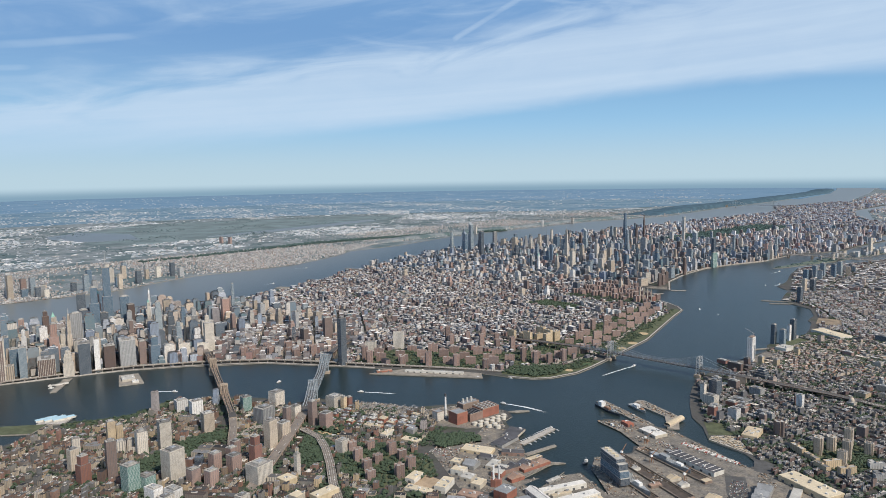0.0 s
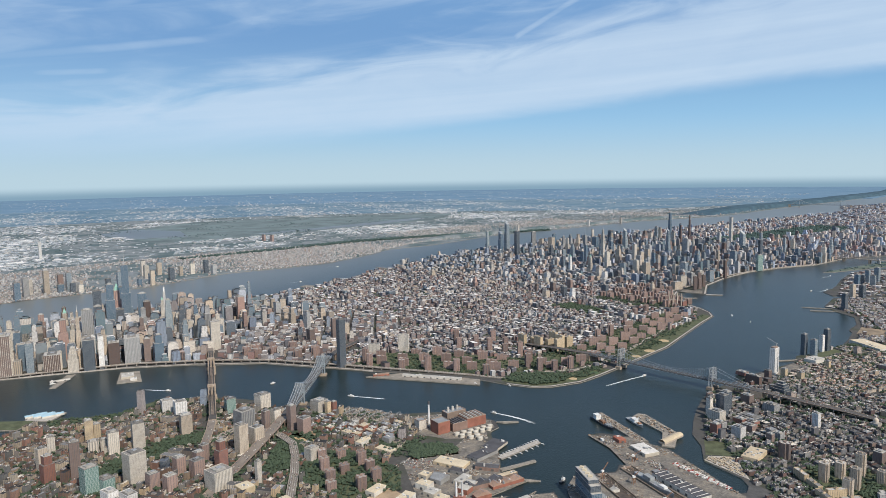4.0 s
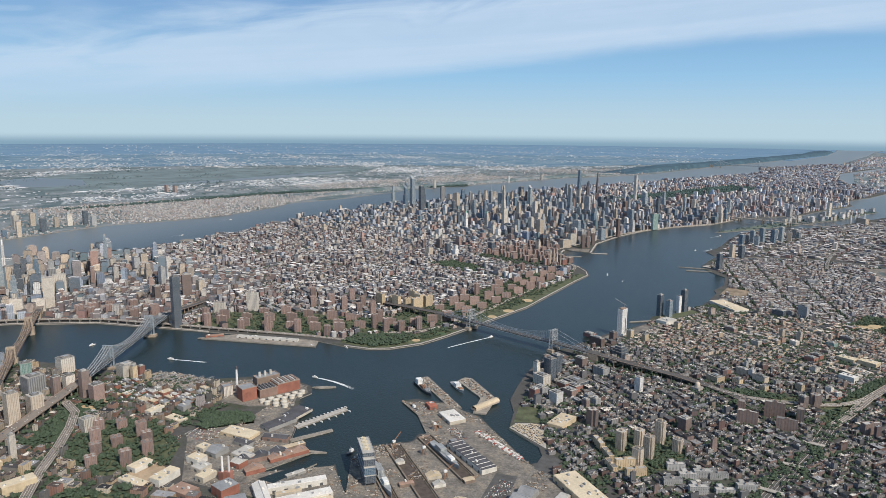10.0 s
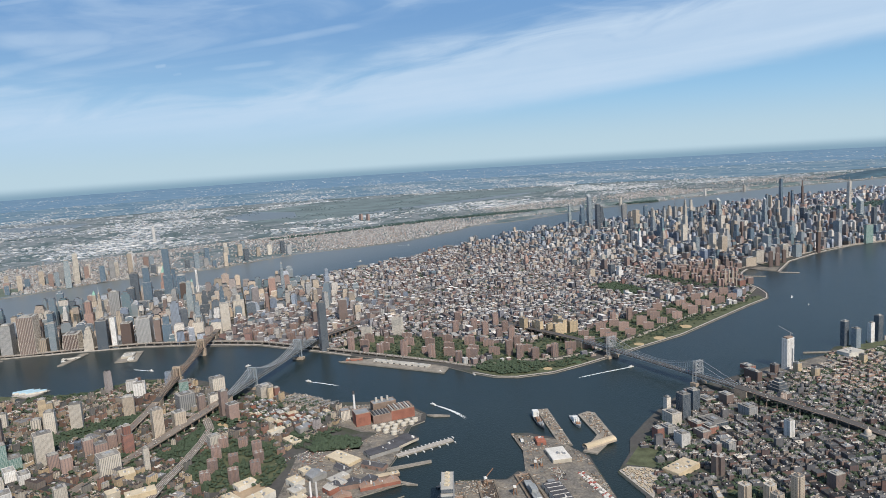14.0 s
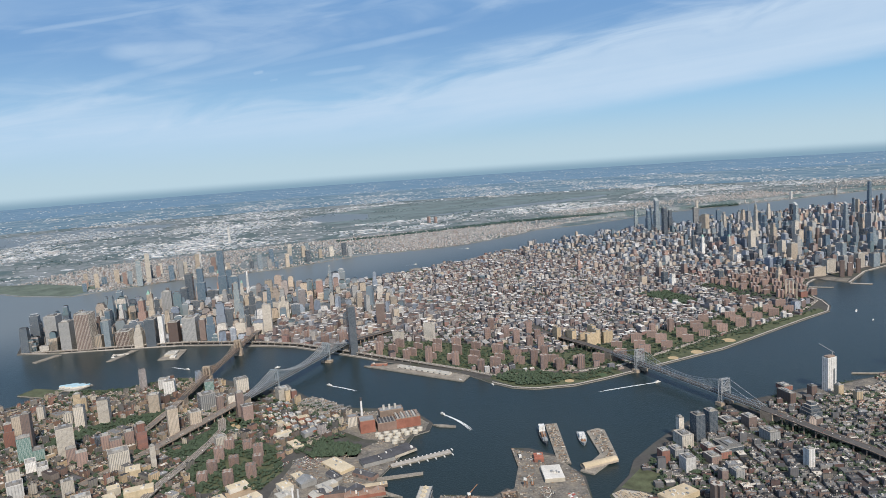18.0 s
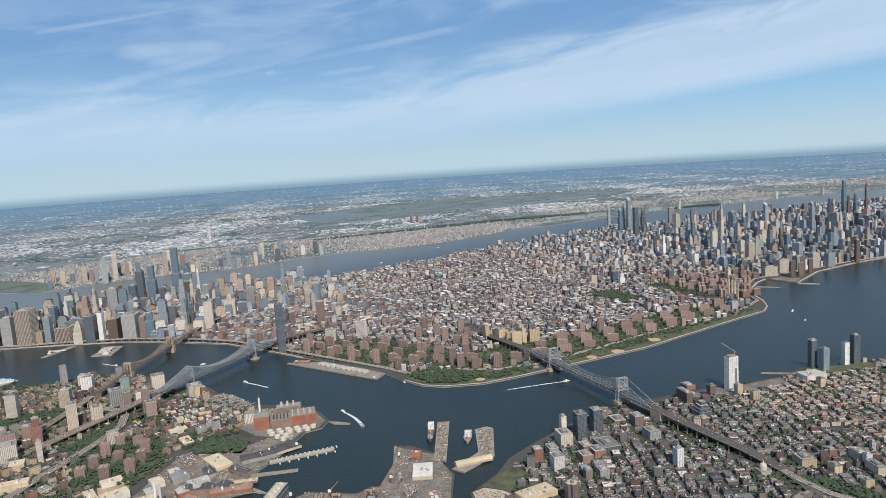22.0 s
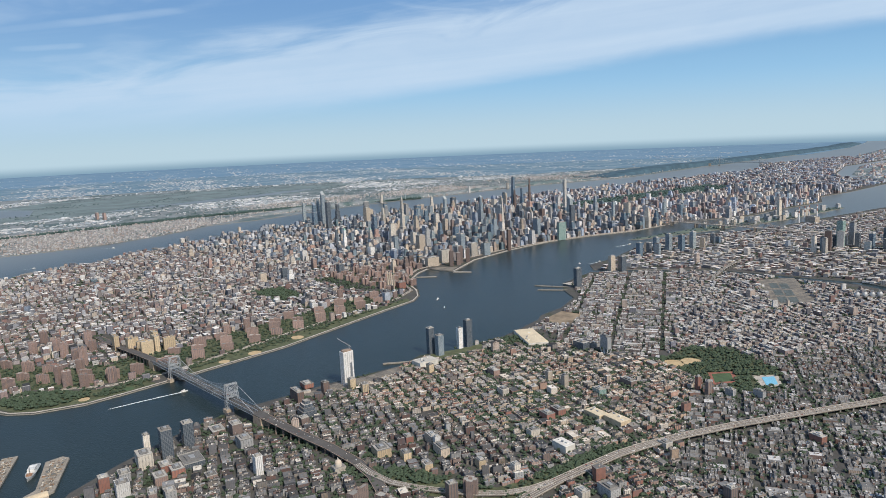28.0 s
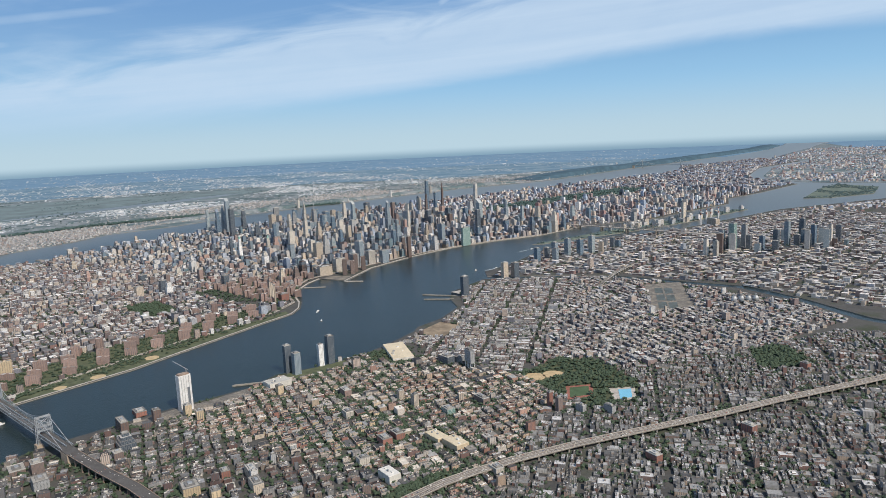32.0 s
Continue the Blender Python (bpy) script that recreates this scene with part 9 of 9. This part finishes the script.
# far town roofs and walls have haze mixed into their colours as blue-grey
M_FARROOF = roofing("hazed_far_town_roofs", [(0.30, 0.35, 0.40), (0.80, 0.82, 0.84), (0.24, 0.31, 0.36), (0.55, 0.58, 0.62), (0.92, 0.92, 0.92), (0.20, 0.28, 0.33), (0.42, 0.46, 0.50)])
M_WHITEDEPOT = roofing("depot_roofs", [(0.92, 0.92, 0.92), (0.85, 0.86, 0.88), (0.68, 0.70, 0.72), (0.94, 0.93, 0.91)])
M_FARWALL = facade("hazed_far_town_walls", [(0.52, 0.56, 0.61), (0.68, 0.70, 0.73), (0.44, 0.49, 0.55), (0.60, 0.58, 0.57), (0.36, 0.42, 0.48)])
M_BANKROOF = roofing("west_bank_roofs", [(0.50, 0.50, 0.51), (0.85, 0.84, 0.83), (0.27, 0.30, 0.33), (0.60, 0.56, 0.52), (0.20, 0.25, 0.27), (0.74, 0.74, 0.75), (0.38, 0.34, 0.33), (0.31, 0.35, 0.37)])
M_NORTHWALL = facade("north_side_walls", [(r * .71, g * .69, b * .69) for r, g, b in HOUSES + [(0.66, 0.55, 0.42), (0.58, 0.38, 0.31)]])
M_HEIGHTSWALL = facade("heights_walls", [(r * .82, g * .80, b * .78) for r, g, b in BRICKS])
M_EASTROOF = roofing("east_side_roofs", [(r * .72, r * .72, r * .73) for r in (.34, .48, .18, .60, .12, .38, .25, .85, .15)])
M_NORTHROOF = roofing("north_side_roofs", [(r * .60, g * .60, b * .61) for r, g, b in TARS] + [(0.72, 0.66, 0.58), (0.84, 0.80, 0.75), (0.52, 0.45, 0.38)])
M_WORKSROOF = roofing("works_roofs", [(0.40, 0.40, 0.41), (0.44, 0.43, 0.42), (0.24, 0.24, 0.25), (0.62, 0.62, 0.62), (0.40, 0.38, 0.36), (0.80, 0.76, 0.75), (0.26, 0.25, 0.24), (0.48, 0.42, 0.34), (0.16, 0.16, 0.16)])
M_TOWNROOF = roofing("town_roofs", [(0.36, 0.36, 0.36), (0.60, 0.60, 0.60), (0.16, 0.16, 0.165), (0.48, 0.48, 0.48), (0.72, 0.72, 0.72), (0.24, 0.235, 0.23), (0.42, 0.41, 0.39), (0.13, 0.13, 0.13)])

district("old_town_blocks", "densely packed tan and grey office blocks of the island's tip", SOUTH_M, BR(35), 13, 8.4, 1.5, 1.7, 3.6, [2.4, 3.2, 4.4, 6.5, 8.5], 11, M_STONE, tall=midtown, shiny=.42)
district("civic_blocks", "brown and tan mid-rise blocks between the two old bridges", CIVIC, BR(60), 14, 7, 1.6, 2.0, 2.2, [1.2, 1.6, 2.0, 2.6, 3.8], 18, M_TENEMENT, tall=some_tall)
district("tenement_blocks", "rows of brown and tan brick tenements with flat roofs", LES, BR(120), 18, 6.5, 1.35, 1.8, 1.15, [1.0, 1.3, 1.6, 1.8, 2.0], 12, M_TENEMENT, tall=midtown, back=.34)
district("village_blocks", "rows of low brick houses with pale and dark flat roofs", VILLAGE, BR(119), 22, 6.4, 1.35, 2.2, 1.25, [1.0, 1.3, 1.6, 1.9, 2.6], 13, M_TENEMENT, tall=midtown)
district("midtown_blocks", "packed tan, grey and glass office blocks of the middle of the island", MIDT, BR(119), 24, 6.4, 1.7, 3.0, 3.0, [1.8, 2.6, 3.6, 5.5], 14, M_STONE, tall=midtown, shiny=.3)
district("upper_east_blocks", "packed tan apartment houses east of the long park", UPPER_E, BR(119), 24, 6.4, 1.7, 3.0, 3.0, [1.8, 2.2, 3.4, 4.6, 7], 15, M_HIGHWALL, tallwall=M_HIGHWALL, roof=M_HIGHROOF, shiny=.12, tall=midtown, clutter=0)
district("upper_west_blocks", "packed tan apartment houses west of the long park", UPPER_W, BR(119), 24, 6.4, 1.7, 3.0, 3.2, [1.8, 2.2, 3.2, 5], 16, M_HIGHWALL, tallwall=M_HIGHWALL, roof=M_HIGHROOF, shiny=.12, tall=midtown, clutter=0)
district("uptown_blocks", "low brick blocks of the north of the island, haze-tinted walls", HARLEM, BR(119), 26, 7, 2.0, 3.0, 5, [1.6, 2, 2.4, 4.4], 17, M_HIGHWALL, tallwall=M_HIGHWALL, roof=M_HIGHROOF, shiny=.12, clutter=0)
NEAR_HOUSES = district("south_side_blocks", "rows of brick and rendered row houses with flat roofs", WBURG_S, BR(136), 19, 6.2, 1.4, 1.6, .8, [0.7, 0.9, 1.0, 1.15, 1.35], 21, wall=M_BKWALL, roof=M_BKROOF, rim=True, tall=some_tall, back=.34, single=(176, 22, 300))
NORTH_HOUSES = district("north_side_blocks", "rows of low brick and clapboard houses and workshops", WBURG_N, BR(135), 21, 6.2, 1.3, 1.5, .95, [0.6, 0.8, 0.95, 1.2], 22, wall=M_NORTHWALL, roof=M_NORTHROOF, rim=True, tall=some_tall, back=.3, single=(128, 66, 250))
district("east_side_blocks", "rows of low clapboard and brick row houses", WBURG_E, BR(85), 20, 6.2, 1.5, 1.7, .78, [0.55, 0.7, 0.8, 0.95], 23, wall=M_EASTWALL, roof=M_EASTROOF, rim=True, tall=some_tall, back=.32)
district("creek_side_blocks", "rows of low houses and pale workshops by the creek", GREEN, BR(84), 19, 6.0, 1.8, 1.9, 1.2, [0.8, 1.0, 1.1, 1.3], 24, wall=M_TENEMENT, rim=True, tall=some_tall, back=.4, roof=M_TOWNROOF)
district("creek_slope_blocks", "slanting rows of low houses with pale roofs near the creek", GREEN_E, BR(142), 19, 6.0, 1.7, 1.9, 1.0, [0.8, 1.0, 1.1, 1.2], 27, wall=M_TENEMENT, rim=True, tall=some_tall, back=.4, roof=M_TOWNROOF)
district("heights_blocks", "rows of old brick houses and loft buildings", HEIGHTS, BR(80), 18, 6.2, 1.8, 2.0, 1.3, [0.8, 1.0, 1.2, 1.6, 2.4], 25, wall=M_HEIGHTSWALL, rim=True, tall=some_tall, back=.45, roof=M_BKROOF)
district("works_blocks", "low pale warehouses and works across the creek", QUEENS_S, BR(112), 22, 9, 2.0, 2.4, 2.5, [0.6, 0.8, 1.0, 1.3, 1.8], 26, M_TENEMENT, tall=some_tall, back=.3, clutter=.3, thin=.82, roof=M_WORKSROOF)


def scatter(name, label, poly, count, wlo, whi, hlo, hhi, seed, turn, wall, roof, even=.3):
    """Low buildings strewn over far country, with a few higher ones."""
    rs = np.random.RandomState(seed)
    P = np.array(poly)
    x = rs.uniform(P[:, 0].min(), P[:, 0].max(), count * 5)
    y = rs.uniform(P[:, 1].min(), P[:, 1].max(), count * 5)
    dense = np.sin(x * .013 + 2) * np.sin(y * .017 + 1) + .5 * np.sin(x * .041) * np.sin(y * .037 + 2)
    ok = inside(x, y, poly) & free_of(x, y) & (rs.rand(len(x)) < np.clip(even + .75 * dense, .05, 1))
    x, y = x[ok][:count], y[ok][:count]
    n = len(x)
    ang = radians(turn) + rs.choice([0, math.pi / 2], n)
    w, d = rs.uniform(wlo, whi, n), rs.uniform(wlo, whi, n) * .7
    h = rs.uniform(hlo, hhi, n) * np.where(rs.rand(n) > .97, 3.0, 1.0)
    tagged(stacks(name, x, y, w, d, ang, LAND, [(h, 1.0)], wall, roof), label, "houses", kind="stuff")


NJ_A = [(-505, 0), (-488, 75), (-470, 105), (-444, 158), (-438, 250), (-404, 302), (-380, 350), (-376, 440), (-384, 490), (-385, 560), (-380, 650), (-440, 600), (-490, 540), (-620, 300), (-700, 60), (-640, -30)]
NJ_B = [(-395, 560), (-325, 700), (-285, 790), (-235, 890), (-150, 1065), (-25, 1225), (60, 1480), (-250, 1300), (-420, 900), (-560, 600)]
NJ_C = [(-640, -40), (-720, 60), (-640, 320), (-540, 520), (-430, 900), (-250, 1300), (-700, 1350), (-1100, 900), (-1250, 400), (-1150, -200), (-800, -300)]
NJ_D = [(-700, 1350), (-250, 1300), (60, 1480), (100, 1560), (-300, 1500), (-900, 1900), (-1700, 900), (-1600, -100), (-1200, -100), (-1250, 400), (-1100, 900)]
scatter("west_bank_town", "pale brick town on the far west bank", NJ_A, 13000, .8, 2.0, .7, 1.5, 41, 20, M_BANKWALL, M_BANKROOF, .62)
scatter("bluff_town", "pale town on the bluff beyond the river", NJ_B, 11000, .8, 2.3, .7, 1.4, 42, 28, M_BANKWALL, M_BANKROOF, .5)
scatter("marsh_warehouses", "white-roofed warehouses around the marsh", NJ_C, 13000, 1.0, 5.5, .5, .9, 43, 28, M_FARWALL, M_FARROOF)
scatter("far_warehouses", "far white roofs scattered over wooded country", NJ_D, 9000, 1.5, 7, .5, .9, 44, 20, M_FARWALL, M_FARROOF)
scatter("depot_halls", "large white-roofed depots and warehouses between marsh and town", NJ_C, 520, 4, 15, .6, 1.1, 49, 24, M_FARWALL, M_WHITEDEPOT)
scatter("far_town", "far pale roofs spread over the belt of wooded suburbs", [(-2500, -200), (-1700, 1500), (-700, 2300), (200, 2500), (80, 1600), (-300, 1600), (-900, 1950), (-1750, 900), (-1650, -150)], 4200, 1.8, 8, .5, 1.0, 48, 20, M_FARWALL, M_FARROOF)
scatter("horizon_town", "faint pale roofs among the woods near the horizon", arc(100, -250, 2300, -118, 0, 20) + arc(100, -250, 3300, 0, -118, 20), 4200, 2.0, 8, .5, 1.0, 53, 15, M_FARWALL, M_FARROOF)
scatter("north_town", "pale houses and blocks of the northern mainland, haze-tinted walls", [(640, 1015), (450, 1035), (370, 1130), (365, 1217), (407, 1468), (523, 1700), (445, 1880), (640, 2500), (1500, 2400), (1600, 1200)], 13000, 1.6, 4.5, 1.2, 3.0, 45, 29, M_HIGHWALL, M_HIGHROOF, .65)
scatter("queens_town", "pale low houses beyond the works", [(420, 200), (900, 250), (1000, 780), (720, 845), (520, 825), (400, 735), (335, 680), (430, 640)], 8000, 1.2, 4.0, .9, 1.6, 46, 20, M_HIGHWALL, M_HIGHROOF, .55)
far_x, far_y = np.random.RandomState(50).uniform(-1, 1, (2, 16000))
tx = -800 + far_x * 800
ty = 700 + far_y * 900
ok = inside(tx, ty, NJ_B) | (inside(tx, ty, NJ_C) & (np.sin(tx * .03) * np.sin(ty * .025) > .25))
tagged(clumps("far_woods", tx[ok], ty[ok], np.full(ok.sum(), LAND), np.random.RandomState(51).uniform(.9, 2.0, ok.sum()), M_FARLEAF, .7, 52), "patches of haze-tinted green woodland over the far country", "trees", kind="stuff")
ROOSEVELT = [(114, 442), (122, 444), (182, 512), (236, 584), (297, 690), (290, 698), (214, 592), (163, 520)]
tagged(slab("island", ROOSEVELT, -.4, LAND, M_FARGRASS, M_WALLEDGE), "thin green island in the river", "island", kind="structure")
RANDALL = [(366, 804), (394, 804), (450, 850), (478, 950), (440, 1005), (412, 955), (396, 905)]
tagged(slab("island_upriver", RANDALL, -.4, LAND, M_FARGRASS, M_WALLEDGE), "green island far upriver", "island", kind="structure")
scatter("island_blocks", "brown apartment blocks on the thin island", [(x_, y_) for x_, y_ in ROOSEVELT if y_ > 500], 110, 2.4, 5, 3.2, 6.5, 47, 40, M_PALEWALL, M_ROOF)

HOUSE_WORDS = ["brown brick row house with a flat tarred roof", "tan rendered row house with a pale flat roof", "grey clapboard row house with a flat roof", "dark red brick row house with a white roof", "pale brick row house with a small roof hut"]
HOUSE_WALLS = [W["brown"], W["brick"], W["grey"], W["redbrick"], W["stone"]]
# same roof palette with the cloud shade painted in
M_HOUSEROOF = roofing("house_roofs", SHADETARS, True)

# ---- the nearest row houses, each on its own ----
def house_row(found, name, group, words, walls, huts=True):
    hx, hy, hw_, hd_, ha_, hh_ = found
    for n in range(len(hx)):
        rh = thing(name, float(hx[n]), float(hy[n]), LAND, math.degrees(float(ha_[n])), words[n % len(words)], "house", group)
        w, d, h = float(hw_[n]), float(hd_[n]), float(hh_[n])
        wall_prism("outer_wall", [(-w / 2, -d / 2), (w / 2, -d / 2), (w / 2, d / 2), (-w / 2, d / 2)], h, [walls[n % len(words)], M_TOPS], rh)
        bm = bmesh.new()
        block(bm, -w / 2 + .05, w / 2 - .05, -d / 2 + .05, d / 2 - .05, h, h + .03)
        rf = part("roof", bm, M_HOUSEROOF, rh)
        bm = bmesh.new()
        block(bm, -w / 2 - .03, w / 2 + .03, -d / 2 - .06, -d / 2 + .06, h - .1, h + .08)
        part("cornice", bm, walls[(n + 2) % len(words)], rh)
        if huts or n % 3:
            bm = bmesh.new()
            ox_, oy_ = (n * 37 % 11 / 11 - .5) * w * .5, (n * 53 % 7 / 7 - .5) * d * .5
            block(bm, ox_ - .16, ox_ + .16, oy_ - .2, oy_ + .2, h + .03, h + .3)
            part("roof_hut", bm, M_ROOFBOX, rf)


house_row(NEAR_HOUSES, "row_house", "row houses below the bridge road", HOUSE_WORDS, HOUSE_WALLS)
house_row(NORTH_HOUSES, "town_house", "town houses above the bridge road", ["cream brick town house with a flat roof", "tan rendered town house with a pale cornice", "dark red brick town house with a tarred roof", "grey painted town house with a flat roof", "brown brick town house with a roof hut"], [W["yellow"], W["tan"], W["redbrick"], W["grey"], W["brick"]], False)

# ---- trees ----
rsn = np.random.RandomState(21)
tx, ty, tz = [], [], []
far = [[], [], []]
for poly, count, low, high in TREES:
    P = np.array(poly)
    k = 0
    while k < count:
        x = rsn.uniform(P[:, 0].min(), P[:, 0].max(), count * 3)
        y = rsn.uniform(P[:, 1].min(), P[:, 1].max(), count * 3)
        good = inside(x, y, poly)
        for field in CLEAR:
            good &= ~inside(x, y, field)
        ok = np.flatnonzero(good)[: count - k]
        for keep, got in zip(far if low >= 1.2 else (tx, ty, tz), (x[ok], y[ok], rsn.uniform(low, high, len(ok)))):
            keep += list(got)
        k += len(ok)
tagged(clumps("far_park_trees", np.array(far[0]), np.array(far[1]), np.full(len(far[0]), LAND), np.array(far[2]) * 1.3, M_PARKLEAF, 1.1), "green crowns of the far parks, tinted with painted haze", "trees", kind="stuff")
tagged(clumps("park_trees", np.array(tx), np.array(ty), np.full(len(tx), LAND), np.array(tz), M_LEAF), "dense dark green crowns of park trees", "trees", kind="stuff")


def street_trees(name, label, poly, count, low, high, seed):
    """Crowns in yards and along kerbs, thick here and thin there."""
    rs = np.random.RandomState(seed)
    P = np.array(poly)
    x = rs.uniform(P[:, 0].min(), P[:, 0].max(), count * 2)
    y = rs.uniform(P[:, 1].min(), P[:, 1].max(), count * 2)
    ok = inside(x, y, poly) & (rs.rand(len(x)) < .3 + .7 * (np.sin(x * .21) * np.sin(y * .23 + 1) + .6 * np.sin(x * .07 + y * .05) > 0))
    for field in CLEAR + [WORKS, [(114, 176), (119, 198), (132, 192), (128, 170)], YARD, DOMINO, EDGE, [(46, -49), (45, -30), (51.5, -29.9), (60.6, -59.5)]]:
        ok &= ~inside(x, y, field)
    x, y = x[ok][:count], y[ok][:count]
    tagged(clumps(name, x, y, np.full(len(x), LAND), rs.uniform(low, high, len(x)), M_LEAF, 1.0, seed), label, "trees", kind="stuff")


street_trees("yard_trees", "green crowns in back yards and along kerbs", WBURG_S, 21000, .5, 1.1, 31)
street_trees("yard_trees_north", "green crowns between low houses", WBURG_N, 6500, .5, 1.0, 32)
street_trees("yard_trees_east", "green crowns between row houses", WBURG_E, 20000, .5, 1.0, 33)
street_trees("yard_trees_creek", "green crowns between houses and workshops", GREEN + [], 1900, .5, .95, 34)
street_trees("yard_trees_heights", "green crowns between old brick houses", HEIGHTS, 11000, .6, 1.2, 35)
street_trees("yard_trees_estates", "green crowns on the lawns of brick estates", LES, 4600, .5, .95, 36)
street_trees("yard_trees_village", "green crowns along the island's streets", VILLAGE, 6000, .6, 1.2, 37)
street_trees("yard_trees_works", "green crowns between works and rail yards", QUEENS_S, 3600, .6, 1.1, 44)
street_trees("yard_trees_slope", "green crowns along slanting streets", GREEN_E, 2600, .5, .95, 38)

rs = np.random.RandomState(39)
ix, iy = rs.uniform(100, 500, 30000), rs.uniform(440, 1020, 30000)
ok = (inside(ix, iy, RANDALL) & (np.sin(ix * .07) * np.sin(iy * .05) > -.1) & (rs.rand(30000) < .5)) | (inside(ix, iy, ROOSEVELT) & (rs.rand(30000) < .35))
tagged(clumps("island_trees", ix[ok], iy[ok], np.full(ok.sum(), LAND), rs.uniform(.9, 1.8, ok.sum()), M_FARLEAF, .8, 40), "green crowns on the river islands, tinted with painted haze", "trees", kind="stuff")
